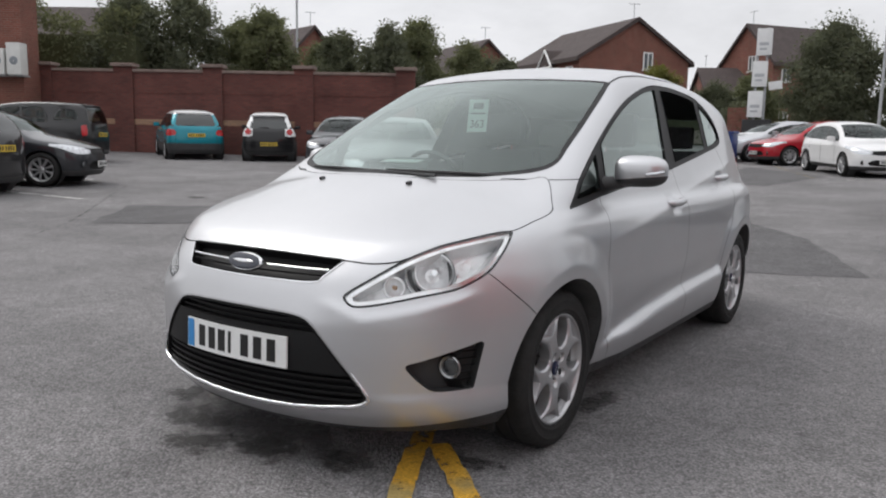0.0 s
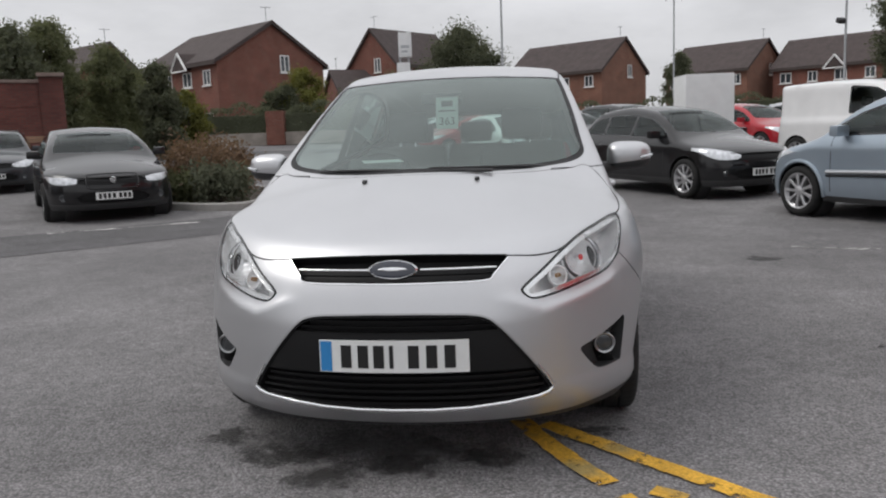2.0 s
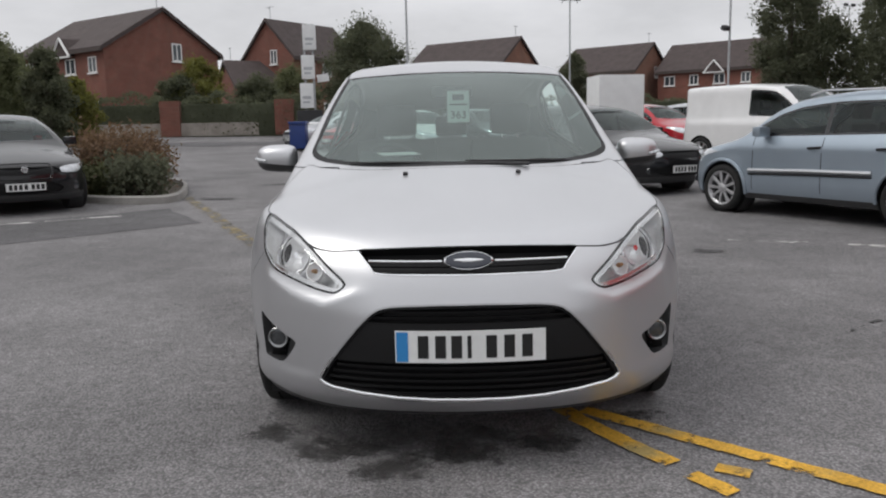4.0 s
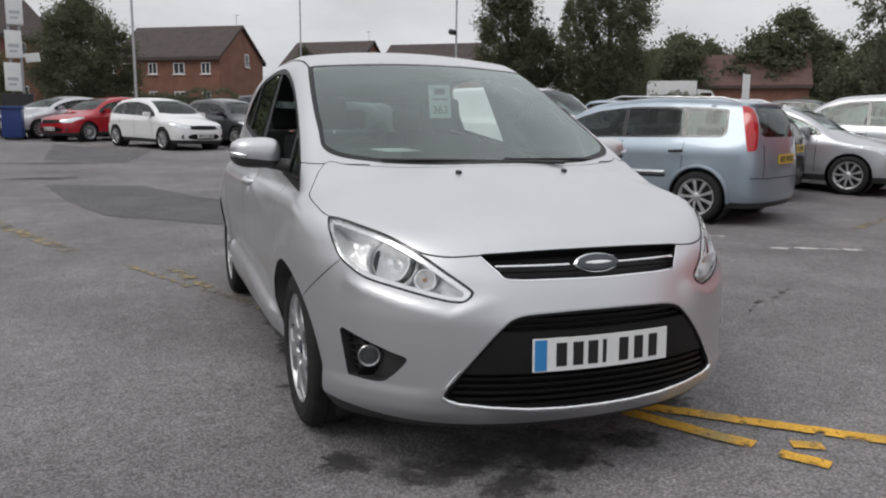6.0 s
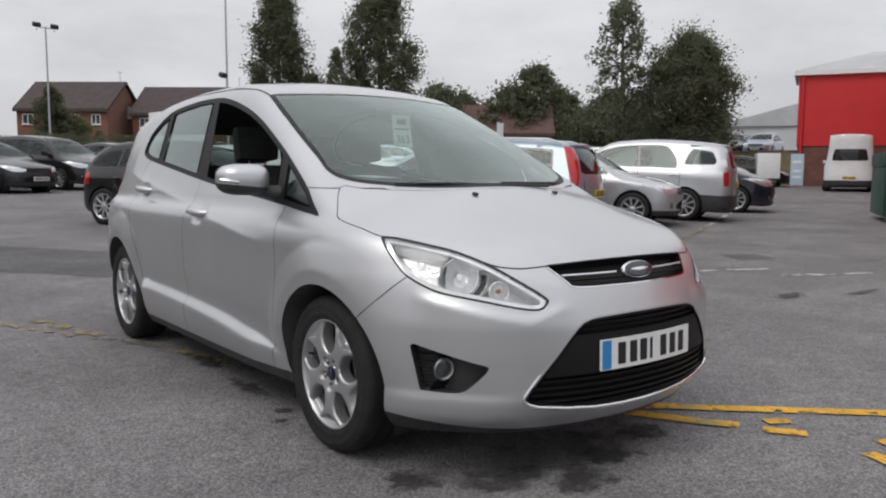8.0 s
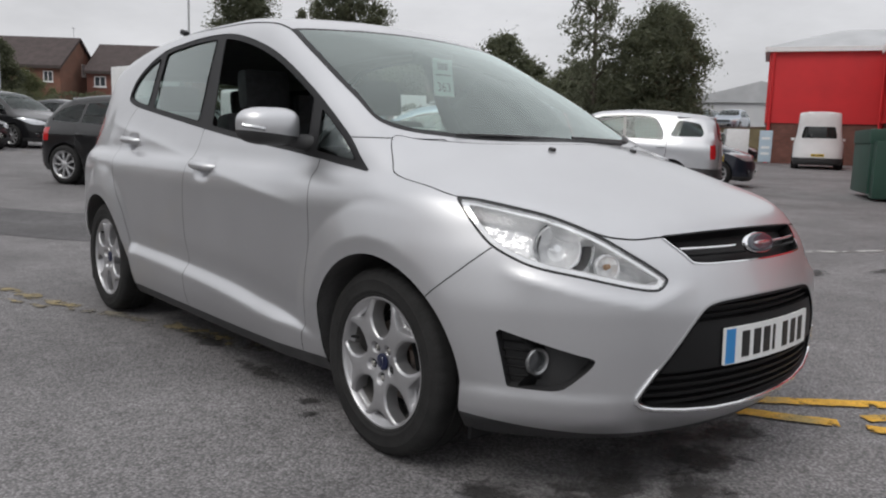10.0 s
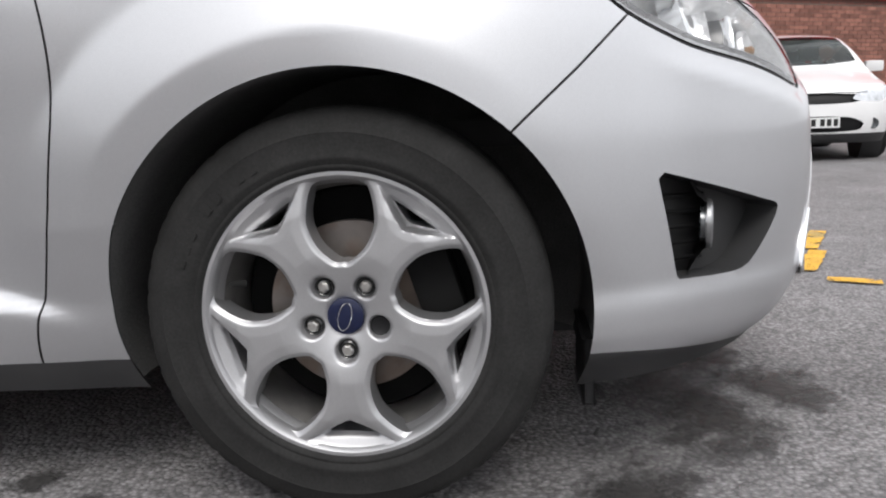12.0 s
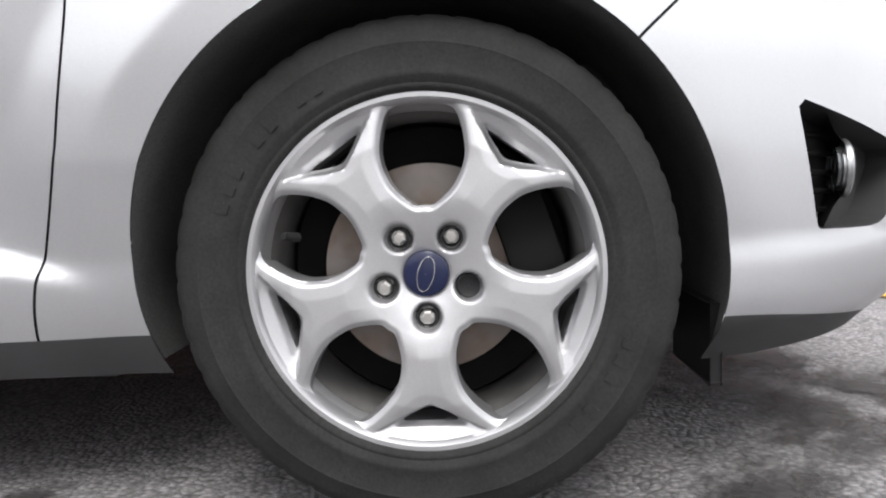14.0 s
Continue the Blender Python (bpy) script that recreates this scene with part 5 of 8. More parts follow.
KINDS = {
    # wheelbase, front and rear overhang, half width, height, cowl y, roof start, roof end, belt, tail style
    "hatch": (2.58, 0.83, 0.68, 0.86, 1.48, 0.28, 1.15, 2.55, 0.93, "hatch"),
    "small_suv": (2.60, 0.84, 0.68, 0.885, 1.57, 0.25, 1.05, 2.70, 1.00, "hatch"),
    "suv": (2.62, 0.88, 0.98, 0.90, 1.68, 0.25, 1.10, 3.05, 1.05, "square"),
    "tall": (2.49, 0.78, 0.75, 0.86, 1.53, 0.22, 0.98, 2.75, 0.98, "square"),
    "city": (2.49, 0.52, 0.50, 0.83, 1.55, 0.12, 0.85, 2.50, 0.98, "hatch"),
    "saloon": (2.91, 0.88, 1.15, 0.935, 1.46, 0.42, 1.35, 2.45, 0.96, "saloon"),
    "people_carrier": (2.72, 0.92, 0.85, 0.90, 1.66, 0.05, 1.05, 2.95, 1.02, "square"),
    "small_van": (2.73, 0.90, 0.76, 0.905, 1.83, 0.10, 0.95, 3.30, 1.08, "van"),
    "big_van": (3.20, 0.95, 1.05, 1.02, 2.52, -0.15, 0.75, 4.05, 1.25, "van"),
}


def car_body(kind):
    wb, fo, ro, hw, top, cowl, r0, r1, belt, style = KINDS[kind]
    end = wb + ro
    if style == "saloon":
        tail_top = [(r1, top - 0.03), (r1 + 0.45, top - 0.20), (r1 + 0.95, 1.10), (end - 0.25, 1.07), (end + 0.05, 0.98)]
    elif style == "van":
        tail_top = [(r1, top - 0.02), (end - 0.06, top - 0.05), (end + 0.1, top - 0.2)]
    elif style == "square":
        tail_top = [(r1, top - 0.04), (end - 0.30, top - 0.10), (end - 0.18, top - 0.2), (end - 0.02, belt + 0.02), (end + 0.1, belt - 0.1)]
    else:
        tail_top = [(r1, top - 0.06), (end - 0.42, top - 0.16), (end - 0.30, top - 0.26), (end - 0.08, belt + 0.03), (end + 0.1, belt - 0.1)]
    k = top / 1.5
    tops = [(-fo - 0.1, 0.62 * k), (-fo + 0.08, 0.74 * k), (-fo * 0.45, 0.87 * k), (cowl - 0.06, belt + 0.05), (cowl + 0.05, belt + 0.10), ((cowl + r0) / 2, (belt + top) / 2 + 0.06), (r0, top - 0.07), ((r0 + r1) / 2, top)] + tail_top
    n = [(0.16, -fo + 0.12), (0.30, -fo + 0.02), (0.45, -fo), (0.60, -fo + 0.015), (0.75 * k, -fo + 0.07), (0.95 * k, -fo + 0.25), (1.5, -fo + 0.7), (2.6, -fo + 1.2)]
    slant = 0.05 if style == "van" else 0.25
    t = [(0.16, end - 0.10), (0.35, end), (0.60, end), (belt, end - 0.05), (top, end - slant), (top + 0.2, end - slant - 0.1)]
    side = [(0.16, 0.08), (0.30, 0.02), (0.45, 0.0), (belt - 0.15, 0.0), (belt - 0.05, 0.03), (belt, 0.055), (top, 0.055 + (0.10 if style == "van" else 0.46) * (top - belt))]
    b = Body(tops, [(-1, 0.09), (cowl, 0.14), (r0, 0.12), (end, 0.10)], [(-fo, hw - 0.03), (0.3, hw), (wb, hw), (end, hw - 0.05)], side, n, t,
             bow=(0.22, 0.55), stern=(0.10, 0.30), arches=[(0.0, 0.31, 0.38, 0.012), (wb, 0.31, 0.38, 0.012)], floor=0.18)
    return b


def small_wheel(radius, steel=False):
    """A background wheel about its hub, looking along -x: tyre, dished rim, nine broad spokes and a hub cap."""
    w = thing("wheel", "", "")
    r = radius
    part("tyre", lathe([(-0.02, r * 0.70), (-0.034, r * 0.76), (-0.038, r * 0.84), (-0.032, r * 0.92), (-0.008, r * 0.985), (0.03, r), (0.15, r), (0.19, r * 0.97), (0.19, r * 0.7)], 40), RUBBER, w)
    rim = part("rim", lathe([(-0.014, r * 0.66), (-0.026, r * 0.70), (-0.026, r * 0.735), (0.0, r * 0.74), (0.02, r * 0.64), (0.14, r * 0.60)], 40), ALLOY, w)
    part("backplate", lathe([(0.06, 0.01), (0.065, r * 0.62)], 24), DARK_METAL, w)
    for k in range(9):
        t = 2 * math.pi * k / 9
        c, q = math.cos(t), math.sin(t)
        V = []
        for rr, wide, x in ((0.05, 0.020, -0.012), (r * 0.40, 0.017, -0.018), (r * 0.70, 0.026, -0.016)):
            for e, dx in ((-wide, 0.008), (-wide * 0.7, 0.0), (wide * 0.7, 0.0), (wide, 0.008), (wide, 0.03), (-wide, 0.03)):
                V.append((x + dx, rr * c - e * q, rr * q + e * c))
        F = [(6 * i + m, 6 * i + (m + 1) % 6, 6 * i + 6 + (m + 1) % 6, 6 * i + 6 + m) for i in range(2) for m in range(6)] + [(5, 4, 3, 2, 1, 0), (12, 13, 14, 15, 16, 17)]
        part("spoke", (V, F), ALLOY, rim, sharp=30)
    part("hub_cap", lathe([(-0.024, 0.001), (-0.022, 0.03), (-0.012, 0.055), (0.02, 0.06)], 24), ALLOY, rim)
    return w


WHEELS = {}


def parked_car(name, kind, coat, x, y, nose, label, trim=0.30, roof=None, lamp_shape=1.0, group="parked cars", lift=None):
    """A parked car with its front axle at (x, y) and its nose along the given way."""
    wb, fo, ro, hw, top, cowl, r0, r1, belt, style = KINDS[kind]
    b, end = car_body(kind), wb + ro
    d = Vector((nose[0], nose[1], 0)).normalized()
    turn = math.degrees(math.atan2(d.x, -d.y))
    z0, z1 = ground_z(x, y), ground_z(x - d.x * wb, y - d.y * wb)
    if lift is not None:
        z0 = z1 = lift
    pitch = math.degrees(math.atan2(z1 - z0, wb))
    m = pose(x, y, z0, 0, 0, turn) @ pose(0, 0, 0, pitch)
    car = thing(name, label, "van" if style == "van" else "car", group)
    radius = 0.33 if top > 1.6 else 0.31
    grid = b.skin(0.5, wb - 0.1, 0.6, 34, 46, 44)
    nr = grid.shape[1]
    V = grid.reshape(-1, 3)
    V[np.abs(V[:, 0]) < 2e-4, 0] = 0.0
    F = [(i * nr + j, (i + 1) * nr + j, (i + 1) * nr + j + 1, i * nr + j + 1) for i in range(grid.shape[0] - 1) for j in range(nr - 1)]
    out = {}

    def take(key, distance):
        nonlocal V, F
        V, inside, F = cut(V, F, distance(V))
        out[key] = tidy(V, inside)

    for ay in (0.0, wb):
        take("arch", lambda q: np.where(q[:, 0] > 0.3, np.hypot(q[:, 1] - ay, q[:, 2] - radius) - radius - 0.045, 1.0))
    take("under", lambda q: q[:, 2] - 0.20)
    take("trim", lambda q: q[:, 2] - trim)
    ys = np.linspace(cowl + 0.28, end - 0.50 if kind == "tall" else min(r1 + 0.28, end - 0.28), 10)
    if style == "van":
        ys = np.linspace(cowl + 0.30, r0 + 0.55, 8)
    rim_top = [(q, min(float(b.top(q)) - 0.13, top - 0.14)) for q in ys]
    win = [(ys[0] - 0.12, belt)] + rim_top + [(ys[-1] + (0.0 if style == "van" else 0.04 if kind == "tall" else 0.16), belt + 0.05)]
    if kind == "suv":
        door_end = wb - 0.28
        front_win = [p for p in win if p[1] <= belt or p[0] < door_end - 0.14]
        front_win = [p for p in front_win if p[0] < door_end] + [(door_end - 0.10, top - 0.20), (door_end + 0.06, belt + 0.20), (door_end + 0.08, belt + 0.02)]
        quarter = [(door_end + 0.20, belt + 0.10), (door_end + 0.34, top - 0.19), (end - 0.50, top - 0.24), (end - 0.36, belt + 0.13)]
        take("quarter_glass", lambda q: np.where(q[:, 0] > 0.4, outline_distance(quarter, q[:, 1], q[:, 2]), 1.0))
        win = front_win
    take("side_glass", lambda q: np.where(q[:, 0] > 0.4, outline_distance(win, q[:, 1], q[:, 2]), 1.0))
    ws = [(-0.66 * hw / 0.86, cowl + 0.17), (-0.3, cowl + 0.05), (0, cowl + 0.02), (0.3, cowl + 0.05), (0.66 * hw / 0.86, cowl + 0.17), (0.52 * hw / 0.86, r0 - 0.03), (0, r0 - 0.07), (-0.52 * hw / 0.86, r0 - 0.03)]
    take("windscreen", lambda q: np.where((q[:, 2] > belt) & (q[:, 1] < r0 + 0.2), outline_distance(ws, q[:, 0], q[:, 1]), 1.0))
    if style != "van" or kind == "big_van":
        g0, g1 = belt + 0.06, top - 0.15
        if kind == "big_van":
            g0, g1 = 1.35, 1.85
        gw = 0.60 * hw / 0.86
        if style == "saloon":
            back_w = [(-0.58, r1 + 0.80), (0.58, r1 + 0.80), (0.50, r1 + 0.10), (-0.50, r1 + 0.10)]
            take("rear_glass", lambda q: np.where((q[:, 2] > 1.0) & (q[:, 1] > r1), outline_distance(back_w, q[:, 0], q[:, 1]), 1.0))
        else:
            back_w = loop([(-gw, g0), (gw, g0), (gw * 0.86, g1), (-gw * 0.86, g1)], 3, sharp=(0, 1, 2, 3))
            take("rear_glass", lambda q: np.where(q[:, 1] > wb + 0.2, outline_distance(back_w, q[:, 0], q[:, 2]), 1.0))
    hz = 0.67 * top / 1.5
    hl = loop([(hw - 0.46, hz - 0.03), (hw - 0.40, hz + 0.045), (hw - 0.16, hz + 0.11 * lamp_shape), (hw - 0.02, hz + 0.13 * lamp_shape), (hw - 0.02, hz + 0.05), (hw - 0.15, hz - 0.05)], 4)
    take("headlamp", lambda q: np.where(q[:, 1] < 0, outline_distance(hl, q[:, 0], q[:, 2]), 1.0))
    if style == "square" or style == "van":
        low_l, high_l = (belt - 0.10, belt + 0.42) if kind == "tall" else (belt - 0.30, belt - 0.01)
        tl = [(hw - 0.17, low_l), (hw + 0.1, low_l - 0.02), (hw + 0.1, high_l), (hw - (0.34 if kind == "tall" else 0.18), high_l)]
    else:
        tl = [(hw - 0.30, belt - 0.22), (hw + 0.1, belt - 0.26), (hw + 0.1, belt - 0.02), (hw - 0.26, belt - 0.06)]
    if kind == "city":
        tl = [(0.64 + 0.10 * math.cos(0.35 * k), 0.93 + 0.10 * math.sin(0.35 * k)) for k in range(18)]
    take("tail_lamp", lambda q: np.where(q[:, 1] > end - (0.42 if style == 'hatch' else 0.26) - (0.42 * (q[:, 2] - belt + 0.02) if kind == 'tall' else 0.0), outline_distance(tl, q[:, 0], q[:, 2]), 1.0))
    gr = loop([(-0.40, hz - 0.06), (0.40, hz - 0.06), (0.44, hz + 0.03), (-0.44, hz + 0.03)], 3)
    take("grille", lambda q: np.where(q[:, 1] < 0, outline_distance(gr, q[:, 0], q[:, 2]), 1.0))
    lo = loop([(-0.46, 0.33), (0.46, 0.33), (0.38, 0.47), (-0.38, 0.47)], 3)
    take("intake", lambda q: np.where(q[:, 1] < 0, outline_distance(lo, q[:, 0], q[:, 2]), 1.0))
    if kind == "city":
        take("side_frame", lambda q: np.where((q[:, 2] > 0.78) & (q[:, 1] > end - 0.9), 0.50 - q[:, 0], 1.0))
    if roof:
        take("roof", lambda q: np.where((q[:, 1] > r0 - 0.1), top - 0.15 - q[:, 2], 1.0))
    out["body"] = tidy(V, F)
    part("body", whole(out["body"]), coat, car)
    if roof:
        part("roof", whole(out["roof"]), roof, car, "contrasting roof")
    if kind == "city":
        for side in ((lambda q: q), mirrored):
            part("side_frame", side(out["side_frame"]), WHITE_CAR, car, "white safety frame panel")
    if "chevron" in label:
        for z in (hz + 0.005, hz + 0.055):
            part("chevron", tube([(x, -fo - 0.012 + 0.25 * abs(x), z - 0.55 * abs(x)) for x in (-0.11, -0.05, 0.0, 0.05, 0.11)], 0.011, 6), CHROME, car, "chrome chevron")
        part("grille_bar", tube([(x, -fo + 0.0 + 0.3 * x * x, hz - 0.05) for x in np.linspace(-0.42, 0.42, 9)], 0.008, 6), CHROME, car, "chrome grille bar")
    part("lower_trim", whole(out["trim"]), BLACK_PLASTIC, car, "black lower trim")
    part("windscreen", whole(out["windscreen"]), CAR_PANE, car, "windscreen")
    if "rear_glass" in out:
        part("rear_window", whole(out["rear_glass"]), DARK_GLASS if kind in ("city", "big_van", "small_suv", "hatch") else CAR_PANE, car, "rear window")
    part("grille", whole(sunk(b, *out["grille"], 0.02)), GRILLE_BLACK, car, "black grille")
    part("intake", whole(sunk(b, *out["intake"], 0.03)), GRILLE_BLACK, car, "black air intake")
    mids = [ys[0] + 0.30 * (ys[-1] - ys[0]) + 0.28, ys[0] + 0.74 * (ys[-1] - ys[0]) + 0.1]
    v, f = out["side_glass"]
    v, inner, edge = cut(v, f, outline_distance(win, v[:, 1], v[:, 2]) + 0.025)
    panes, rest = [], inner
    for q in ([] if style == "van" else mids):
        v, ahead, rest = cut(v, rest, v[:, 1] - q + 0.028 + 0.12 * (v[:, 2] - belt))
        panes.append(ahead)
        v, post, rest = cut(v, rest, v[:, 1] - q - 0.028 + 0.12 * (v[:, 2] - belt))
        edge = edge + post
    panes.append(rest)
    for s in (1, -1):
        side = (lambda q: q) if s > 0 else mirrored
        for p in panes:
            if p:
                part("window_pane", side(tidy(v, p)), CAR_PANE, car, "side window")
        if kind == "suv":
            part("quarter_window", side(out["quarter_glass"]), CAR_PANE, car, "dark quarter window")
        part("window_surround", side(tidy(v, edge)), GLOSS_BLACK, car, "black window surround")
        for q in ([ys[0] - 0.02] if style == "van" else [ys[0] - 0.03, mids[0] - 0.01, min(mids[1] + 0.02, wb - 0.12)]):
            rise = np.linspace(trim + 0.05, belt - 0.01, 8)
            skin = b.cast(np.array([(0.0, q - 0.10 * max(0.0, belt - z - 0.25) if q > wb - 0.6 else q, z) for z in rise]), np.array([(1.0, 0.0, 0.0)] * 8), 2.0)
            part("panel_gap", tube([(s * (p[0] - 0.003), p[1], p[2]) for p in skin], 0.0065, 5), GAP, car, "dark shut line")
        part("headlamp", side(out["headlamp"]), CLEAR_LAMP, car, "clear headlamp")
        part("tail_lamp", side(out["tail_lamp"]), RED_LENS, car, "red tail lamp")
        part("door_mirror", moved(box(-0.10, 0.10, -0.06, 0.06, -0.06, 0.07, 0.035), pose(s * (hw + 0.06), cowl + 0.42, belt + 0.06)), coat, car)
        for q in (mids[0], mids[0] + 0.85):
            if style != "van":
                part("door_handle", tube([(s * (hw - 0.01), q - 0.20, belt - 0.13), (s * (hw + 0.025), q - 0.12, belt - 0.125), (s * (hw - 0.01), q - 0.02, belt - 0.12)], 0.016, 6), WINDOW_BLACK if kind == "tall" else coat, car)
    for face, yy, colour in ((-1, -fo - 0.012, PLATE_WHITE), (1, end + 0.012, PLATE_YELLOW)):
        zz = 0.42 if face < 0 else 0.55 if kind == "city" else (0.78 if style in ("hatch", "square") else 0.62)
        yy = yy if face < 0 else float(b.tail(zz)) + 0.012
        p = part("number_plate", box(-0.26, 0.26, yy - 0.006, yy + 0.006, zz - 0.055, zz + 0.055), colour, car, "number plate", smooth=False)
        for k, cx in enumerate((-0.20, -0.135, -0.07, 0.0, 0.09, 0.155, 0.22)):
            part("plate_bar", box(cx - 0.022, cx + 0.022, yy + face * 0.006 - 0.001, yy + face * 0.006 + 0.001, zz - 0.038, zz + 0.038), PRINT_BLACK, p, smooth=False)
    # the tail: bumper step, tailgate seams, wiper and window edge
    if style in ("hatch", "square"):
        for z in (0.56 if trim < 0.5 else trim + 0.02,):
            row = b.cast(np.array([(x, wb, z) for x in np.linspace(-0.9 * hw, 0.9 * hw, 15)]), np.array([(0.0, 1.0, 0.0)] * 15), 2.5)
            part("tailgate_seam", tube([(p[0], p[1] - 0.002, p[2]) for p in row], 0.007, 5), GAP, car, "dark seam above the rear bumper")
        for s in (1, -1):
            col = b.cast(np.array([(s * (hw - 0.30 + 0.10 * (belt - z)), wb, z) for z in np.linspace(0.58, belt - 0.02, 7)]), np.array([(0.0, 1.0, 0.0)] * 7), 2.5)
            part("tailgate_seam", tube([(p[0], p[1] - 0.002, p[2]) for p in col], 0.006, 5), GAP, car, "dark tailgate seam")
        wipe = b.cast(np.array([(x, wb, belt + 0.08 + 0.05 * x) for x in (0.0, 0.15, 0.32)]), np.array([(0.0, 1.0, 0.0)] * 3), 2.5)
        part("rear_wiper", tube([(p[0], p[1] + 0.012, p[2]) for p in wipe], [0.014, 0.009, 0.006], 6), WINDOW_BLACK, car, "black rear wiper")
        lip = b.cast(np.array([(x, wb, top - 0.115 - 0.06 * x * x) for x in np.linspace(-0.62 * hw / 0.86, 0.62 * hw / 0.86, 9)]), np.array([(0.0, 1.0, 0.0)] * 9), 2.5)
        part("roof_spoiler", tube([(p[0], p[1] + 0.02, p[2] + 0.012) for p in lip], [0.012] + [0.028] * 7 + [0.012], 8), roof or coat, car, "small roof spoiler")
    # the nose: bonnet seam, fog lamps and a badge
    if style != "van":
        row = b.cast(np.array([(x, 0.3, hz + 0.045) for x in np.linspace(-0.55, 0.55, 13)]), np.array([(0.0, -1.0, 0.0)] * 13), 3.0)
        part("bonnet_seam", tube([(p[0], p[1] + 0.002, p[2]) for p in row], 0.006, 5), GAP, car, "dark seam of the bonnet")
        for s in (1, -1):
            fog = b.cast(np.array([(s * (hw - 0.24), 0.3, 0.40)]), np.array([(0.0, -1.0, 0.0)]), 3.0)[0]
            part("fog_lamp", moved(lathe([(0.01, 0.06), (-0.008, 0.055), (-0.006, 0.04), (-0.002, 0.001)], 18, "y"), pose(*fog)), FOG_GLASS, car, "round fog lamp")
            arm = [(s * (hw - 0.16), cowl + 0.44, belt + 0.02), (s * (hw + 0.02), cowl + 0.42, belt + 0.04)]
            part("mirror_arm", tube(arm, 0.025, 8), WINDOW_BLACK, car)
        blade = b.cast(np.array([(x, cowl + 1.0, belt - 0.1) for x in (-0.45, -0.1, 0.25)]), np.array([(0.0, -0.6, 0.8)] * 3), 2.5)
        part("wiper", tube([(p[0], p[1] - 0.01, p[2] + 0.012) for p in blade], 0.007, 5), WINDOW_BLACK, car, "black wiper")
    # a dim cabin: floor tub, dashboard and two rows of seats
    cabin = part("cabin", joined(box(-hw + 0.14, hw - 0.14, cowl + 0.25, end - 0.35, 0.30, belt - 0.18), box(-hw + 0.16, hw - 0.16, cowl + 0.15, cowl + 0.65, belt - 0.20, belt - 0.02, 0.05)), TRIM_DARK, car, "dark cabin trim", smooth=False)
    for sy in ((cowl + 1.25,) if style == "van" else (cowl + 1.25, cowl + 2.1)):
        for sx in (-0.36, 0.36):
            part("seat", joined(moved(box(-0.24, 0.24, -0.07, 0.07, 0, 0.42, 0.05), pose(sx, sy, belt - 0.25, -12)), moved(box(-0.13, 0.13, -0.05, 0.05, 0, 0.18, 0.04), pose(sx, sy + 0.10, belt + 0.20, -10))), CLOTH, cabin)
    if kind == "tall" and coat is BLUE_CAR:
        for s in (1, -1):
            part("side_strip", tube([(s * (hw + 0.004), 0.42, 0.56), (s * (hw + 0.012), 1.2, 0.58), (s * (hw + 0.004), wb - 0.42, 0.59)], 0.025, 8), SILVER_CAR, car, "silver side strip")
            for ay in (0.0, wb):
                arc = [(ay + (radius + 0.062) * math.cos(t), radius + (radius + 0.062) * math.sin(t)) for t in np.linspace(radians(-8), radians(188), 22)]
                skin = b.cast(np.array([(0.3, p, q) for p, q in arc]), np.array([(1.0, 0.0, 0.0)] * len(arc)), 2.0)
                part("arch_lip", tube([(s * (p[0] + 0.002), p[1], p[2]) for p in skin], 0.024, 8), BLUE_CAR, car, "flared wheel arch lip")
            part("rubbing_strip", tube([(s * (hw + 0.004), 0.42, 0.515), (s * (hw + 0.008), 1.2, 0.535), (s * (hw + 0.004), wb - 0.42, 0.545)], 0.014, 6), WINDOW_BLACK, car, "black rubbing strip")
            part("roof_rail", tube([(s * 0.60, r0 + 0.1, top - 0.06), (s * 0.60, r0 + 0.3, top - 0.01), (s * 0.60, r1 - 0.1, top - 0.03), (s * 0.59, r1 + 0.1, top - 0.09)], 0.012, 8), SILVER_CAR, car, "slim silver roof rail")
    if kind == "saloon" and coat is BLACK_CAR:
        ring = loop([(-0.36, 0.56), (-0.25, 0.525), (0.25, 0.525), (0.36, 0.56), (0.37, 0.70), (0.28, 0.745), (-0.28, 0.745), (-0.37, 0.70)], 3)
        depth = b.cast(np.array([(x, 0.4, z) for x, z in ring]), np.array([(0.0, -1.0, 0.0)] * len(ring)), 3.0)
        ring = [(q[0], q[1] - 0.004, q[2]) for q in depth]
        part("grille_frame", tube(ring + ring[:1], 0.008, 6, cap=False), GLOSS_BLACK, car, "gloss black grille frame")
        part("grille_badge", moved(oval(0.045, 0.045, 0.008), pose(0, -fo - 0.02, 0.665)), LAMP_SILVER, car, "round silver grille badge")
        mid = np.mean(ring, 0)
        part("grille_mesh", ([tuple(q) for q in ring] + [(0, mid[1] - 0.035, mid[2])], [(i, (i + 1) % len(ring), len(ring)) for i in range(len(ring))]), GRILLE_BLACK, car, "black grille mesh", smooth=False)
    part("underbody", box(-hw + 0.28, hw - 0.28, -fo + 0.25, end - 0.25, 0.19, 0.26), DARK_METAL, car, smooth=False)
    for ay in (0.0, wb):
        for s in (1, -1):
            part("arch_liner", moved(lathe([(s * (hw - 0.05), radius + 0.045), (s * (hw - 0.26), radius + 0.05), (s * (hw - 0.26), 0.05)], 28), pose(0, ay, radius)), BLACK_PLASTIC, car)
        for s in (1, -1):
            at = pose(s * (hw - 0.012), ay, radius, 0, 0, 0 if s < 0 else 180)
            if radius not in WHEELS:
                w = WHEELS[radius] = small_wheel(radius)
                w.parent, w.matrix_basis = car, at
            else:
                copy_thing(WHEELS[radius], at).parent = car
    car.matrix_basis = m
    return car


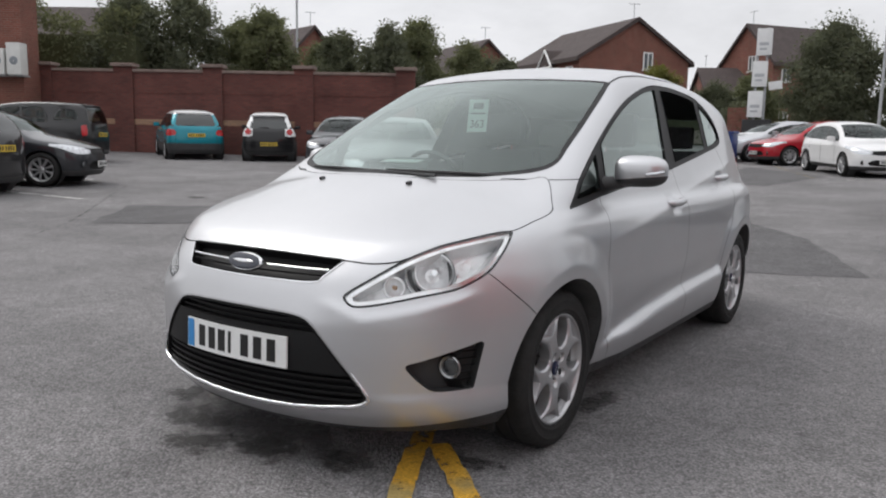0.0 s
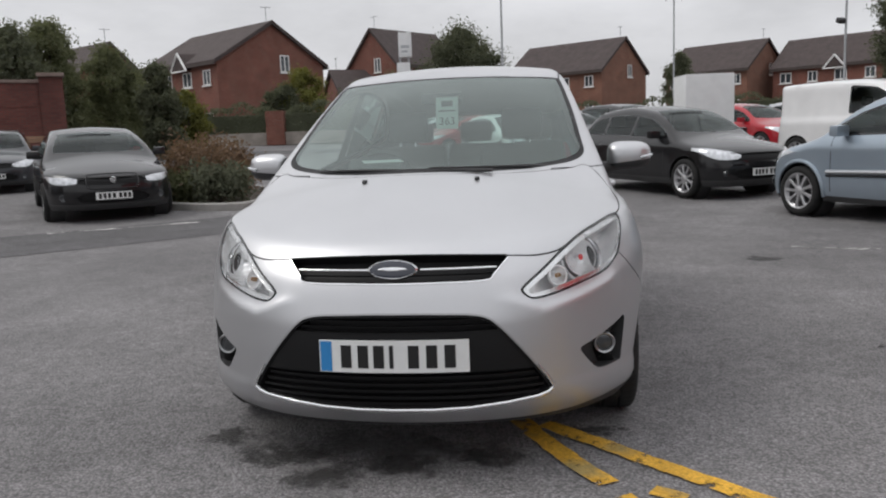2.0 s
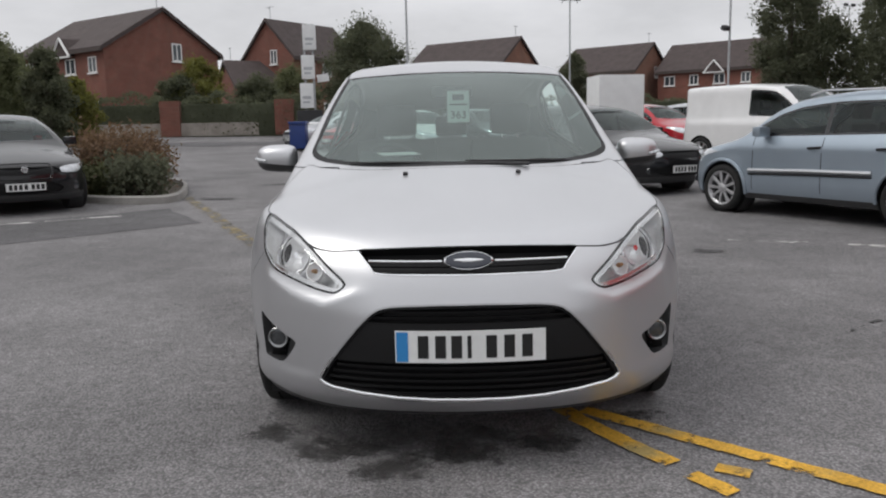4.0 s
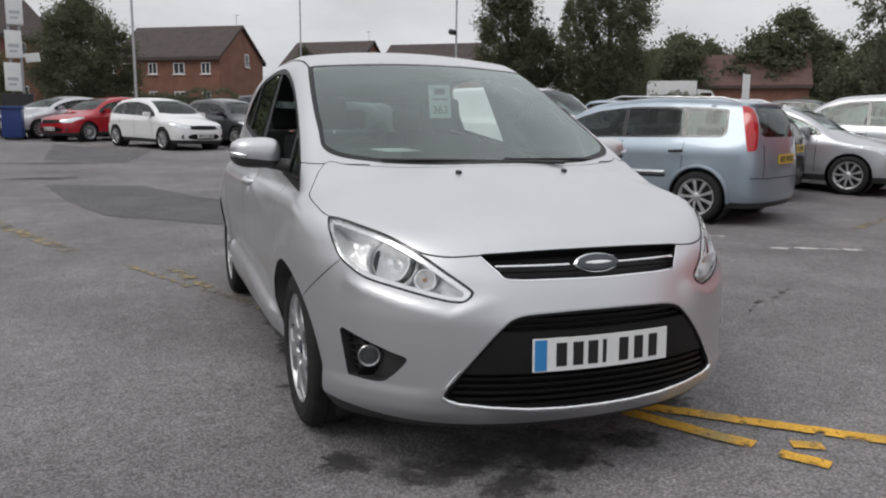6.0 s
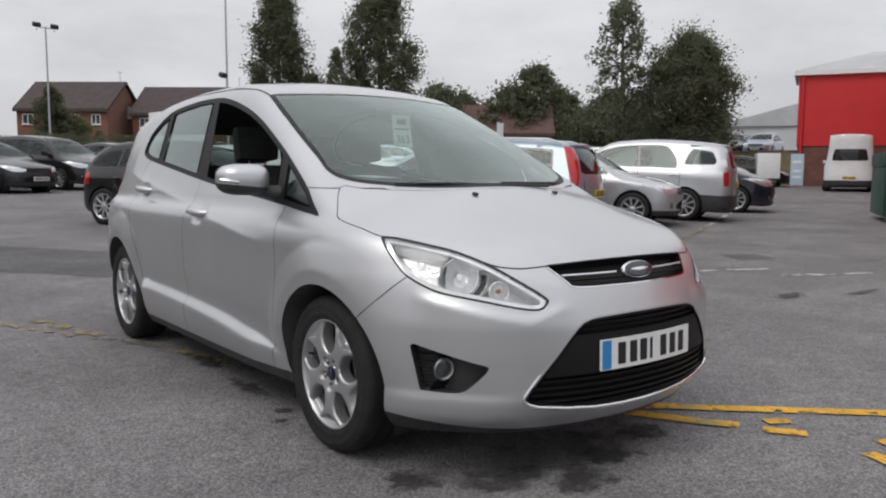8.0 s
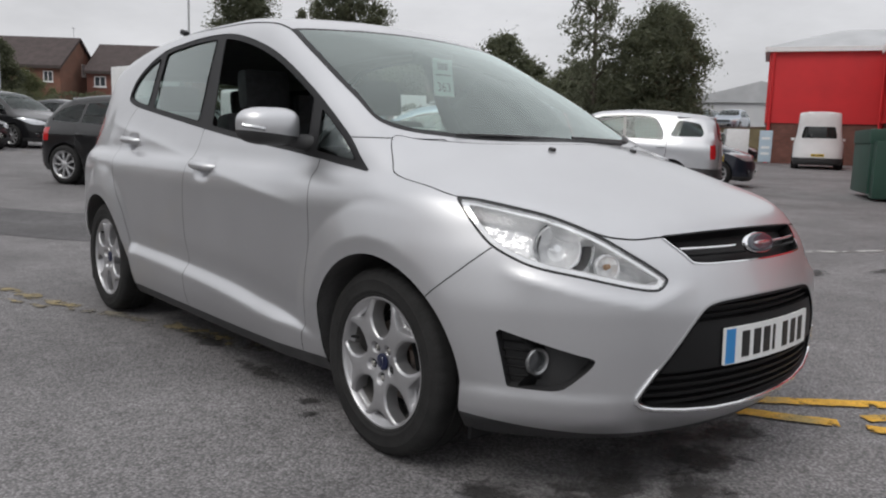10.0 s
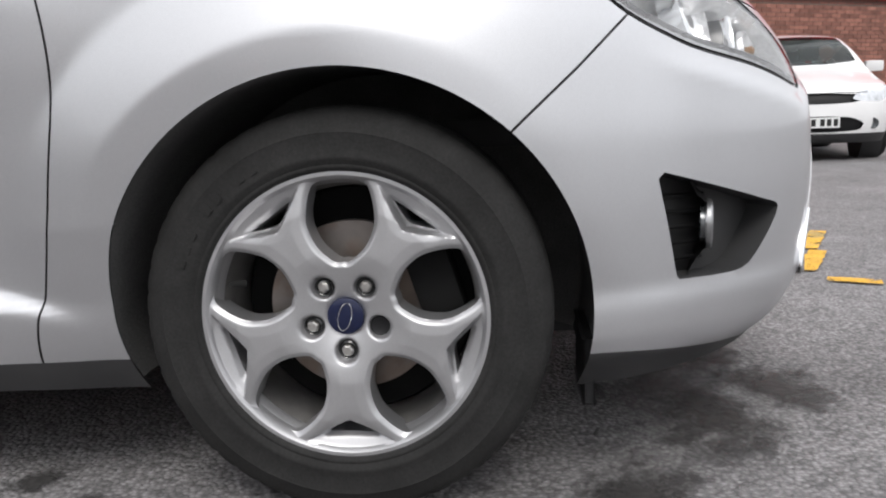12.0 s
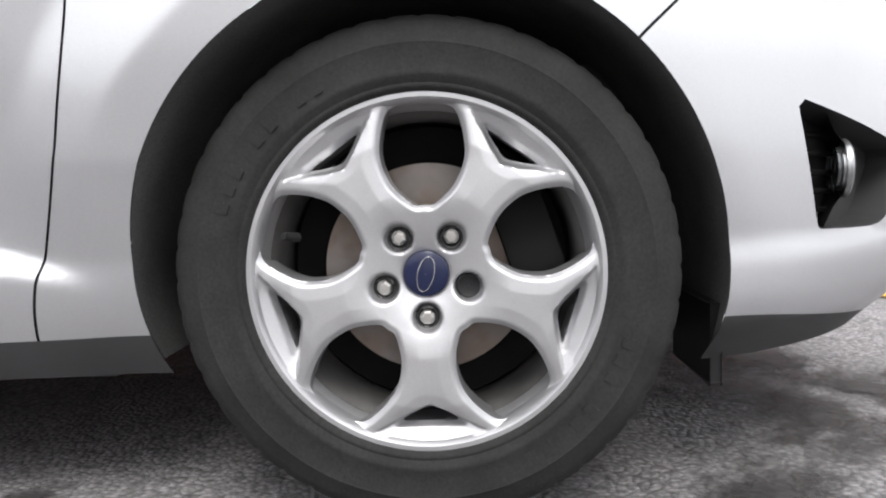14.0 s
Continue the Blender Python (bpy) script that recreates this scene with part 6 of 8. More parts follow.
OUT, IN = (0.5, -0.866), (-0.47, 0.88)
BLACK_CAR = paint("black_car_paint", (0.008, 0.008, 0.009), 0.0, 0.25)
GREY_CAR = paint("dark_grey_car_paint", (0.035, 0.037, 0.042), 0.5)
WHITE_CAR = paint("white_car_paint", (0.72, 0.72, 0.72), 0.0, 0.35)
RED_CAR = paint("red_car_paint", (0.36, 0.012, 0.022), 0.2)
BLUE_CAR = paint("light_blue_car_paint", (0.30, 0.355, 0.41), 0.6)
TURQUOISE = paint("turquoise_car_paint", (0.010, 0.22, 0.28), 0.4)
SILVER_CAR = paint("silver_car_paint", (0.48, 0.49, 0.51), 0.7)
NAVY_CAR = paint("dark_blue_car_paint", (0.015, 0.018, 0.03), 0.3)
parked_car("car", "saloon", BLACK_CAR, -6.6, 8.55, (0.60, -0.80), "black saloon car parked in a bay beside a shrub bed", lamp_shape=0.55)
parked_car("car", "hatch", GREY_CAR, -12.4, 13.6, (0.55, -0.83), "dark grey hatchback parked in front of the brick wall")
parked_car("car", "small_suv", TURQUOISE, -21.0, 15.1, (-0.86, 0.51), "turquoise small crossover with a white roof facing the brick wall", trim=0.52, roof=WHITE_CAR)
parked_car("car", "city", BLACK_CAR, -18.45, 16.87, (-0.70, 0.71), "small black and white city car facing the brick wall", roof=WHITE_CAR)
parked_car("car", "hatch", GREY_CAR, -12.8, 5.8, (0.75, 0.66), "dark grey hatchback with its nose out of a parking bay")
parked_car("car", "small_suv", BLACK_CAR, -14.06, 2.36, (-0.85, -0.5), "black crossover parked nose-in, its tail to the lane")
parked_car("car", "suv", BLACK_CAR, -21.8, 8.6, (-0.82, -0.57), "black sport utility car parked nose-in by the wall")
parked_car("car", "hatch", BLACK_CAR, 3.4, 9.8, OUT, "black five-door hatchback parked at the lane")
parked_car("car", "tall", BLUE_CAR, 4.4, 7.3, IN, "light blue tall hatchback with silver sill trim parked nose-in", trim=0.27)
parked_car("car", "hatch", BLACK_CAR, 6.3, 9.05, IN, "black hatchback between two parked cars")
parked_car("car", "hatch", SILVER_CAR, 10.0, 6.95, OUT, "silver small hatchback parked nose-out")
parked_car("car", "suv", SILVER_CAR, 11.1, 9.75, IN, "silver sport utility car with its tail to the lane", trim=0.55)
parked_car("car", "people_carrier", NAVY_CAR, 16.1, 8.6, OUT, "dark blue people carrier parked nose-out")
parked_car("van", "small_van", WHITE_CAR, 8.0, 12.6, OUT, "white small panel van parked behind the hatchbacks")
parked_car("car", "hatch", WHITE_CAR, -0.15, 21.3, OUT, "white three-door hot hatchback parked across the lane", lamp_shape=1.2)
parked_car("car", "hatch", GREY_CAR, 2.0, 22.5, OUT, "dark grey hatchback in the far row")
parked_car("car", "people_carrier", BLACK_CAR, 4.0, 23.9, OUT, "black people carrier in the far row")
parked_car("car", "hatch", RED_CAR, -3.6, 26.0, (-0.75, -0.66), "red hatchback in the far row")
parked_car("car", "saloon", SILVER_CAR, -5.3, 27.9, (-0.75, -0.66), "silver saloon beside a red hatchback")
parked_car("car", "hatch", RED_CAR, 7.2, 20.2, OUT, "bright red hatchback behind the van")
parked_car("car", "hatch", SILVER_CAR, 9.4, 21.2, OUT, "silver hatchback in the far row")
parked_car("car", "hatch", GREY_CAR, 0.8, 30.8, IN, "grey hatchback in the row behind")
parked_car("car", "hatch", WHITE_CAR, 3.6, 32.0, IN, "white hatchback in the row behind")
parked_car("car", "hatch", GREY_CAR, 6.0, 33.0, IN, "dark hatchback in the row behind")
parked_car("car", "hatch", BLACK_CAR, 8.15, -2.32, (-0.97, 0.2), "black hatchback with chevron nose by the red building")
parked_car("car", "tall", WHITE_CAR, 7.62, -3.55, (-0.98, 0.15), "white tall hatchback by the red building")
parked_car("van", "big_van", WHITE_CAR, 36.2, 14.9, (0.912, 0.41), "white high-roof van by the red building", trim=0.5)
for i in range(9):
    x, y = 16.5 + 2.6 * i, 26.5 - 0.9 * i
    parked_car("car", ("hatch", "small_suv", "tall")[i % 3], (SILVER_CAR, WHITE_CAR, GREY_CAR, BLUE_CAR, BLACK_CAR)[(i * 3) % 5], x, y, OUT, "car in the distant rows of the car park", group="distant parked cars")
# ---- buildings, walls and posts ----
def brick(name, base, mortar, scale=1.0, vary=0.12):
    """Brickwork at true size, its joints slightly sunk."""
    m = bpy.data.materials.new(name)
    m.use_nodes = True
    n, l = m.node_tree.nodes, m.node_tree.links
    b = n["Principled BSDF"]
    b.inputs["Roughness"].default_value = 0.88
    c, sep, comb, add = n.new("ShaderNodeTexCoord"), n.new("ShaderNodeSeparateXYZ"), n.new("ShaderNodeCombineXYZ"), n.new("ShaderNodeMath")
    l.new(c.outputs["Object"], sep.inputs[0])
    l.new(sep.outputs["X"], add.inputs[0])
    l.new(sep.outputs["Y"], add.inputs[1])
    l.new(add.outputs[0], comb.inputs["X"])
    l.new(sep.outputs["Z"], comb.inputs["Y"])
    t = n.new("ShaderNodeTexBrick")
    t.inputs["Color1"].default_value, t.inputs["Color2"].default_value = (*base, 1), (*[v * 0.72 for v in base], 1)
    t.inputs["Mortar"].default_value = (*mortar, 1)
    t.inputs["Scale"].default_value, t.inputs["Mortar Size"].default_value = 1.0, 0.010
    t.inputs["Brick Width"].default_value, t.inputs["Row Height"].default_value = 0.225 * scale, 0.075 * scale
    l.new(comb.outputs[0], t.inputs["Vector"])
    s = n.new("ShaderNodeTexNoise")
    s.inputs["Scale"].default_value, s.inputs["Detail"].default_value = 0.8, 6.0
    l.new(c.outputs["Object"], s.inputs["Vector"])
    r = n.new("ShaderNodeMapRange")
    r.inputs["From Min"].default_value, r.inputs["From Max"].default_value = 0.3, 0.7
    r.inputs["To Min"].default_value, r.inputs["To Max"].default_value = 1 - vary * 1.6, 1 + vary
    l.new(s.outputs["Fac"], r.inputs["Value"])
    x = n.new("ShaderNodeMix")
    x.data_type, x.blend_type = "RGBA", "MULTIPLY"
    x.inputs["Factor"].default_value = 1.0
    l.new(t.outputs["Color"], x.inputs["A"])
    l.new(r.outputs["Result"], x.inputs["B"])
    l.new(x.outputs["Result"], b.inputs["Base Color"])
    k = n.new("ShaderNodeBump")
    k.inputs["Strength"].default_value, k.inputs["Distance"].default_value = 0.6, 0.01
    k.invert = True
    l.new(t.outputs["Fac"], k.inputs["Height"])
    l.new(k.outputs["Normal"], b.inputs["Normal"])
    return m


HOUSE_BRICK = brick("red_house_brick", (0.215, 0.070, 0.050), (0.20, 0.13, 0.10))
ORANGE_BRICK = brick("orange_house_brick", (0.235, 0.098, 0.064), (0.21, 0.14, 0.105))
WALL_BRICK = brick("red_boundary_brick", (0.155, 0.048, 0.038), (0.10, 0.056, 0.048), vary=0.18)
BAND_BRICK = brick("buff_brick_band", (0.36, 0.21, 0.13), (0.22, 0.16, 0.12))
DARK_BRICK = brick("dark_plinth_brick", (0.22, 0.092, 0.07), (0.11, 0.07, 0.06), vary=0.15)
COPING = mat("stone_coping", (0.20, 0.15, 0.13), rough=0.9, vary=0.2, scale=3, fine=0.2, fine_scale=60)
TILES = mat("brown_roof_tiles", (0.060, 0.045, 0.043), rough=0.85, vary=0.2, scale=1.5, fine=0.25, fine_scale=14, bump=0.02, bump_scale=9)
TILES_RED = mat("dull_red_roof_tiles", (0.105, 0.060, 0.052), rough=0.85, vary=0.2, scale=1.5, fine=0.25, fine_scale=14, bump=0.02, bump_scale=9)
WHITE_TRIM = mat("white_window_trim", (0.74, 0.74, 0.73), rough=0.5, vary=0.05)
EAVES_BROWN = mat("dark_brown_eaves", (0.06, 0.045, 0.04), rough=0.7, vary=0.15, scale=3)
HOUSE_GLASS = mat("house_window_glass", (0.05, 0.06, 0.07), rough=0.06, spec=0.8)
RED_CLAD = mat("red_painted_cladding", (0.56, 0.022, 0.026), rough=0.55, vary=0.08, scale=0.8, fine=0.04, fine_scale=40)
GREY_CLAD = mat("pale_grey_cladding", (0.50, 0.51, 0.52), rough=0.6, vary=0.08, scale=0.5)
ROOF_SHEET = mat("grey_roof_sheet", (0.42, 0.43, 0.44), rough=0.6, vary=0.12, scale=0.7)
DARK_DOOR = mat("dark_doorway_paint", (0.02, 0.02, 0.022), rough=0.6, vary=0.2, scale=2)
GALVANISED = mat("galvanised_post", (0.36, 0.37, 0.38), rough=0.5, metal=0.5, vary=0.1, scale=8)
SIGN_WHITE = mat("white_sign_panel", (0.72, 0.73, 0.73), rough=0.4, vary=0.04)
SIGN_GREY = mat("grey_sign_print", (0.22, 0.24, 0.26), rough=0.5)
SIGN_PALE = mat("pale_grey_sign_print", (0.42, 0.44, 0.46), rough=0.5)
BIN_BLUE = mat("blue_plastic_bin", (0.012, 0.035, 0.16), rough=0.45, vary=0.12, scale=4)
GREEN_STEEL = mat("dark_green_painted_steel", (0.015, 0.055, 0.038), rough=0.5, vary=0.2, scale=2)
CONCRETE = mat("concrete_kerb", (0.26, 0.25, 0.235), rough=0.9, vary=0.2, scale=4, fine=0.2, fine_scale=80)
PALE_STONE = mat("pale_low_wall", (0.30, 0.27, 0.24), rough=0.9, vary=0.2, scale=2, fine=0.15, fine_scale=30)
TAN_RENDER = mat("tan_rendered_wall", (0.27, 0.22, 0.13), rough=0.9, vary=0.2, scale=1.2)
BOARD_BLUE = mat("pale_blue_board", (0.42, 0.52, 0.60), rough=0.5, vary=0.05)
ACWHITE = mat("off_white_sheet_metal", (0.62, 0.62, 0.60), rough=0.5, vary=0.08, scale=3)


def house(x, y, heading, width, length, eaves, ridge, walls, roof, windows=True, porch=False, end_window=True):
    """A gabled house. Its gable end stands at (x, y); the ridge runs away along the heading (degrees clockwise from +y)."""
    z = ground_z(x, y) - 0.1
    h = thing("house", "red brick house with a tiled gable roof and white windows" if walls is HOUSE_BRICK else "orange brick house with a tiled roof and white windows", "house", "houses round the car park", at=pose(x, y, z, 0, 0, -heading))
    w = width / 2
    V = [(-w, 0, 0), (w, 0, 0), (w, 0, eaves), (0, 0, ridge), (-w, 0, eaves), (-w, length, 0), (w, length, 0), (w, length, eaves), (0, length, ridge), (-w, length, eaves)]
    F = [(0, 1, 2, 3, 4), (9, 8, 7, 6, 5), (1, 6, 7, 2), (5, 0, 4, 9), (2, 7, 8, 3), (3, 8, 9, 4)]
    part("wall", (V, F), walls, h, smooth=False)
    slope = (ridge - eaves) / w
    for s in (1, -1):
        o = 0.35
        p = [(0, -0.25, ridge + 0.10), (s * (w + o), -0.25, eaves - o * slope + 0.10), (s * (w + o), length + 0.25, eaves - o * slope + 0.10), (0, length + 0.25, ridge + 0.10)]
        q = [(a, b, c + 0.14) for a, b, c in p]
        F = [(0, 1, 2, 3), (7, 6, 5, 4), (0, 4, 5, 1), (1, 5, 6, 2), (2, 6, 7, 3), (3, 7, 4, 0)]
        roof_side = part("roof", (p + q, F), roof, h, smooth=False)
        # white barge boards and gutter
        for yy in (-0.27, length + 0.21):
            part("barge_board", ([(0, yy, ridge - 0.06), (0, yy, ridge + 0.26), (s * (w + o), yy, eaves - o * slope + 0.26), (s * (w + o), yy, eaves - o * slope - 0.06),
                                  (0, yy + 0.06, ridge - 0.06), (0, yy + 0.06, ridge + 0.26), (s * (w + o), yy + 0.06, eaves - o * slope + 0.26), (s * (w + o), yy + 0.06, eaves - o * slope - 0.06)],
                                 [(0, 1, 2, 3), (7, 6, 5, 4), (0, 4, 5, 1), (3, 2, 6, 7), (1, 5, 6, 2), (0, 3, 7, 4)]), roof, roof_side, smooth=False)
        part("fascia", box(s * (w + o) - 0.06, s * (w + o) + 0.06, -0.25, length + 0.25, eaves - o * slope - 0.10, eaves - o * slope + 0.12), EAVES_BROWN, roof_side, smooth=False)

    def window(m, ww, hh):
        win = part("window", moved(joined(box(-ww / 2, ww / 2, -0.05, 0.02, 0, 0.09), box(-ww / 2, ww / 2, -0.05, 0.02, hh - 0.09, hh), box(-ww / 2, -ww / 2 + 0.09, -0.05, 0.02, 0, hh), box(ww / 2 - 0.09, ww / 2, -0.05, 0.02, 0, hh), box(-0.045, 0.045, -0.05, 0.02, 0, hh)), m), WHITE_TRIM, h, "white window frame", smooth=False)
        part("pane", moved(box(-ww / 2 + 0.05, ww / 2 - 0.05, -0.015, 0.03, 0.05, hh - 0.05), m), HOUSE_GLASS, win, smooth=False)
        part("sill", moved(box(-ww / 2 - 0.1, ww / 2 + 0.1, -0.14, 0.02, -0.10, 0.0), m), WHITE_TRIM, win, smooth=False)
    if windows:
        if end_window:
            window(pose(0.9 * w / 4, -0.005, eaves - 0.7), 0.9, 1.35)
        n = max(2, int(length // 2.6))
        for s in (1, -1):
            for k in range(n):
                for zz in (0.9, eaves - 1.75):
                    window(pose(s * (w + 0.005), length * (k + 0.5) / n, zz, 0, 0, 90 if s > 0 else -90), 1.3 if k % 2 else 1.05, 1.15)
    if porch:
        # a small front gable with white boards
        for s in (-1,):
            g = [(s * (w + 0.45), length * 0.42, eaves + 0.9), (s * (w + 0.45), length * 0.42 - 1.2, eaves - 0.5), (s * (w + 0.45), length * 0.42 + 1.2, eaves - 0.5)]
            part("dormer_gable", joined(tube([g[1], g[0]], 0.10, 6), tube([g[0], g[2]], 0.10, 6), tube([g[1], g[2]], 0.07, 6)), WHITE_TRIM, h, "white boarded front gable")
            part("dormer_roof", ([g[0], g[1], (0, g[1][1], eaves + 0.6), (0, g[0][1], eaves + 1.3), g[2], (0, g[2][1], eaves + 0.6)], [(0, 1, 2, 3), (3, 5, 4, 0), (0, 4, 1)]), roof, h, smooth=False)
            part("porch_frame", joined(tube([(s * (w + 0.9), length * 0.25 - 1, 2.2), (s * (w + 0.9), length * 0.25, 3.1)], 0.09, 6), tube([(s * (w + 0.9), length * 0.25, 3.1), (s * (w + 0.9), length * 0.25 + 1, 2.2)], 0.09, 6)), WHITE_TRIM, h, "white porch gable")
    # aerial
    part("aerial", joined(tube([(0, 0.5, ridge), (0, 0.5, ridge + 1.4)], 0.03, 6), tube([(-0.5, 0.5, ridge + 1.3), (0.5, 0.5, ridge + 1.35)], 0.025, 6)), GALVANISED, h, "thin roof aerial")
    return h


house(-21.1, 58.4, -55, 10.2, 11.6, 5.9, 8.95, HOUSE_BRICK, TILES, porch=True)
house(-16.4, 74.0, 35, 6.8, 9.0, 6.4, 9.8, HOUSE_BRICK, TILES)
house(-37.0, 62.0, -60, 7.5, 9.0, 5.0, 8.3, HOUSE_BRICK, TILES, end_window=False)
house(-45.0, 47.0, -75, 7.5, 10.0, 4.6, 8.4, HOUSE_BRICK, TILES, end_window=False)
house(9.1, 86.5, -55, 9.6, 12.5, 5.6, 9.0, ORANGE_BRICK, TILES)
house(26.4, 95.5, -50, 9.6, 10.5, 5.6, 8.9, ORANGE_BRICK, TILES)
house(38.6, 89.0, -50, 9.0, 12.0, 5.4, 8.6, HOUSE_BRICK, TILES, porch=True)
house(-20.3, 73.0, 60, 6.5, 6.0, 3.6, 5.9, HOUSE_BRICK, TILES, windows=False)
house(62.0, 60.0, -50, 8.0, 10.0, 3.0, 6.0, ORANGE_BRICK, TILES_RED, windows=False)

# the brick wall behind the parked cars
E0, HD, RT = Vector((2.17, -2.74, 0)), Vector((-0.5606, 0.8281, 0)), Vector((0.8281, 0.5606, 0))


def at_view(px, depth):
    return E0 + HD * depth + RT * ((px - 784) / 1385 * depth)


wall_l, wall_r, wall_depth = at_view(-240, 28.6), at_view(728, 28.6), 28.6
long = (wall_r - wall_l).length
wz = ground_z(wall_r.x, wall_r.y) - 0.1
turn = math.degrees(math.atan2(RT.y, RT.x))
base_at = Matrix.Translation((wall_l.x, wall_l.y, wz)) @ pose(0, 0, 0, 0, 0, turn)
bw = tagged(thing("wall_back", "", ""), "red brick boundary wall with piers and a buff brick band", "wall", kind="structure")
bw.matrix_basis = base_at
part("wall_lower", box(0, long, 0, 0.30, 0, 1.16), WALL_BRICK, bw, smooth=False)
part("brick_band", box(0, long, -0.006, 0.306, 1.16, 1.36), BAND_BRICK, bw, "buff brick band", smooth=False)
part("wall_upper", box(0, long, 0, 0.30, 1.36, 3.02), WALL_BRICK, bw, smooth=False)
part("string_course", box(0, long, -0.02, 0.32, 2.28, 2.36), WALL_BRICK, bw, smooth=False)
part("coping", box(0, long, -0.05, 0.35, 3.02, 3.12, 0.02), COPING, bw, "stone coping")
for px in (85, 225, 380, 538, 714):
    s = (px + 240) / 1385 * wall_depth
    pier = part("pier", box(s - 0.34, s + 0.34, -0.07, 0.40, 0, 3.20), WALL_BRICK, bw, smooth=False)
    part("pier_cap", box(s - 0.40, s + 0.40, -0.20, 0.50, 3.20, 3.32, 0.03), COPING, pier, "stone pier cap")
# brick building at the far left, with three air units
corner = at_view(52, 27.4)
bb = thing("brick_building", "red brick building with outdoor air units on its wall", "building", at=Matrix.Translation((corner.x, corner.y, ground_z(corner.x, corner.y) - 0.2)) @ pose(0, 0, 0, 0, 0, turn))
part("wall", box(-9, 0, 0, 1.1, 0, 7.5), HOUSE_BRICK, bb, smooth=False)
part("parapet", box(-9.1, 0.1, -0.1, 1.2, 7.5, 7.7, 0.03), COPING, bb)
for k in range(3):
    u = thing("air_unit", "off-white outdoor air conditioning unit bracketed to a brick wall", "air conditioner", "air units", at=bb.matrix_basis @ pose(-1.35 + 0.56 * k, -0.62, 2.75))
    part("case", box(0, 0.48, 0, 0.46, 0, 1.05 if k == 2 else 0.85, 0.03), ACWHITE, u)
    part("fan_grille", moved(lathe([(-0.006, 0.02), (-0.012, 0.12), (0.0, 0.14)], 24, "y"), pose(0.24, 0, 0.46)), SIGN_GREY, u, "dark round fan grille")
    part("bracket", box(0.02, 0.46, 0.10, 0.62, -0.05, 0.0), GALVANISED, u, smooth=False)

# the red clad building: a brick base below, painted cladding above
C, U = Vector((10.2, -1.5, 0)), Vector((0.894, 0.447, 0))
U = U.normalized()
N2 = Vector((U.y, -U.x, 0))
rb_at = Matrix(((U.x, N2.x, 0, C.x), (U.y, N2.y, 0, C.y), (0, 0, 1, 0.0), (0, 0, 0, 1)))
red = thing("red_building", "red clad commercial building on a dark brick base", "building", at=rb_at)
LEN, DEEP, TOP = 33.6, 11.0, 6.1
S0 = 1.2  # where the long front begins


def rbox(s0, s1, d0, d1, z0, z1):
    return box(s0, s1, d0, d1, z0, z1)


# local x runs along the long front, local y into the building
part("brick_base", joined(rbox(S0, 11.1, 0, DEEP, 0, 2.60), rbox(12.7, LEN, 0, DEEP, 0, 2.60)), DARK_BRICK, red, "dark brick base", smooth=False)
part("inner_wall", rbox(11.0, 12.8, 1.0, 1.2, 0, 4.2), DARK_DOOR, red, "dark doorway recess", smooth=False)
part("door", rbox(11.3, 12.5, 0.9, 0.98, 0.1, 2.9), DARK_DOOR, red, "dark door", smooth=False)
part("cladding", joined(rbox(S0 - 0.07, 10.95, -0.07, DEEP, 2.60, TOP), rbox(12.85, LEN, -0.07, DEEP, 2.60, TOP), rbox(10.95, 12.85, -0.07, DEEP, 4.1, TOP)), RED_CLAD, red, "red painted cladding", smooth=False)
part("pilaster", rbox(S0 - 0.16, S0 - 0.012, 0.62, 0.84, 0, 2.6), RED_CLAD, red, "red painted pilaster", smooth=False)
for s in (8.0, 10.85, 12.8, 20.1, LEN - 0.2):
    part("pilaster", rbox(s, s + 0.22, -0.16, -0.02, 0, TOP), RED_CLAD, red, "red painted pilaster", smooth=False)
part("canopy_edge", rbox(S0 - 0.10, LEN, -0.14, -0.05, 2.50, 2.66), RED_CLAD, red, smooth=False)
part("fascia", rbox(S0 - 0.3, LEN + 0.2, -0.35, -0.15, TOP - 0.12, TOP + 0.22), WHITE_TRIM, red, "white eaves fascia", smooth=False)
part("end_fascia", rbox(S0 - 0.5, S0 - 0.3, -0.35, DEEP, TOP - 0.12, TOP + 0.22), WHITE_TRIM, red, smooth=False)
V = [(S0 - 0.4, -0.3, TOP + 0.15), (LEN + 0.2, -0.3, TOP + 0.15), (LEN + 0.2, DEEP / 2, TOP + 1.6), (S0 - 0.4, DEEP / 2, TOP + 1.6), (LEN + 0.2, DEEP, TOP + 0.15), (S0 - 0.4, DEEP, TOP + 0.15)]
part("roof", (V, [(0, 1, 2, 3), (3, 2, 4, 5), (0, 3, 5), (1, 4, 2)]), ROOF_SHEET, red, "grey sheet roof", smooth=False)
for k in range(4):
    part("print_bar", rbox(S0 - 0.085, S0 - 0.07, 6.6 + 0.62 * k, 7.05 + 0.62 * k, 3.05, 3.55), WHITE_TRIM, red, "plain white sign bar", smooth=False)
vent = part("vent_plate", joined(rbox(5.3, 5.65, -0.05, 0.02, 1.85, 2.25), rbox(5.7, 6.0, -0.05, 0.02, 1.85, 2.25)), WHITE_TRIM, red, "white vent plate", smooth=False)
win = part("window", joined(rbox(20.4, 21.8, -0.12, 0.02, 3.6, 3.7), rbox(20.4, 21.8, -0.12, 0.02, 4.7, 4.8), rbox(20.4, 20.5, -0.12, 0.02, 3.6, 4.8), rbox(21.7, 21.8, -0.12, 0.02, 3.6, 4.8), rbox(21.06, 21.14, -0.12, 0.02, 3.6, 4.8)), WHITE_TRIM, red, "white framed window", smooth=False)
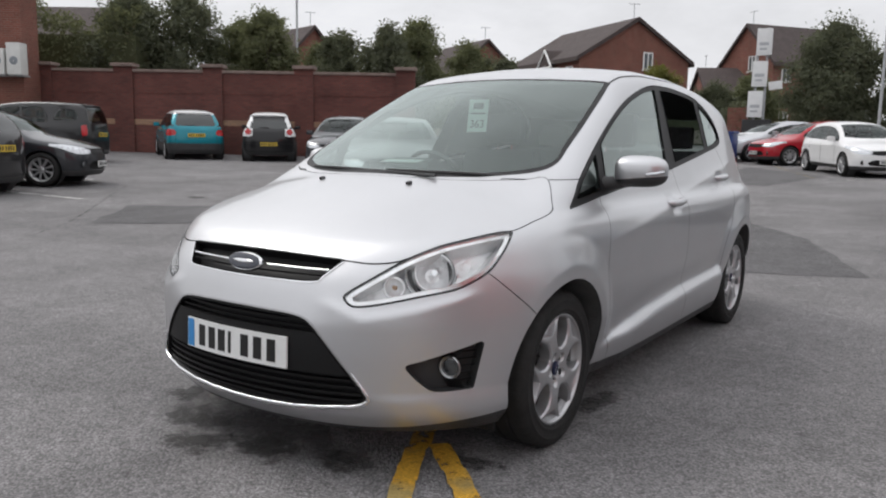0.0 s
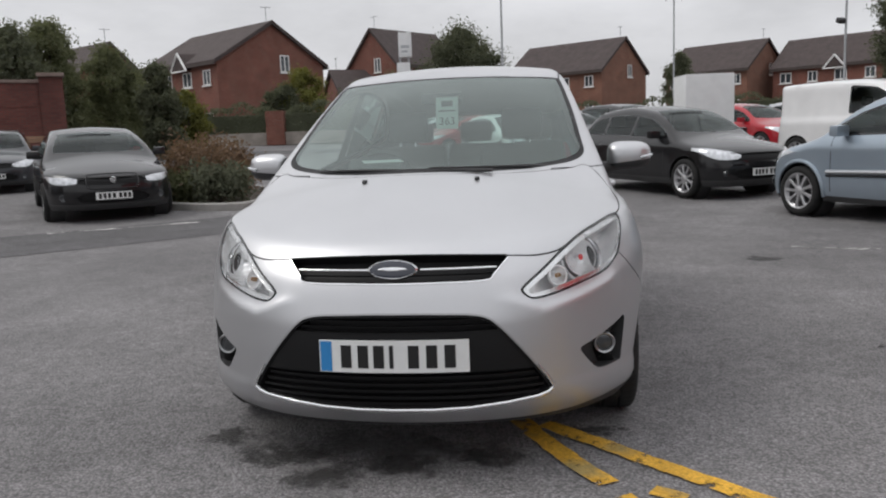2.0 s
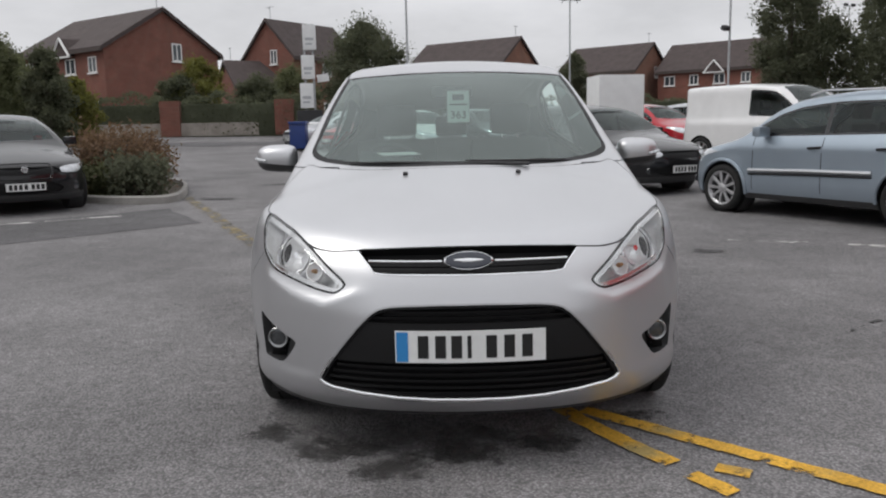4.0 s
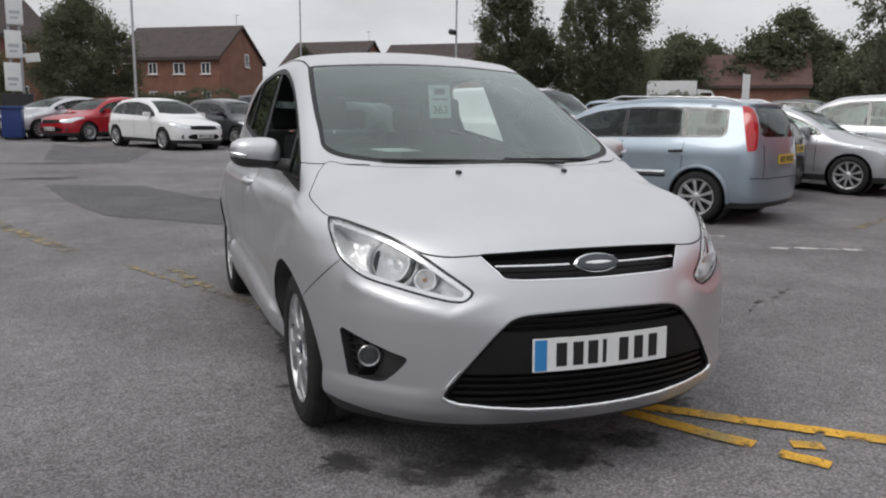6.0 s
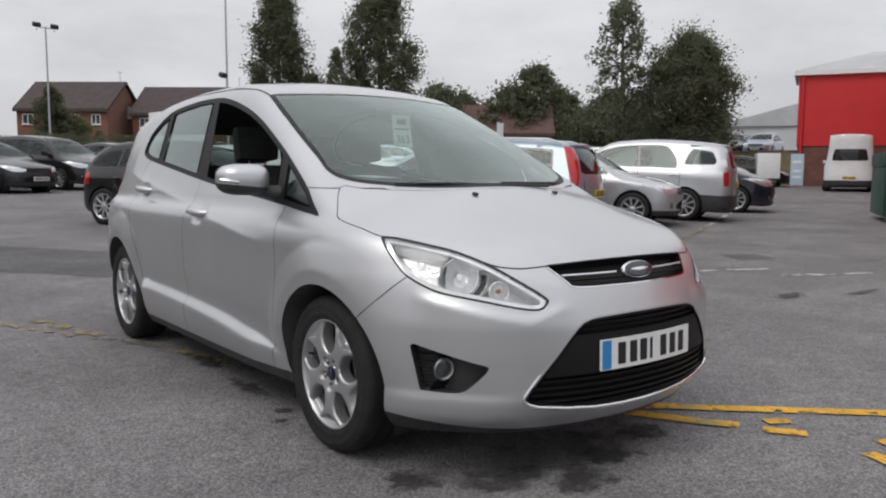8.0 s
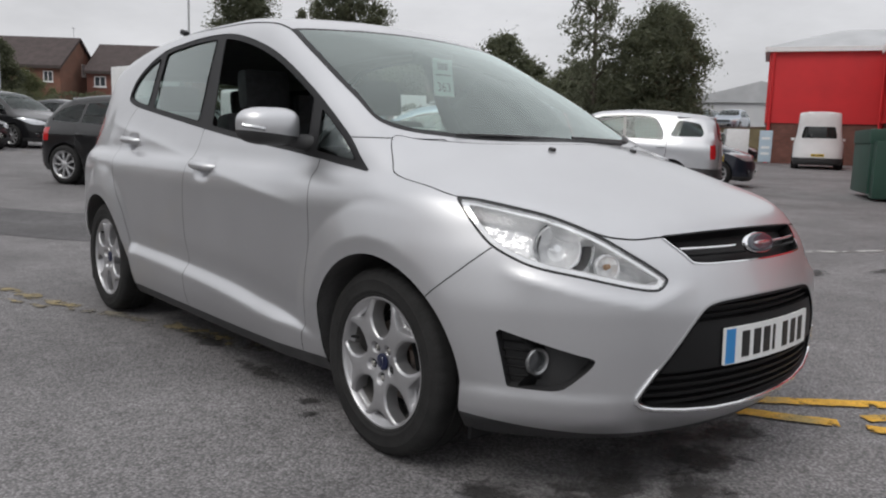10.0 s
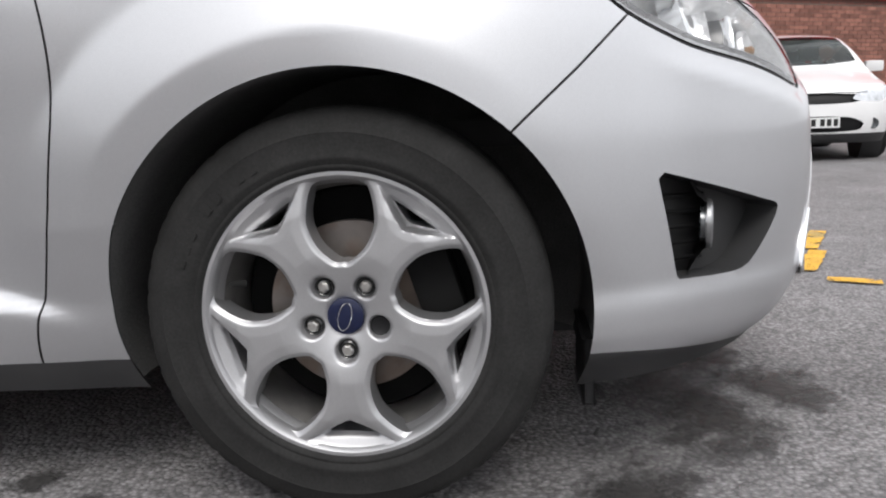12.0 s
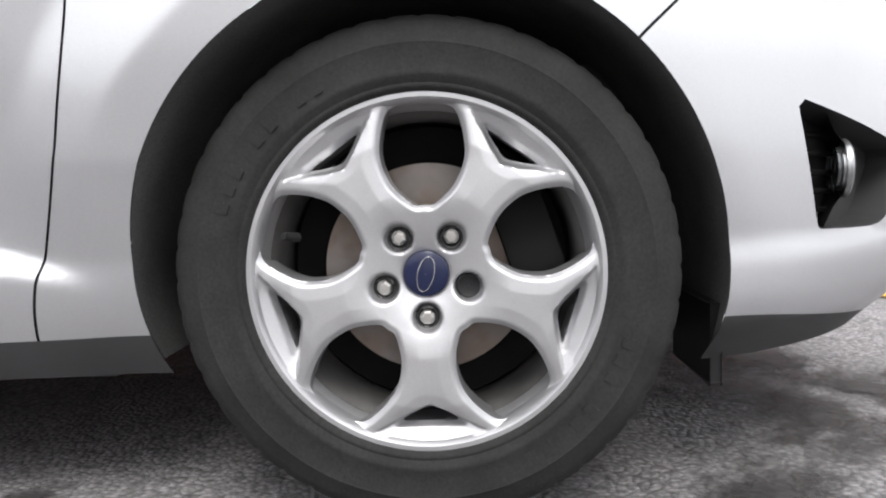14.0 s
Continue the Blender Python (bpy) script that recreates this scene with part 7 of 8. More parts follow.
part("pane", rbox(20.45, 21.75, -0.10, -0.02, 3.65, 4.75), HOUSE_GLASS, win, smooth=False)
part("downpipe", tube([(LEN - 0.35, -0.22, 0), (LEN - 0.35, -0.22, TOP)], 0.06, 8), RED_CLAD, red, "red downpipe")
# the wing that closes the yard
w2 = Vector((40.95, 14.40, 0))
wing = thing("red_wing", "red clad end wing on a brick base", "building", at=Matrix.Translation((w2.x, w2.y, 0.3)) @ pose(0, 0, 0, 0, 0, math.degrees(math.atan2(0.893, -0.45))))
part("brick_base", box(-1.0, 5.0, -5, 0, 0, 2.2), DARK_BRICK, wing, "brick base", smooth=False)
part("cladding", box(-1.0, 5.06, -5, 0.06, 2.2, 5.9), RED_CLAD, wing, "red painted cladding", smooth=False)
part("fascia", box(-1.0, 5.3, -5, 0.3, 5.9, 6.14), WHITE_TRIM, wing, "white eaves fascia", smooth=False)
part("roof", ([(-1, 0.3, 6.14), (5.3, 0.3, 6.14), (5.3, -5, 6.14), (-1, -5, 6.14), (-1, -2.5, 7.3), (1.5, -2.5, 7.3)], [(0, 1, 5, 4), (1, 2, 5), (2, 3, 4, 5)]), ROOF_SHEET, wing, "grey sheet roof", smooth=False)
part("downpipe", tube([(4.85, 0.16, 0), (4.85, 0.16, 5.9)], 0.08, 8), RED_CLAD, wing, "red downpipe")
# waste container, trailer, box truck, far shed
skip = thing("waste_container", "dark green steel waste container with a sloping lid", "container", at=pose(15.9, 4.4, ground_z(15.9, 4.4), 0, 0, 30))
part("body", box(-1.0, 1.0, -0.6, 0.6, 0.12, 1.15, 0.03), GREEN_STEEL, skip)
part("lid", moved(box(-1.02, 1.02, -0.62, 0.62, 0, 0.30, 0.04), pose(0, 0, 1.15)), GREEN_STEEL, skip, "sloping lid")
for x in (-0.8, -0.27, 0.27, 0.8):
    part("rib", box(x - 0.03, x + 0.03, -0.65, -0.60, 0.15, 1.12), GREEN_STEEL, skip, smooth=False)
part("end_panel", box(-1.35, -1.0, -0.55, 0.55, 0.05, 1.2, 0.02), GREEN_STEEL, skip, "dark green end panel")
trailer = thing("box_trailer", "white box trailer parked beyond the cars", "trailer", at=pose(36.5, 19.3, ground_z(36.5, 19.3), 0, 0, -55))
part("box", box(-0.55, 0.55, -0.9, 0.9, 0.45, 1.75, 0.03), SIGN_WHITE, trailer)
part("chassis", box(-0.5, 0.5, -1.0, 1.0, 0.35, 0.45), DARK_METAL, trailer, smooth=False)
for x in (-0.6, 0.6):
    part("wheel", moved(lathe([(-0.08, 0.02), (-0.08, 0.24), (-0.06, 0.28), (0.06, 0.28), (0.08, 0.24), (0.08, 0.02)], 20), pose(x * 0.92, 0, 0.28)), RUBBER, trailer)
box_t = thing("box_trailer", "tall white box trailer standing between parked cars", "trailer", at=pose(4.0, 15.4, ground_z(4.0, 15.4), 0, 0, 8))
part("box", box(-0.54, 0.54, -0.7, 0.2, 0.50, 2.12, 0.03), SIGN_WHITE, box_t, "white box")
part("chassis", box(-0.52, 0.52, -0.8, 0.3, 0.36, 0.50), DARK_METAL, box_t, smooth=False)
for x in (-0.6, 0.6):
    part("wheel", moved(lathe([(-0.07, 0.02), (-0.07, 0.22), (-0.05, 0.26), (0.05, 0.26), (0.07, 0.22), (0.07, 0.02)], 20), pose(x, 0.1, 0.26)), RUBBER, box_t)
yard = thing("yard_wall", "low tan rendered wall closing the yard", "wall", at=pose(40.6, 22.6, 0.25, 0, 0, 82))
part("wall", box(-3.8, 3.8, -0.15, 0.15, 0, 2.0), TAN_RENDER, yard, smooth=False)
part("coping", box(-3.85, 3.85, -0.2, 0.2, 2.0, 2.08, 0.02), COPING, yard)
part("terrace", box(0.0, 18.0, -24.0, -0.16, 0, 1.85), TARMAC_DARK, yard, "raised parking terrace behind the wall", smooth=False)
for k in range(6):
    m = yard.matrix_basis @ Vector((1.6 + 2.5 * k, -2.6 - 0.4 * (k % 2), 1.85))
    parked_car("car", ("hatch", "tall", "hatch", "small_suv", "hatch", "tall")[k], (BLUE_CAR, BLACK_CAR, GREY_CAR, NAVY_CAR, SILVER_CAR, BLACK_CAR)[k], m.x, m.y, (-0.96, -0.28), "car parked on the raised terrace beyond the yard wall", group="cars on the terrace", lift=m.z)
board = thing("notice_board", "pale blue notice board on two short legs", "sign", at=pose(35.6, 17.2, ground_z(35.6, 17.2), 0, 0, -62))
part("panel", box(-0.3, 0.3, -0.02, 0.02, 0.15, 1.7, 0.01), BOARD_BLUE, board)
for x in (-0.25, 0.25):
    part("leg", box(x - 0.02, x + 0.02, 0.02, 0.05, 0, 1.5), GALVANISED, board, smooth=False)
for z0 in (0.5, 0.8, 1.25):
    part("print_bar", box(-0.2, 0.2, -0.026, -0.021, z0, z0 + 0.12), SIGN_WHITE, board, smooth=False)
truck = thing("box_truck", "white box truck parked in the distant rows", "truck", at=pose(35.7, 46.7, ground_z(35.7, 46.7), 0, 0, -30))
part("box", box(-1.7, 1.7, -0.95, 0.95, 0.75, 2.65, 0.03), SIGN_WHITE, truck)
cab = part("cab", ([(1.75, -0.9, 0.45), (3.2, -0.9, 0.45), (3.25, -0.9, 1.2), (2.75, -0.85, 1.95), (1.75, -0.85, 2.05), (1.75, 0.9, 0.45), (3.2, 0.9, 0.45), (3.25, 0.9, 1.2), (2.75, 0.85, 1.95), (1.75, 0.85, 2.05)],
                     [(0, 1, 2, 3, 4), (9, 8, 7, 6, 5), (1, 6, 7, 2), (2, 7, 8, 3), (3, 8, 9, 4), (4, 9, 5, 0), (0, 5, 6, 1)]), SIGN_WHITE, truck, "white cab", smooth=False)
part("cab_window", box(2.0, 2.75, -0.915, -0.89, 1.25, 1.8), DARK_GLASS, cab, smooth=False)
part("chassis", box(-1.7, 3.0, -0.7, 0.7, 0.45, 0.75), DARK_METAL, truck, smooth=False)
for x in (-1.0, 2.5):
    for y in (-0.8, 0.8):
        part("wheel", moved(lathe([(-0.1, 0.02), (-0.1, 0.30), (-0.07, 0.35), (0.07, 0.35), (0.1, 0.30), (0.1, 0.02)], 20, "y"), pose(x, y, 0.35)), RUBBER, truck)
shed = thing("far_shed", "pale grey industrial shed in the distance", "shed", at=pose(88, 45, 0.6, 0, 0, 28))
part("wall", box(-14, 14, -8, 8, 0, 5.2), GREY_CLAD, shed, smooth=False)
part("roof", ([(-14.3, -8.3, 5.2), (14.3, -8.3, 5.2), (14.3, 0, 7.4), (-14.3, 0, 7.4), (14.3, 8.3, 5.2), (-14.3, 8.3, 5.2)], [(0, 1, 2, 3), (3, 2, 4, 5), (0, 3, 5), (1, 4, 2)]), ROOF_SHEET, shed, smooth=False)


# lamp posts
def lamp_post(x, y, height, heads, turn, label):
    z = ground_z(x, y)
    p = thing("lamp_post", label, "lamp post", "lamp posts", at=pose(x, y, z, 0, 0, turn))
    part("pole", tube([(0, 0, 0), (0, 0, 1.2), (0, 0, 1.3), (0, 0, height)], [0.10, 0.095, 0.065, 0.045], 10), GALVANISED, p, "grey steel pole")
    if heads == "twin":
        part("cross_bar", tube([(-0.55, 0, height - 0.25), (-0.50, 0, height - 0.05), (0.50, 0, height - 0.05), (0.55, 0, height - 0.25)], 0.03, 6), GALVANISED, p)
        for x0 in (-0.55, 0.55):
            part("flood_lamp", moved(box(-0.22, 0.22, -0.14, 0.14, -0.10, 0.16, 0.04), pose(x0, 0, height + 0.06, 25)), DARK_METAL, p, "dark flood lamp")
    elif heads == "arm":
        part("arm", tube([(0, 0, height - 0.1), (0.1, 0, height + 0.1), (0.9, 0, height + 0.25)], 0.04, 8), GALVANISED, p)
        part("lantern", moved(box(-0.3, 0.3, -0.13, 0.13, -0.07, 0.07, 0.05), pose(1.1, 0, height + 0.25)), ACWHITE, p, "street lantern")
    else:
        part("flood_lamp", moved(box(-0.2, 0.2, -0.14, 0.14, -0.12, 0.12, 0.04), pose(-0.3, 0, height * 0.45, 30)), DARK_METAL, p, "dark flood lamp on the pole")
    return p


lamp_post(9.2, 53.0, 8.5, "twin", 10, "galvanised lamp post with twin flood lamps")
lamp_post(15.7, 40.0, 11.8, "flood", 20, "tall galvanised post with a flood lamp half way up")
lamp_post(42.0, 79.0, 10.6, "twin", 25, "galvanised lamp post with twin flood lamps")
lamp_post(-1.6, 36.5, 8.6, "arm", 0, "street lamp with a short arm")
lamp_post(-26.0, 25.8, 12.0, "arm", 90, "tall street lamp behind the brick wall")

# totem sign of three panels
sign = thing("totem_sign", "white totem sign of three panels on grey posts", "sign", at=pose(-6.2, 34.6, ground_z(-6.2, 34.6), 0, 0, 8))
for x in (-0.2, 0.2):
    part("post", box(x - 0.05, x + 0.05, -0.05, 0.05, 0, 5.5), GALVANISED, sign, smooth=False)
for z0, z1, off in ((4.3, 5.45, 0.06), (2.95, 4.05, -0.05), (1.6, 2.75, -0.16)):
    p = part("panel", box(off - 0.31, off + 0.31, -0.22, 0.12, z0, z1, 0.02), SIGN_WHITE, sign, "white sign panel")
    part("print_bar", box(off - 0.2, off + 0.2, -0.228, -0.221, z0 + 0.42, z0 + 0.55), SIGN_PALE, p, smooth=False)
    part("print_bar", box(off - 0.18, off + 0.12, -0.228, -0.221, z0 + 0.22, z0 + 0.31), SIGN_PALE, p, smooth=False)
part("side_board", moved(box(-0.28, 0.28, -0.03, 0.03, -0.18, 0.18, 0.01), pose(0.62, 0.0, 3.0, 0, -8, 0)), SIGN_WHITE, sign, "small white side board")
part("plinth", box(-0.65, 0.55, -0.3, 0.3, 0, 1.5, 0.03), DARK_DOOR, sign, "dark plinth")
bin_ = thing("wheeled_bin", "dark blue plastic recycling bin at the lane's end", "bin", at=pose(-5.4, 26.5, ground_z(-5.4, 26.5)))
part("body", box(-0.30, 0.30, -0.36, 0.36, 0.08, 1.0, 0.05), BIN_BLUE, bin_)
part("lid", box(-0.33, 0.33, -0.40, 0.38, 1.0, 1.10, 0.04), BIN_BLUE, bin_, "hinged lid")
for x in (-0.28, 0.28):
    part("wheel", moved(lathe([(-0.03, 0.01), (-0.03, 0.11), (0.03, 0.11), (0.03, 0.01)], 16), pose(x, 0.34, 0.11)), RUBBER, bin_)
# cycle hoop and low wall along the houses
hoop = solid("cycle_hoop", moved(tube([(0, 0, 0), (0, 0, 0.75), (0.12, 0, 0.92), (0.30, 0, 0.98), (0.9, 0, 0.98), (1.05, 0, 0.9), (1.15, 0, 0.75), (1.15, 0, 0)], 0.05, 10), pose(-5.6, 28.0, ground_z(-5.6, 28.0))), SIGN_WHITE, "white painted steel hoop barrier", "barrier")
low = thing("low_wall", "pale low wall with red brick piers below a hedge", "wall", at=pose(-20, 42.0, ground_z(-20, 42.0), 0, 0, 3))
part("wall", box(-14, 14, 0, 0.25, 0, 0.75), PALE_STONE, low, smooth=False)
for x in (4.5, 11.0, -6.0):
    part("pier", box(x - 0.55, x + 0.55, -0.2, 0.4, 0, 2.0), HOUSE_BRICK, low, "red brick pier", smooth=False)
far_flag = solid("banner_flag", joined(tube([(0, 0, 0), (0, 0, 5.0)], 0.04, 8), box(0.05, 0.75, -0.01, 0.01, 2.8, 4.9)), SIGN_WHITE, "white feather banner on a pole", "flag", at=pose(47, 52, 0.6))
# ---- trees, hedges and shrubs ----
LEAF_DARK = mat("dark_foliage", (0.105, 0.114, 0.078), spec=0.15, rough=0.85, vary=0.22, scale=0.5, island=0.25)
LEAF_MID = mat("mid_foliage", (0.130, 0.140, 0.080), spec=0.15, rough=0.85, vary=0.22, scale=0.5, island=0.25)
LEAF_YELLOW = mat("yellow_green_foliage", (0.15, 0.15, 0.04), rough=0.75, vary=0.3, scale=0.8, island=0.4)
LEAF_GREY = mat("birch_foliage", (0.125, 0.135, 0.095), spec=0.15, rough=0.85, vary=0.2, scale=0.5, island=0.25)
LEAF_BROWN = mat("russet_shrub_foliage", (0.15, 0.095, 0.06), rough=0.8, vary=0.35, scale=2.0, island=0.5)


def leafy(m, colour, share=0.38):
    """Lets part of the light pass through the leaves."""
    n, l = m.node_tree.nodes, m.node_tree.links
    t, x = n.new("ShaderNodeBsdfTranslucent"), n.new("ShaderNodeMixShader")
    t.inputs["Color"].default_value, x.inputs[0].default_value = (*colour, 1), share
    l.new(n["Principled BSDF"].outputs[0], x.inputs[1])
    l.new(t.outputs[0], x.inputs[2])
    l.new(x.outputs[0], n["Material Output"].inputs["Surface"])


leafy(LEAF_DARK, (0.16, 0.172, 0.095))
leafy(LEAF_MID, (0.19, 0.205, 0.095))
leafy(LEAF_YELLOW, (0.22, 0.22, 0.04))
leafy(LEAF_GREY, (0.19, 0.20, 0.13))
leafy(LEAF_BROWN, (0.20, 0.13, 0.07))
BARK = mat("grey_brown_bark", (0.09, 0.075, 0.06), rough=0.95, vary=0.25, scale=5, bump=0.01, bump_scale=30)


def scatter(P, size, rng):
    """Small leaf blades at points P, turned at random."""
    n = len(P)
    a = rng.normal(size=(n, 3))
    a /= np.linalg.norm(a, axis=1)[:, None]
    b = np.cross(a, rng.normal(size=(n, 3)))
    b /= np.linalg.norm(b, axis=1)[:, None]
    s = size * rng.uniform(0.6, 1.35, (n, 1))
    V = np.stack([P - a * s, P + b * s * 0.45, P + a * s, P - b * s * 0.45], 1).reshape(-1, 3)
    return V, np.arange(4 * n).reshape(n, 4)


def leaves(clumps, each, size, rng, core=0.0):
    """Leaves scattered through clumps (x, y, z, radius)."""
    C = np.repeat(np.array(clumps, float), each, 0)
    d = rng.normal(size=(len(C), 3))
    d /= np.linalg.norm(d, axis=1)[:, None]
    P = C[:, :3] + d * C[:, 3:] * rng.uniform(0.2, 1.15, (len(C), 1)) ** 0.8 * np.array([1, 1, 0.85])
    P = P + rng.normal(size=P.shape) * C[:, 3:] * 0.34 - np.array([0, 0, 1]) * C[:, 3:] * rng.exponential(0.22, (len(C), 1))
    V, F = scatter(P, size, rng)
    if not core:
        return V, F
    # a dark mass of inner leaves in the heart of each clump
    ico = bmesh.new()
    bmesh.ops.create_icosphere(ico, subdivisions=2, radius=1.0)
    B, T = drained(ico)
    B = np.array(B)
    C = np.array(clumps, float)
    W = C[:, None, :3] + B[None] * C[:, None, 3:] * core * rng.uniform(0.45, 1.15, (len(C), len(B), 1)) * np.array([1, 1, 0.85])
    G = [tuple(len(V) + i * len(B) + k for k in f) for i in range(len(C)) for f in T]
    return np.concatenate([V, W.reshape(-1, 3)]), [tuple(f) for f in F] + G


def tree(x, y, height, spread, material, label, seed, low=0.25, airy=1.0, size=0.08, count=46, each=400):
    rng = np.random.default_rng(seed)
    z = ground_z(x, y) - 0.05
    t = thing("tree", label, "tree", "trees round the car park", at=pose(x, y, z))
    lean_x, lean_y = rng.normal(0, 0.03, 2) * height
    trunk = [(0, 0, 0), (lean_x * 0.3, lean_y * 0.3, height * 0.3), (lean_x * 0.7, lean_y * 0.7, height * 0.6), (lean_x, lean_y, height * 0.9)]
    part("trunk", tube(trunk, [height * 0.022, height * 0.016, height * 0.010, height * 0.003], 8), BARK, t, "tapered trunk")
    clumps, count, each = [], int(count * 1.9), int(each * 0.62)
    for k in range(count):
        h = low + (0.97 - low) * (k + 0.5) / count
        prof = math.sin(math.pi * min(1, (h - low + 0.10) / (1.08 - low))) ** 0.7
        a = k * 2.4 + rng.uniform(-0.5, 0.5)
        r = spread * prof * rng.uniform(0.35, 0.95)
        c = (r * math.cos(a) + lean_x * h, r * math.sin(a) + lean_y * h, height * h + rng.uniform(-0.3, 0.3))
        clumps.append((*c, spread * rng.uniform(0.15, 0.29) * airy))
    for k in range(0, count, max(1, count // 12)):
        c = clumps[k]
        h = max(height * 0.15, c[2] - 0.35 * math.hypot(c[0], c[1]) - 0.4)
        f = h / height
        part("limb", tube([(lean_x * f, lean_y * f, h), (c[0] * 0.55, c[1] * 0.55, (h + c[2]) / 2 + 0.1), c[:3]], [height * 0.009, height * 0.006, height * 0.002], 6), BARK, t)
    crown = part("crown", leaves(clumps, each, size, rng, 0.44 if airy >= 1.0 else 0.0), material, t, "leafy crown", smooth=False)
    return t


def hedge(name, pts, height, thick, material, label, seed, size=0.09, density=260):
    """A clipped or ragged hedge along points: a leafy shell over a dark core."""
    rng = np.random.default_rng(seed)
    shapes = []
    for (x0, y0), (x1, y1) in zip(pts, pts[1:]):
        n = math.hypot(x1 - x0, y1 - y0)
        ux, uy = (x1 - x0) / n, (y1 - y0) / n
        k = int(n * density * height)
        s, q = rng.uniform(0, n, k), rng.uniform(-1, 1, k)
        hh = height * (1 + 0.10 * np.sin(s * 1.3 + seed) + 0.06 * np.sin(s * 3.7))
        zz = np.where(rng.uniform(size=k) < 0.35, hh * rng.uniform(0.92, 1.06, k), rng.uniform(0, 1, k) ** 0.8 * hh)
        w = thick / 2 * np.where(zz > hh * 0.9, q, np.sign(q) * rng.uniform(0.8, 1.15, k))
        X, Y = x0 + ux * s - uy * w, y0 + uy * s + ux * w
        shapes.append(scatter(np.stack([X, Y, ground_z(X, Y) + zz], 1), size, rng))
        m = pose((x0 + x1) / 2, (y0 + y1) / 2, ground_z((x0 + x1) / 2, (y0 + y1) / 2) - 0.2, 0, 0, math.degrees(math.atan2(uy, ux)))
        shapes.append(moved(box(-n / 2, n / 2, -thick * 0.42, thick * 0.42, 0, height * 0.86 + 0.2, 0.1), m))
    return solid(name, joined(*shapes), material, label, "hedge", kind="stuff", smooth=False)


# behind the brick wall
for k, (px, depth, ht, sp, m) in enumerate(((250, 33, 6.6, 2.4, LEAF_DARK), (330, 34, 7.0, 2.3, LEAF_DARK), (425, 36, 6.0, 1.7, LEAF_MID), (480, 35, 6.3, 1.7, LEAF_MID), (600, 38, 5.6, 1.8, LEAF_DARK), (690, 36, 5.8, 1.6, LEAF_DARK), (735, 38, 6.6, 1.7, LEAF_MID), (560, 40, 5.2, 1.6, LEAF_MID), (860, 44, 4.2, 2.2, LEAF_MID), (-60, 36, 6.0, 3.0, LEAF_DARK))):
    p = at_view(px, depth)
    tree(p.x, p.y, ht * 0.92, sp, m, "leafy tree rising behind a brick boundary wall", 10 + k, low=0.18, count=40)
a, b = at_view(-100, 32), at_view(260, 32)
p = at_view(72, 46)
house(p.x, p.y, 55.9, 7.0, 5.6, 4.6, 6.9, HOUSE_BRICK, TILES, windows=False)
hedge("hedge", [(a.x, a.y), (b.x, b.y)], 5.0, 1.6, LEAF_MID, "tall clipped hedge behind the brick wall", 3, size=0.09, density=200)
# between the wall and the houses
for k, (x, y, ht, sp, m) in enumerate(((-15.8, 28.8, 4.0, 1.0, LEAF_DARK), (-19.5, 31.5, 5.2, 1.7, LEAF_MID), (-16.4, 32.5, 2.9, 1.0, LEAF_YELLOW), (-22.5, 38.0, 4.8, 2.0, LEAF_DARK), (-15.4, 47.0, 4.8, 1.7, LEAF_YELLOW), (-9.5, 48.0, 4.0, 2.0, LEAF_MID), (-11.0, 45.0, 3.4, 1.8, LEAF_DARK), (-16.2, 46.0, 3.6, 1.8, LEAF_DARK))):
    tree(x, y, ht, sp, m, "bushy tree in front of the houses", 40 + k, low=0.10, count=36)
tree(10.6, 58.5, 5.0, 1.3, LEAF_DARK, "narrow dark tree in front of a brick house", 58, low=0.08, count=40)
tree(15.2, 71.0, 3.4, 2.2, LEAF_MID, "round garden tree in front of a brick house", 59, low=0.08, count=30)
tree(-3.9, 41.0, 6.1, 2.7, LEAF_DARK, "broad dark tree beside the totem sign", 60, low=0.10, count=64, each=520)
tree(19.9, 42.0, 11.2, 2.0, LEAF_DARK, "tall dark tree beyond the far row", 61, low=0.06, airy=1.3, count=60, each=520, size=0.09)
tree(25.0, 38.5, 12.0, 2.5, LEAF_DARK, "tall dark tree beyond the far row", 62, low=0.05, airy=1.3, count=64, each=520, size=0.09)
tree(22.5, 43.0, 6.0, 3.4, LEAF_DARK, "low dark tree between two tall ones", 63, low=0.05, count=44, each=460, size=0.09)
tree(30.0, 52.0, 9.0, 1.2, LEAF_DARK, "slim dark conifer among other trees", 64, low=0.05, count=30)
tree(33.6, 26.4, 10.2, 2.1, LEAF_GREY, "slender airy birch beyond the cars", 65, low=0.18, airy=0.8, count=60, each=110, size=0.11)
tree(35.4, 23.6, 8.0, 3.1, LEAF_DARK, "broad drooping willow beyond the cars", 66, low=0.06, count=84, each=560, size=0.085)
for k in range(14):
    a = radians(32.4 + 1.8 * k)
    r = 95 + 12 * math.sin(k * 1.7)
    tree(r * math.sin(a), r * math.cos(a), (10.2 if k in (7, 8) else 8.0 if k < 7 else 6.6) + 0.7 * math.sin(k * 2.1), 4.5, LEAF_DARK, "distant tree of a wood", 80 + k, low=0.05, count=34, each=200, size=0.24)
for k in range(8):
    a = radians(-58 + 4.5 * k)
    r = 88 + 6 * math.sin(k * 1.9)
    tree(r * math.sin(a), r * math.cos(a), 7.5 + 1.5 * math.sin(k * 2.7), 4.2, LEAF_MID, "distant tree behind the houses", 110 + k, low=0.05, count=26, each=180, size=0.24)
hedge("woodland", [(62, 84), (78, 68)], 4.2, 4.0, LEAF_DARK, "dark continuous wood along the skyline", 8, size=0.24, density=40)
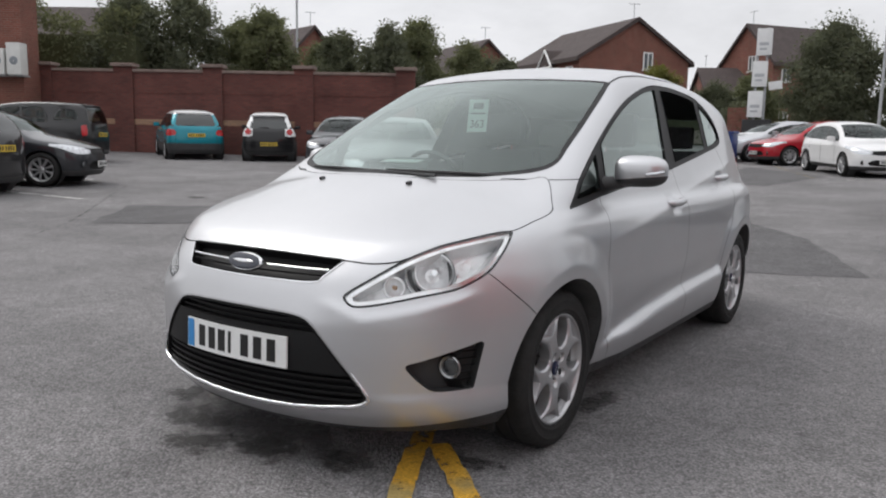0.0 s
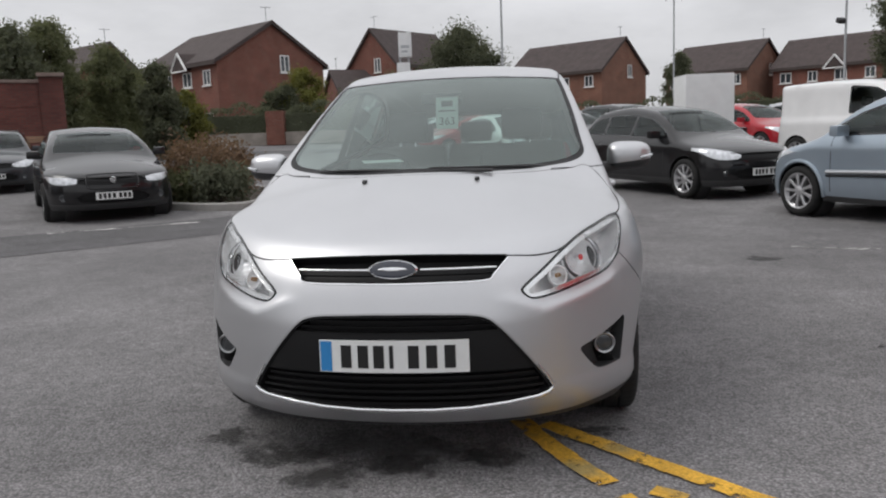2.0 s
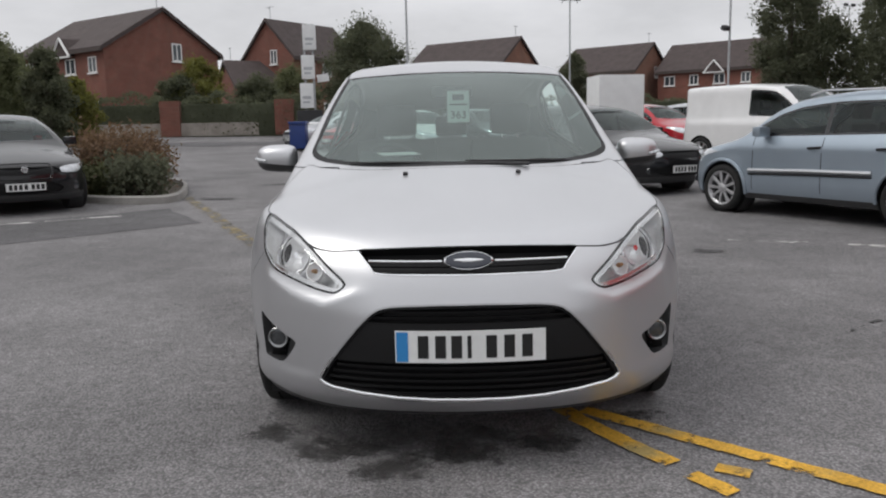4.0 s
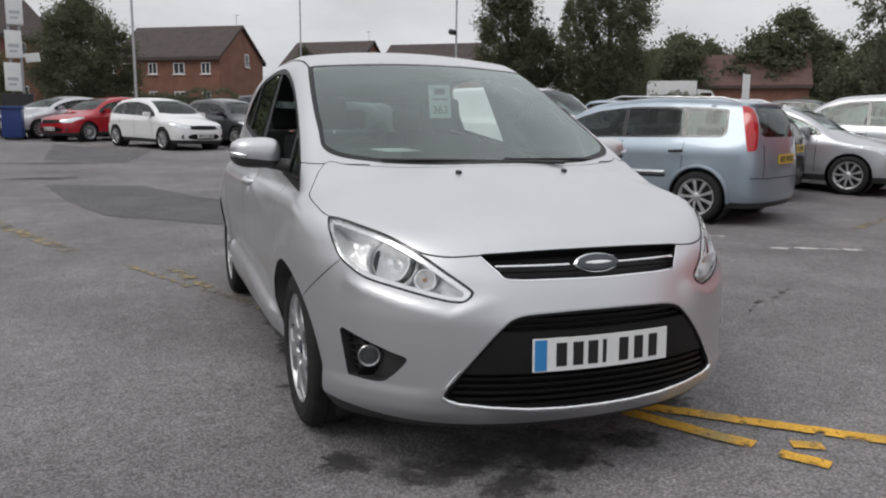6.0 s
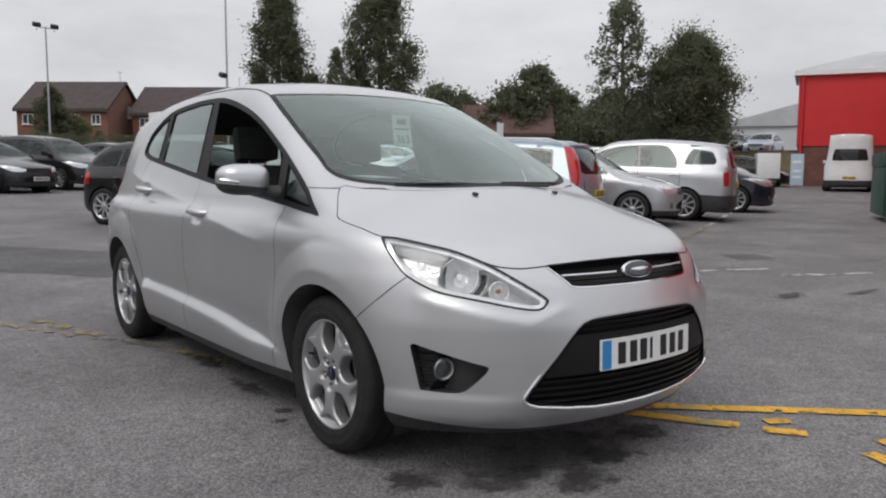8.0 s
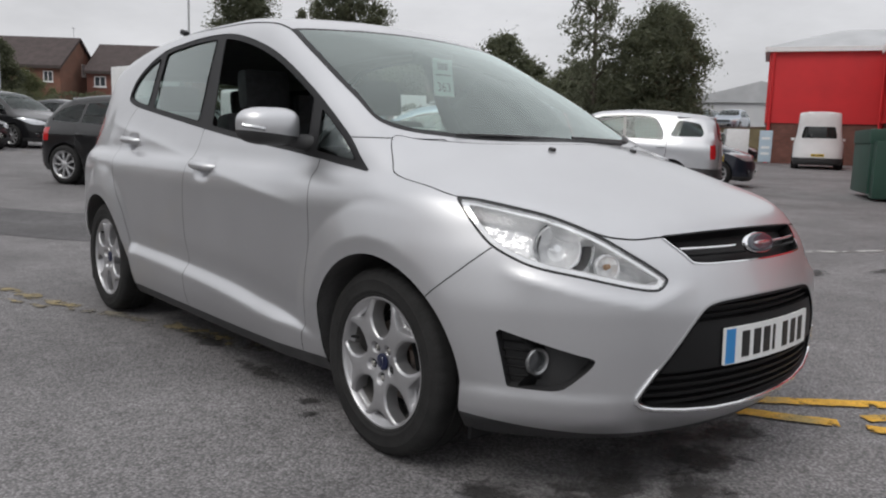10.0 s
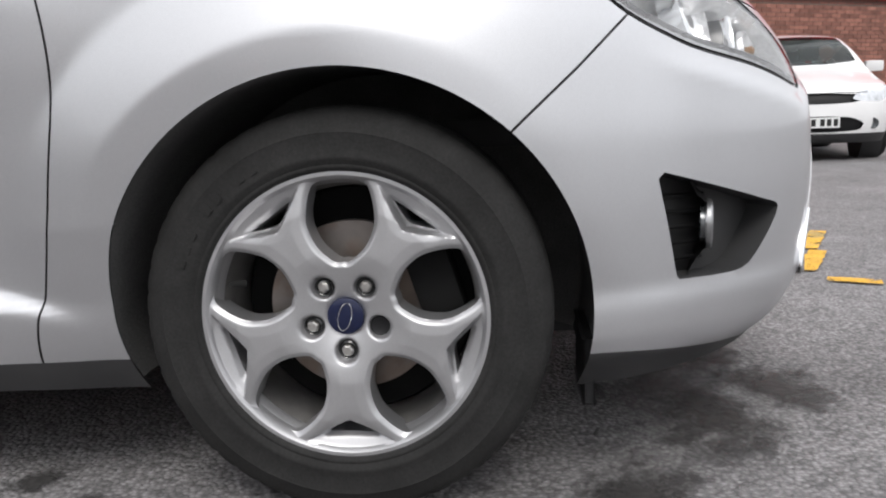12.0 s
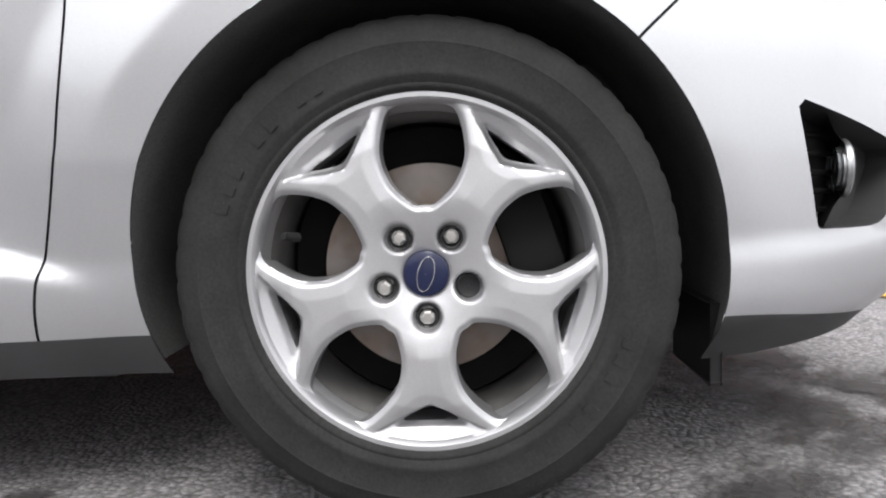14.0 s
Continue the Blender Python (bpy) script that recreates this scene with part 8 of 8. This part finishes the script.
hedge("hedge", [(-30, 43.2), (-20, 43.0), (-8.2, 43.0)], 2.2, 1.2, LEAF_DARK, "dark hedge behind a low wall", 5, density=170)
hedge("hedge", [(-4, 43.0), (10, 44.0), (32, 38.0)], 1.7, 1.2, LEAF_DARK, "clipped dark hedge along the edge of the car park", 6, density=170)
hedge("hedge", [(32, 37.5), (50, 26.0)], 1.3, 1.2, LEAF_DARK, "low dark hedge along the edge of the car park", 7, density=150)
# the shrub bed beside the black saloon
bed = [(-7.0, 11.0), (-6.2, 9.6), (-4.9, 9.2), (-4.5, 9.8), (-5.2, 12.2), (-6.4, 13.4), (-7.2, 12.6)]
outer = loop(bed, 5)
mid = outer.mean(0)
V, F = [], []
n = len(outer)
for k, (zz, grow) in enumerate(((-0.05, 1.0), (0.11, 1.0), (0.13, 0.985), (0.13, 0.93), (0.06, 0.92))):
    for p in outer:
        q = mid + (p - mid) * grow
        V.append((q[0], q[1], ground_z(q[0], q[1]) + zz))
for k in range(4):
    for i in range(n):
        j = (i + 1) % n
        F.append((k * n + i, k * n + j, (k + 1) * n + j, (k + 1) * n + i))
kerb = solid("kerb", (V, F), CONCRETE, "worn concrete kerb round a shrub bed", "kerb", kind="structure")
soil = solid("soil", ([tuple(V[4 * n + i]) for i in range(n)], [tuple(range(n))]), BARK, "bare soil of a shrub bed", "soil", kind="structure", smooth=False)
rng = np.random.default_rng(7)
for k, (x, y, r, h, m) in enumerate(((-5.9, 10.6, 0.95, 1.25, LEAF_BROWN), (-5.3, 10.1, 0.6, 0.75, LEAF_GREY), (-5.9, 11.8, 0.85, 1.15, LEAF_BROWN), (-6.5, 11.5, 0.7, 1.1, LEAF_BROWN), (-6.2, 10.0, 0.5, 0.6, LEAF_MID))):
    s = thing("shrub", "ragged russet shrub in a kerbed bed" if m is LEAF_BROWN else "low green shrub in a kerbed bed", "shrub", "shrubs in the bed", at=pose(x, y, ground_z(x, y) + 0.03))
    clumps = [(r * 0.75 * math.cos(a) * q, r * 0.75 * math.sin(a) * q, h * rng.uniform(0.25, 0.85), r * 0.34) for a, q in zip(rng.uniform(0, 6.28, 22), rng.uniform(0.2, 1.0, 22))]
    part("foliage", leaves(clumps, 150, 0.045, rng), m, s, "fine ragged foliage", smooth=False)
    for c in clumps[:9]:
        part("stem", tube([(c[0] * 0.15, c[1] * 0.15, 0), (c[0] * 0.6, c[1] * 0.6, c[2] * 0.6), c[:3]], [0.012, 0.009, 0.004], 5), BARK, s)
# ---- markings, patches and stains on the ground ----
def strip(points, width, lift, rough_edge=0.005, seed=1, step=0.05):
    """A painted strip along points, with slightly ragged edges."""
    rng = np.random.default_rng(seed)
    P = [np.array(p, float) for p in points]
    V, F = [], []
    for a, b in zip(P, P[1:]):
        n = max(2, int(np.linalg.norm(b - a) / step))
        d = (b - a) / np.linalg.norm(b - a)
        s = np.array([-d[1], d[0]])
        k = len(V)
        for i in range(n + 1):
            q = a + (b - a) * i / n
            for e in (-1, 1):
                w = q + s * e * (width / 2 + rng.uniform(-rough_edge, rough_edge))
                V.append((w[0], w[1], ground_z(*w) + lift))
        F += [(k + 2 * i, k + 2 * i + 2, k + 2 * i + 3, k + 2 * i + 1) for i in range(n)]
    return V, F


def sheet(points, lift, n=14, rough_edge=0.03, seed=1):
    """A flat patch inside an outline, draped on the ground."""
    rng = np.random.default_rng(seed)
    P = loop(points, 8, sharp=tuple(range(len(points))))
    P = P + rng.uniform(-rough_edge, rough_edge, P.shape)
    c = P.mean(0)
    m = len(P)
    V, F = [], []
    for k in range(n + 1):
        for p in P:
            q = c + (p - c) * max(k / n, 0.001)
            V.append((q[0], q[1], ground_z(*q) + lift))
    for k in range(n):
        for i in range(m):
            j = (i + 1) % m
            F.append((k * m + i, (k + 1) * m + i, (k + 1) * m + j, k * m + j))
    return V, F


def blot(x, y, r, lift, seed, stretch=1.0, turn=0.0):
    """An irregular stain."""
    rng = np.random.default_rng(seed)
    ph = rng.uniform(0, 6.28, 5)
    V, F, m = [(x, y, ground_z(x, y) + lift)], [], 36
    for k in range(m):
        t = 2 * math.pi * k / m
        q = r * (1 + 0.28 * math.sin(2 * t + ph[0]) + 0.22 * math.sin(3 * t + ph[1]) + 0.16 * math.sin(5 * t + ph[2]) + 0.10 * math.sin(9 * t + ph[3]))
        u, v = q * stretch * math.cos(t), q / stretch * math.sin(t)
        px, py = x + u * math.cos(turn) - v * math.sin(turn), y + u * math.sin(turn) + v * math.cos(turn)
        V.append((px, py, ground_z(px, py) + lift))
    return V, [(0, 1 + k, 1 + (k + 1) % m) for k in range(m)]


def mark(name, shape, material, label, category="road marking"):
    return solid(name, shape, material, label, category, kind="structure", smooth=False)


mark("road_patch", sheet([(-7.25, 3.05), (-3.3, 6.9), (-4.3, 8.6), (-8.75, 4.6)], 0.004, seed=2), TARMAC_DARK, "darker repair strip in the tarmac", "road patch")
mark("road_patch", sheet([(0.40, 4.88), (1.46, 5.27), (0.50, 7.75), (-0.65, 9.2), (-1.45, 11.0), (-3.0, 11.4), (-2.5, 9.2), (-1.9, 7.4), (-0.6, 6.3)], 0.004, seed=3), TARMAC_DARK, "darker repair patch in the tarmac", "road patch")
mark("road_patch", sheet([(-3.6, 17.0), (-1.8, 16.0), (-1.2, 20.5), (-4.0, 24.0)], 0.004, seed=4), TARMAC_DARK, "darker repair patch in the tarmac", "road patch")
mark("yellow_line", strip([(0.16, 0.30), (0.46, -0.38), (0.59, -0.63), (0.715, -0.84)], 0.085, 0.008, seed=5), YELLOW_PAINT, "worn yellow road line running under the car")
mark("yellow_line", strip([(0.50, -0.28), (0.68, -0.45), (0.95, -0.71), (1.22, -0.96), (1.60, -1.32)], 0.085, 0.008, seed=6), YELLOW_PAINT, "worn yellow road line branching off")
for k, (a, b) in enumerate((((0.86, -0.88), (0.96, -0.94)), ((0.755, -0.93), (0.85, -1.08)), ((1.60, -1.13), (2.10, -1.38)), ((2.12, -1.40), (2.75, -1.70)), ((1.95, -1.72), (1.45, -1.50)), ((1.40, -1.52), (0.98, -1.32)), ((0.82, -1.34), (0.76, -1.50)))):
    mark("yellow_line", strip([a, b], 0.075, 0.008, seed=20 + k), YELLOW_PAINT, "broken piece of a worn yellow bay line")
mark("yellow_line", strip([(-4.95, 11.1), (-3.4, 7.8), (-2.1, 4.9)], 0.16, 0.007, seed=7, rough_edge=0.03), FADED_YELLOW, "faded double yellow line along the lane")
mark("yellow_line", strip([(-1.25, 3.7), (-1.0, 2.75), (-0.75, 2.1), (-0.55, 1.3)], 0.10, 0.007, seed=8, rough_edge=0.03), FADED_YELLOW, "faded yellow line beside the car")
mark("yellow_line", strip([(-1.6, 3.95), (-1.15, 2.9)], 0.05, 0.007, seed=9, rough_edge=0.02), FADED_YELLOW, "faded yellow line beside the car")
mark("yellow_line", strip([(6.4, 3.75), (10.9, 6.0)], 0.10, 0.006, seed=10), FADED_YELLOW, "faded yellow line in front of the parking bays")
mark("white_line", strip([(10.9, 6.0), (19.0, 10.1)], 0.10, 0.006, seed=11), WHITE_PAINT, "worn white line in front of the parking bays")
for k, (a, b) in enumerate((((5.3, 2.45), (6.1, 2.05)), ((5.7, 1.65), (6.7, 1.15)), ((5.2, 2.6), (4.4, 3.0)), ((2.9, 4.6), (3.6, 4.3)), ((3.9, 4.1), (4.5, 3.8)))):
    mark("white_line", strip([a, b], 0.09, 0.006, seed=40 + k, rough_edge=0.03), WHITE_PAINT, "worn piece of a white bay line")
for k, (a, b) in enumerate((((-9.9, 4.6), (-12.5, 4.2)), ((-8.9, 2.6), (-11.0, 2.3)), ((-13.2, 6.8), (-15.5, 6.6)), ((-4.7, 7.75), (-6.4, 6.6)), ((-1.1, 19.2), (1.5, 20.4)), ((-5.6, 30.5), (-1.4, 19.8)), ((1.5, 20.4), (4.5, 22.0)))):
    mark("white_line", strip([a, b], 0.10, 0.006, seed=50 + k, rough_edge=0.02), WHITE_PAINT if k < 5 else FADED_YELLOW, "worn bay line on the tarmac")
rng = np.random.default_rng(5)
# oil blots; those under the nose and the broad patch there also deepen contact shade
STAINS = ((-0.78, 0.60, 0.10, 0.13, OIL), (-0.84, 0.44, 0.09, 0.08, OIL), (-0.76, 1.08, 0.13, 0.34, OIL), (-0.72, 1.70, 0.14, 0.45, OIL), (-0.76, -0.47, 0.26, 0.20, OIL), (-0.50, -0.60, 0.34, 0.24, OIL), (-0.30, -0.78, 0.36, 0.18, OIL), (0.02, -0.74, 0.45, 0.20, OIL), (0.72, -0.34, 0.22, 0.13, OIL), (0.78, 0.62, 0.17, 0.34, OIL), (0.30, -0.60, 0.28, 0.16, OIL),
          (-0.15, -0.62, 1.1, 0.45, STAIN_SHADE), (4.4, 0.9, 0.5, 0.2, OIL), (5.2, 0.6, 0.5, 0.15, OIL), (-3.8, 9.9, 0.8, 0.4, OIL), (-3.0, 12.4, 1.2, 0.5, OIL), (2.4, 3.9, 0.4, 0.2, OIL), (-8.9, 6.1, 0.5, 0.25, OIL), (-2.8, 16.0, 2.0, 1.0, STAIN_SHADE))
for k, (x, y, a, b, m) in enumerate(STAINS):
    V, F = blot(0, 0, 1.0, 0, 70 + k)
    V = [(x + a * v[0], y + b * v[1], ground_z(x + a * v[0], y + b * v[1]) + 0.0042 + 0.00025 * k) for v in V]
    mark("oil_stain" if m is OIL else "damp_patch", (V, F), m, "dark oil stain on the tarmac" if m is OIL else "faint dark stain and painted contact shade on the tarmac", "stain")
mark("crack", strip([(-6.79, 2.06), (-7.43, 2.84), (-8.55, 3.81), (-11.04, 5.97), (-12.76, 7.52)], 0.022, 0.006, 0.018, 91, 0.08), CRACK, "long crack in the tarmac", "crack")
mark("crack", strip([(2.26, 0.91), (2.52, 1.12), (2.71, 1.18), (3.06, 1.39)], 0.03, 0.006, 0.016, 92, 0.04), CRACK, "short crack in the tarmac", "crack")
mark("drain_cover", sheet([(6.6, 2.7), (7.1, 2.5), (7.4, 3.0), (6.9, 3.2)], 0.004, seed=90, rough_edge=0.01), TARMAC_DARK, "dark square patch on the tarmac", "road patch")
road = mark("road", strip([(-60, 36.5), (-6.5, 33.0), (-5.0, 40.0)], 4.5, 0.010, 0.0, 12, 2.0), TARMAC_DARK, "tarmac road in front of the houses", "road")

# ---- brickwork of the red building's base, brick by brick ----
def by_object(m, amount):
    """Lets the tone of a surface differ from piece to piece."""
    n, l = m.node_tree.nodes, m.node_tree.links
    b = n["Principled BSDF"]
    old = b.inputs["Base Color"].links[0].from_socket
    info, r, x = n.new("ShaderNodeObjectInfo"), n.new("ShaderNodeMapRange"), n.new("ShaderNodeMix")
    r.inputs["To Min"].default_value, r.inputs["To Max"].default_value = 1 - amount, 1 + amount
    x.data_type, x.blend_type = "RGBA", "MULTIPLY"
    x.inputs["Factor"].default_value = 1.0
    l.new(info.outputs["Random"], r.inputs["Value"])
    l.new(old, x.inputs["A"])
    l.new(r.outputs["Result"], x.inputs["B"])
    l.new(x.outputs["Result"], b.inputs["Base Color"])
    return m


BRICK_SINGLE = by_object(mat("brown_red_brick", (0.25, 0.112, 0.084), rough=0.9, vary=0.2, scale=9, fine=0.2, fine_scale=150, bump=0.002, bump_scale=160), 0.28)
BRICK_REST = mat("brown_red_bricks", (0.25, 0.112, 0.084), rough=0.9, vary=0.2, scale=9, fine=0.2, fine_scale=150, island=0.28)
MORTAR = mat("grey_brown_mortar", (0.13, 0.095, 0.08), rough=0.95, vary=0.2, scale=6, fine=0.2, fine_scale=200)
part("mortar_bed", joined(rbox(S0, 10.85, -0.003, 0.02, 0.0, 2.5), rbox(S0 - 0.003, S0 + 0.02, 0.0, 9.0, 0.0, 2.5)), MORTAR, red, "mortar bed of the brickwork", smooth=False)
piece_front = mesh_of("brick", *box(-0.1075, 0.1075, -0.010, 0.0, -0.0325, 0.0325), BRICK_SINGLE, smooth=False)
piece_end = mesh_of("brick", *box(-0.010, 0.0, -0.1075, 0.1075, -0.0325, 0.0325), BRICK_SINGLE, smooth=False)
rest = []
rng = np.random.default_rng(17)
for row in range(33):
    z = 0.0375 + 0.075 * row
    for k in range(47):
        s = S0 + 0.11 + 0.225 * k + 0.1125 * (row % 2)
        if s > 10.75:
            continue
        out_by = -0.003 + rng.uniform(-0.0015, 0.0015)
        if 12 <= row < 32 and k < 8:
            q = new("brick", piece_front)
            q.parent, q.matrix_basis = red, pose(s, out_by, z)
        else:
            rest.append(moved(box(-0.1075, 0.1075, -0.010, 0.0, -0.0325, 0.0325), pose(s, out_by, z)))
    for k in range(39):
        d = 0.12 + 0.225 * k + 0.1125 * (row % 2)
        out_by = -0.003 + rng.uniform(-0.0015, 0.0015)
        if 16 <= row < 32 and k < 9:
            q = new("brick", piece_end)
            q.parent, q.matrix_basis = red, pose(S0 + out_by, d, z)
        else:
            rest.append(moved(box(-0.010, 0.0, -0.1075, 0.1075, -0.0325, 0.0325), pose(S0 + out_by, d, z)))
tagged(part("brickwork", joined(*rest), BRICK_REST, red, "brown red brickwork", smooth=False), "brown red brickwork", kind="stuff")
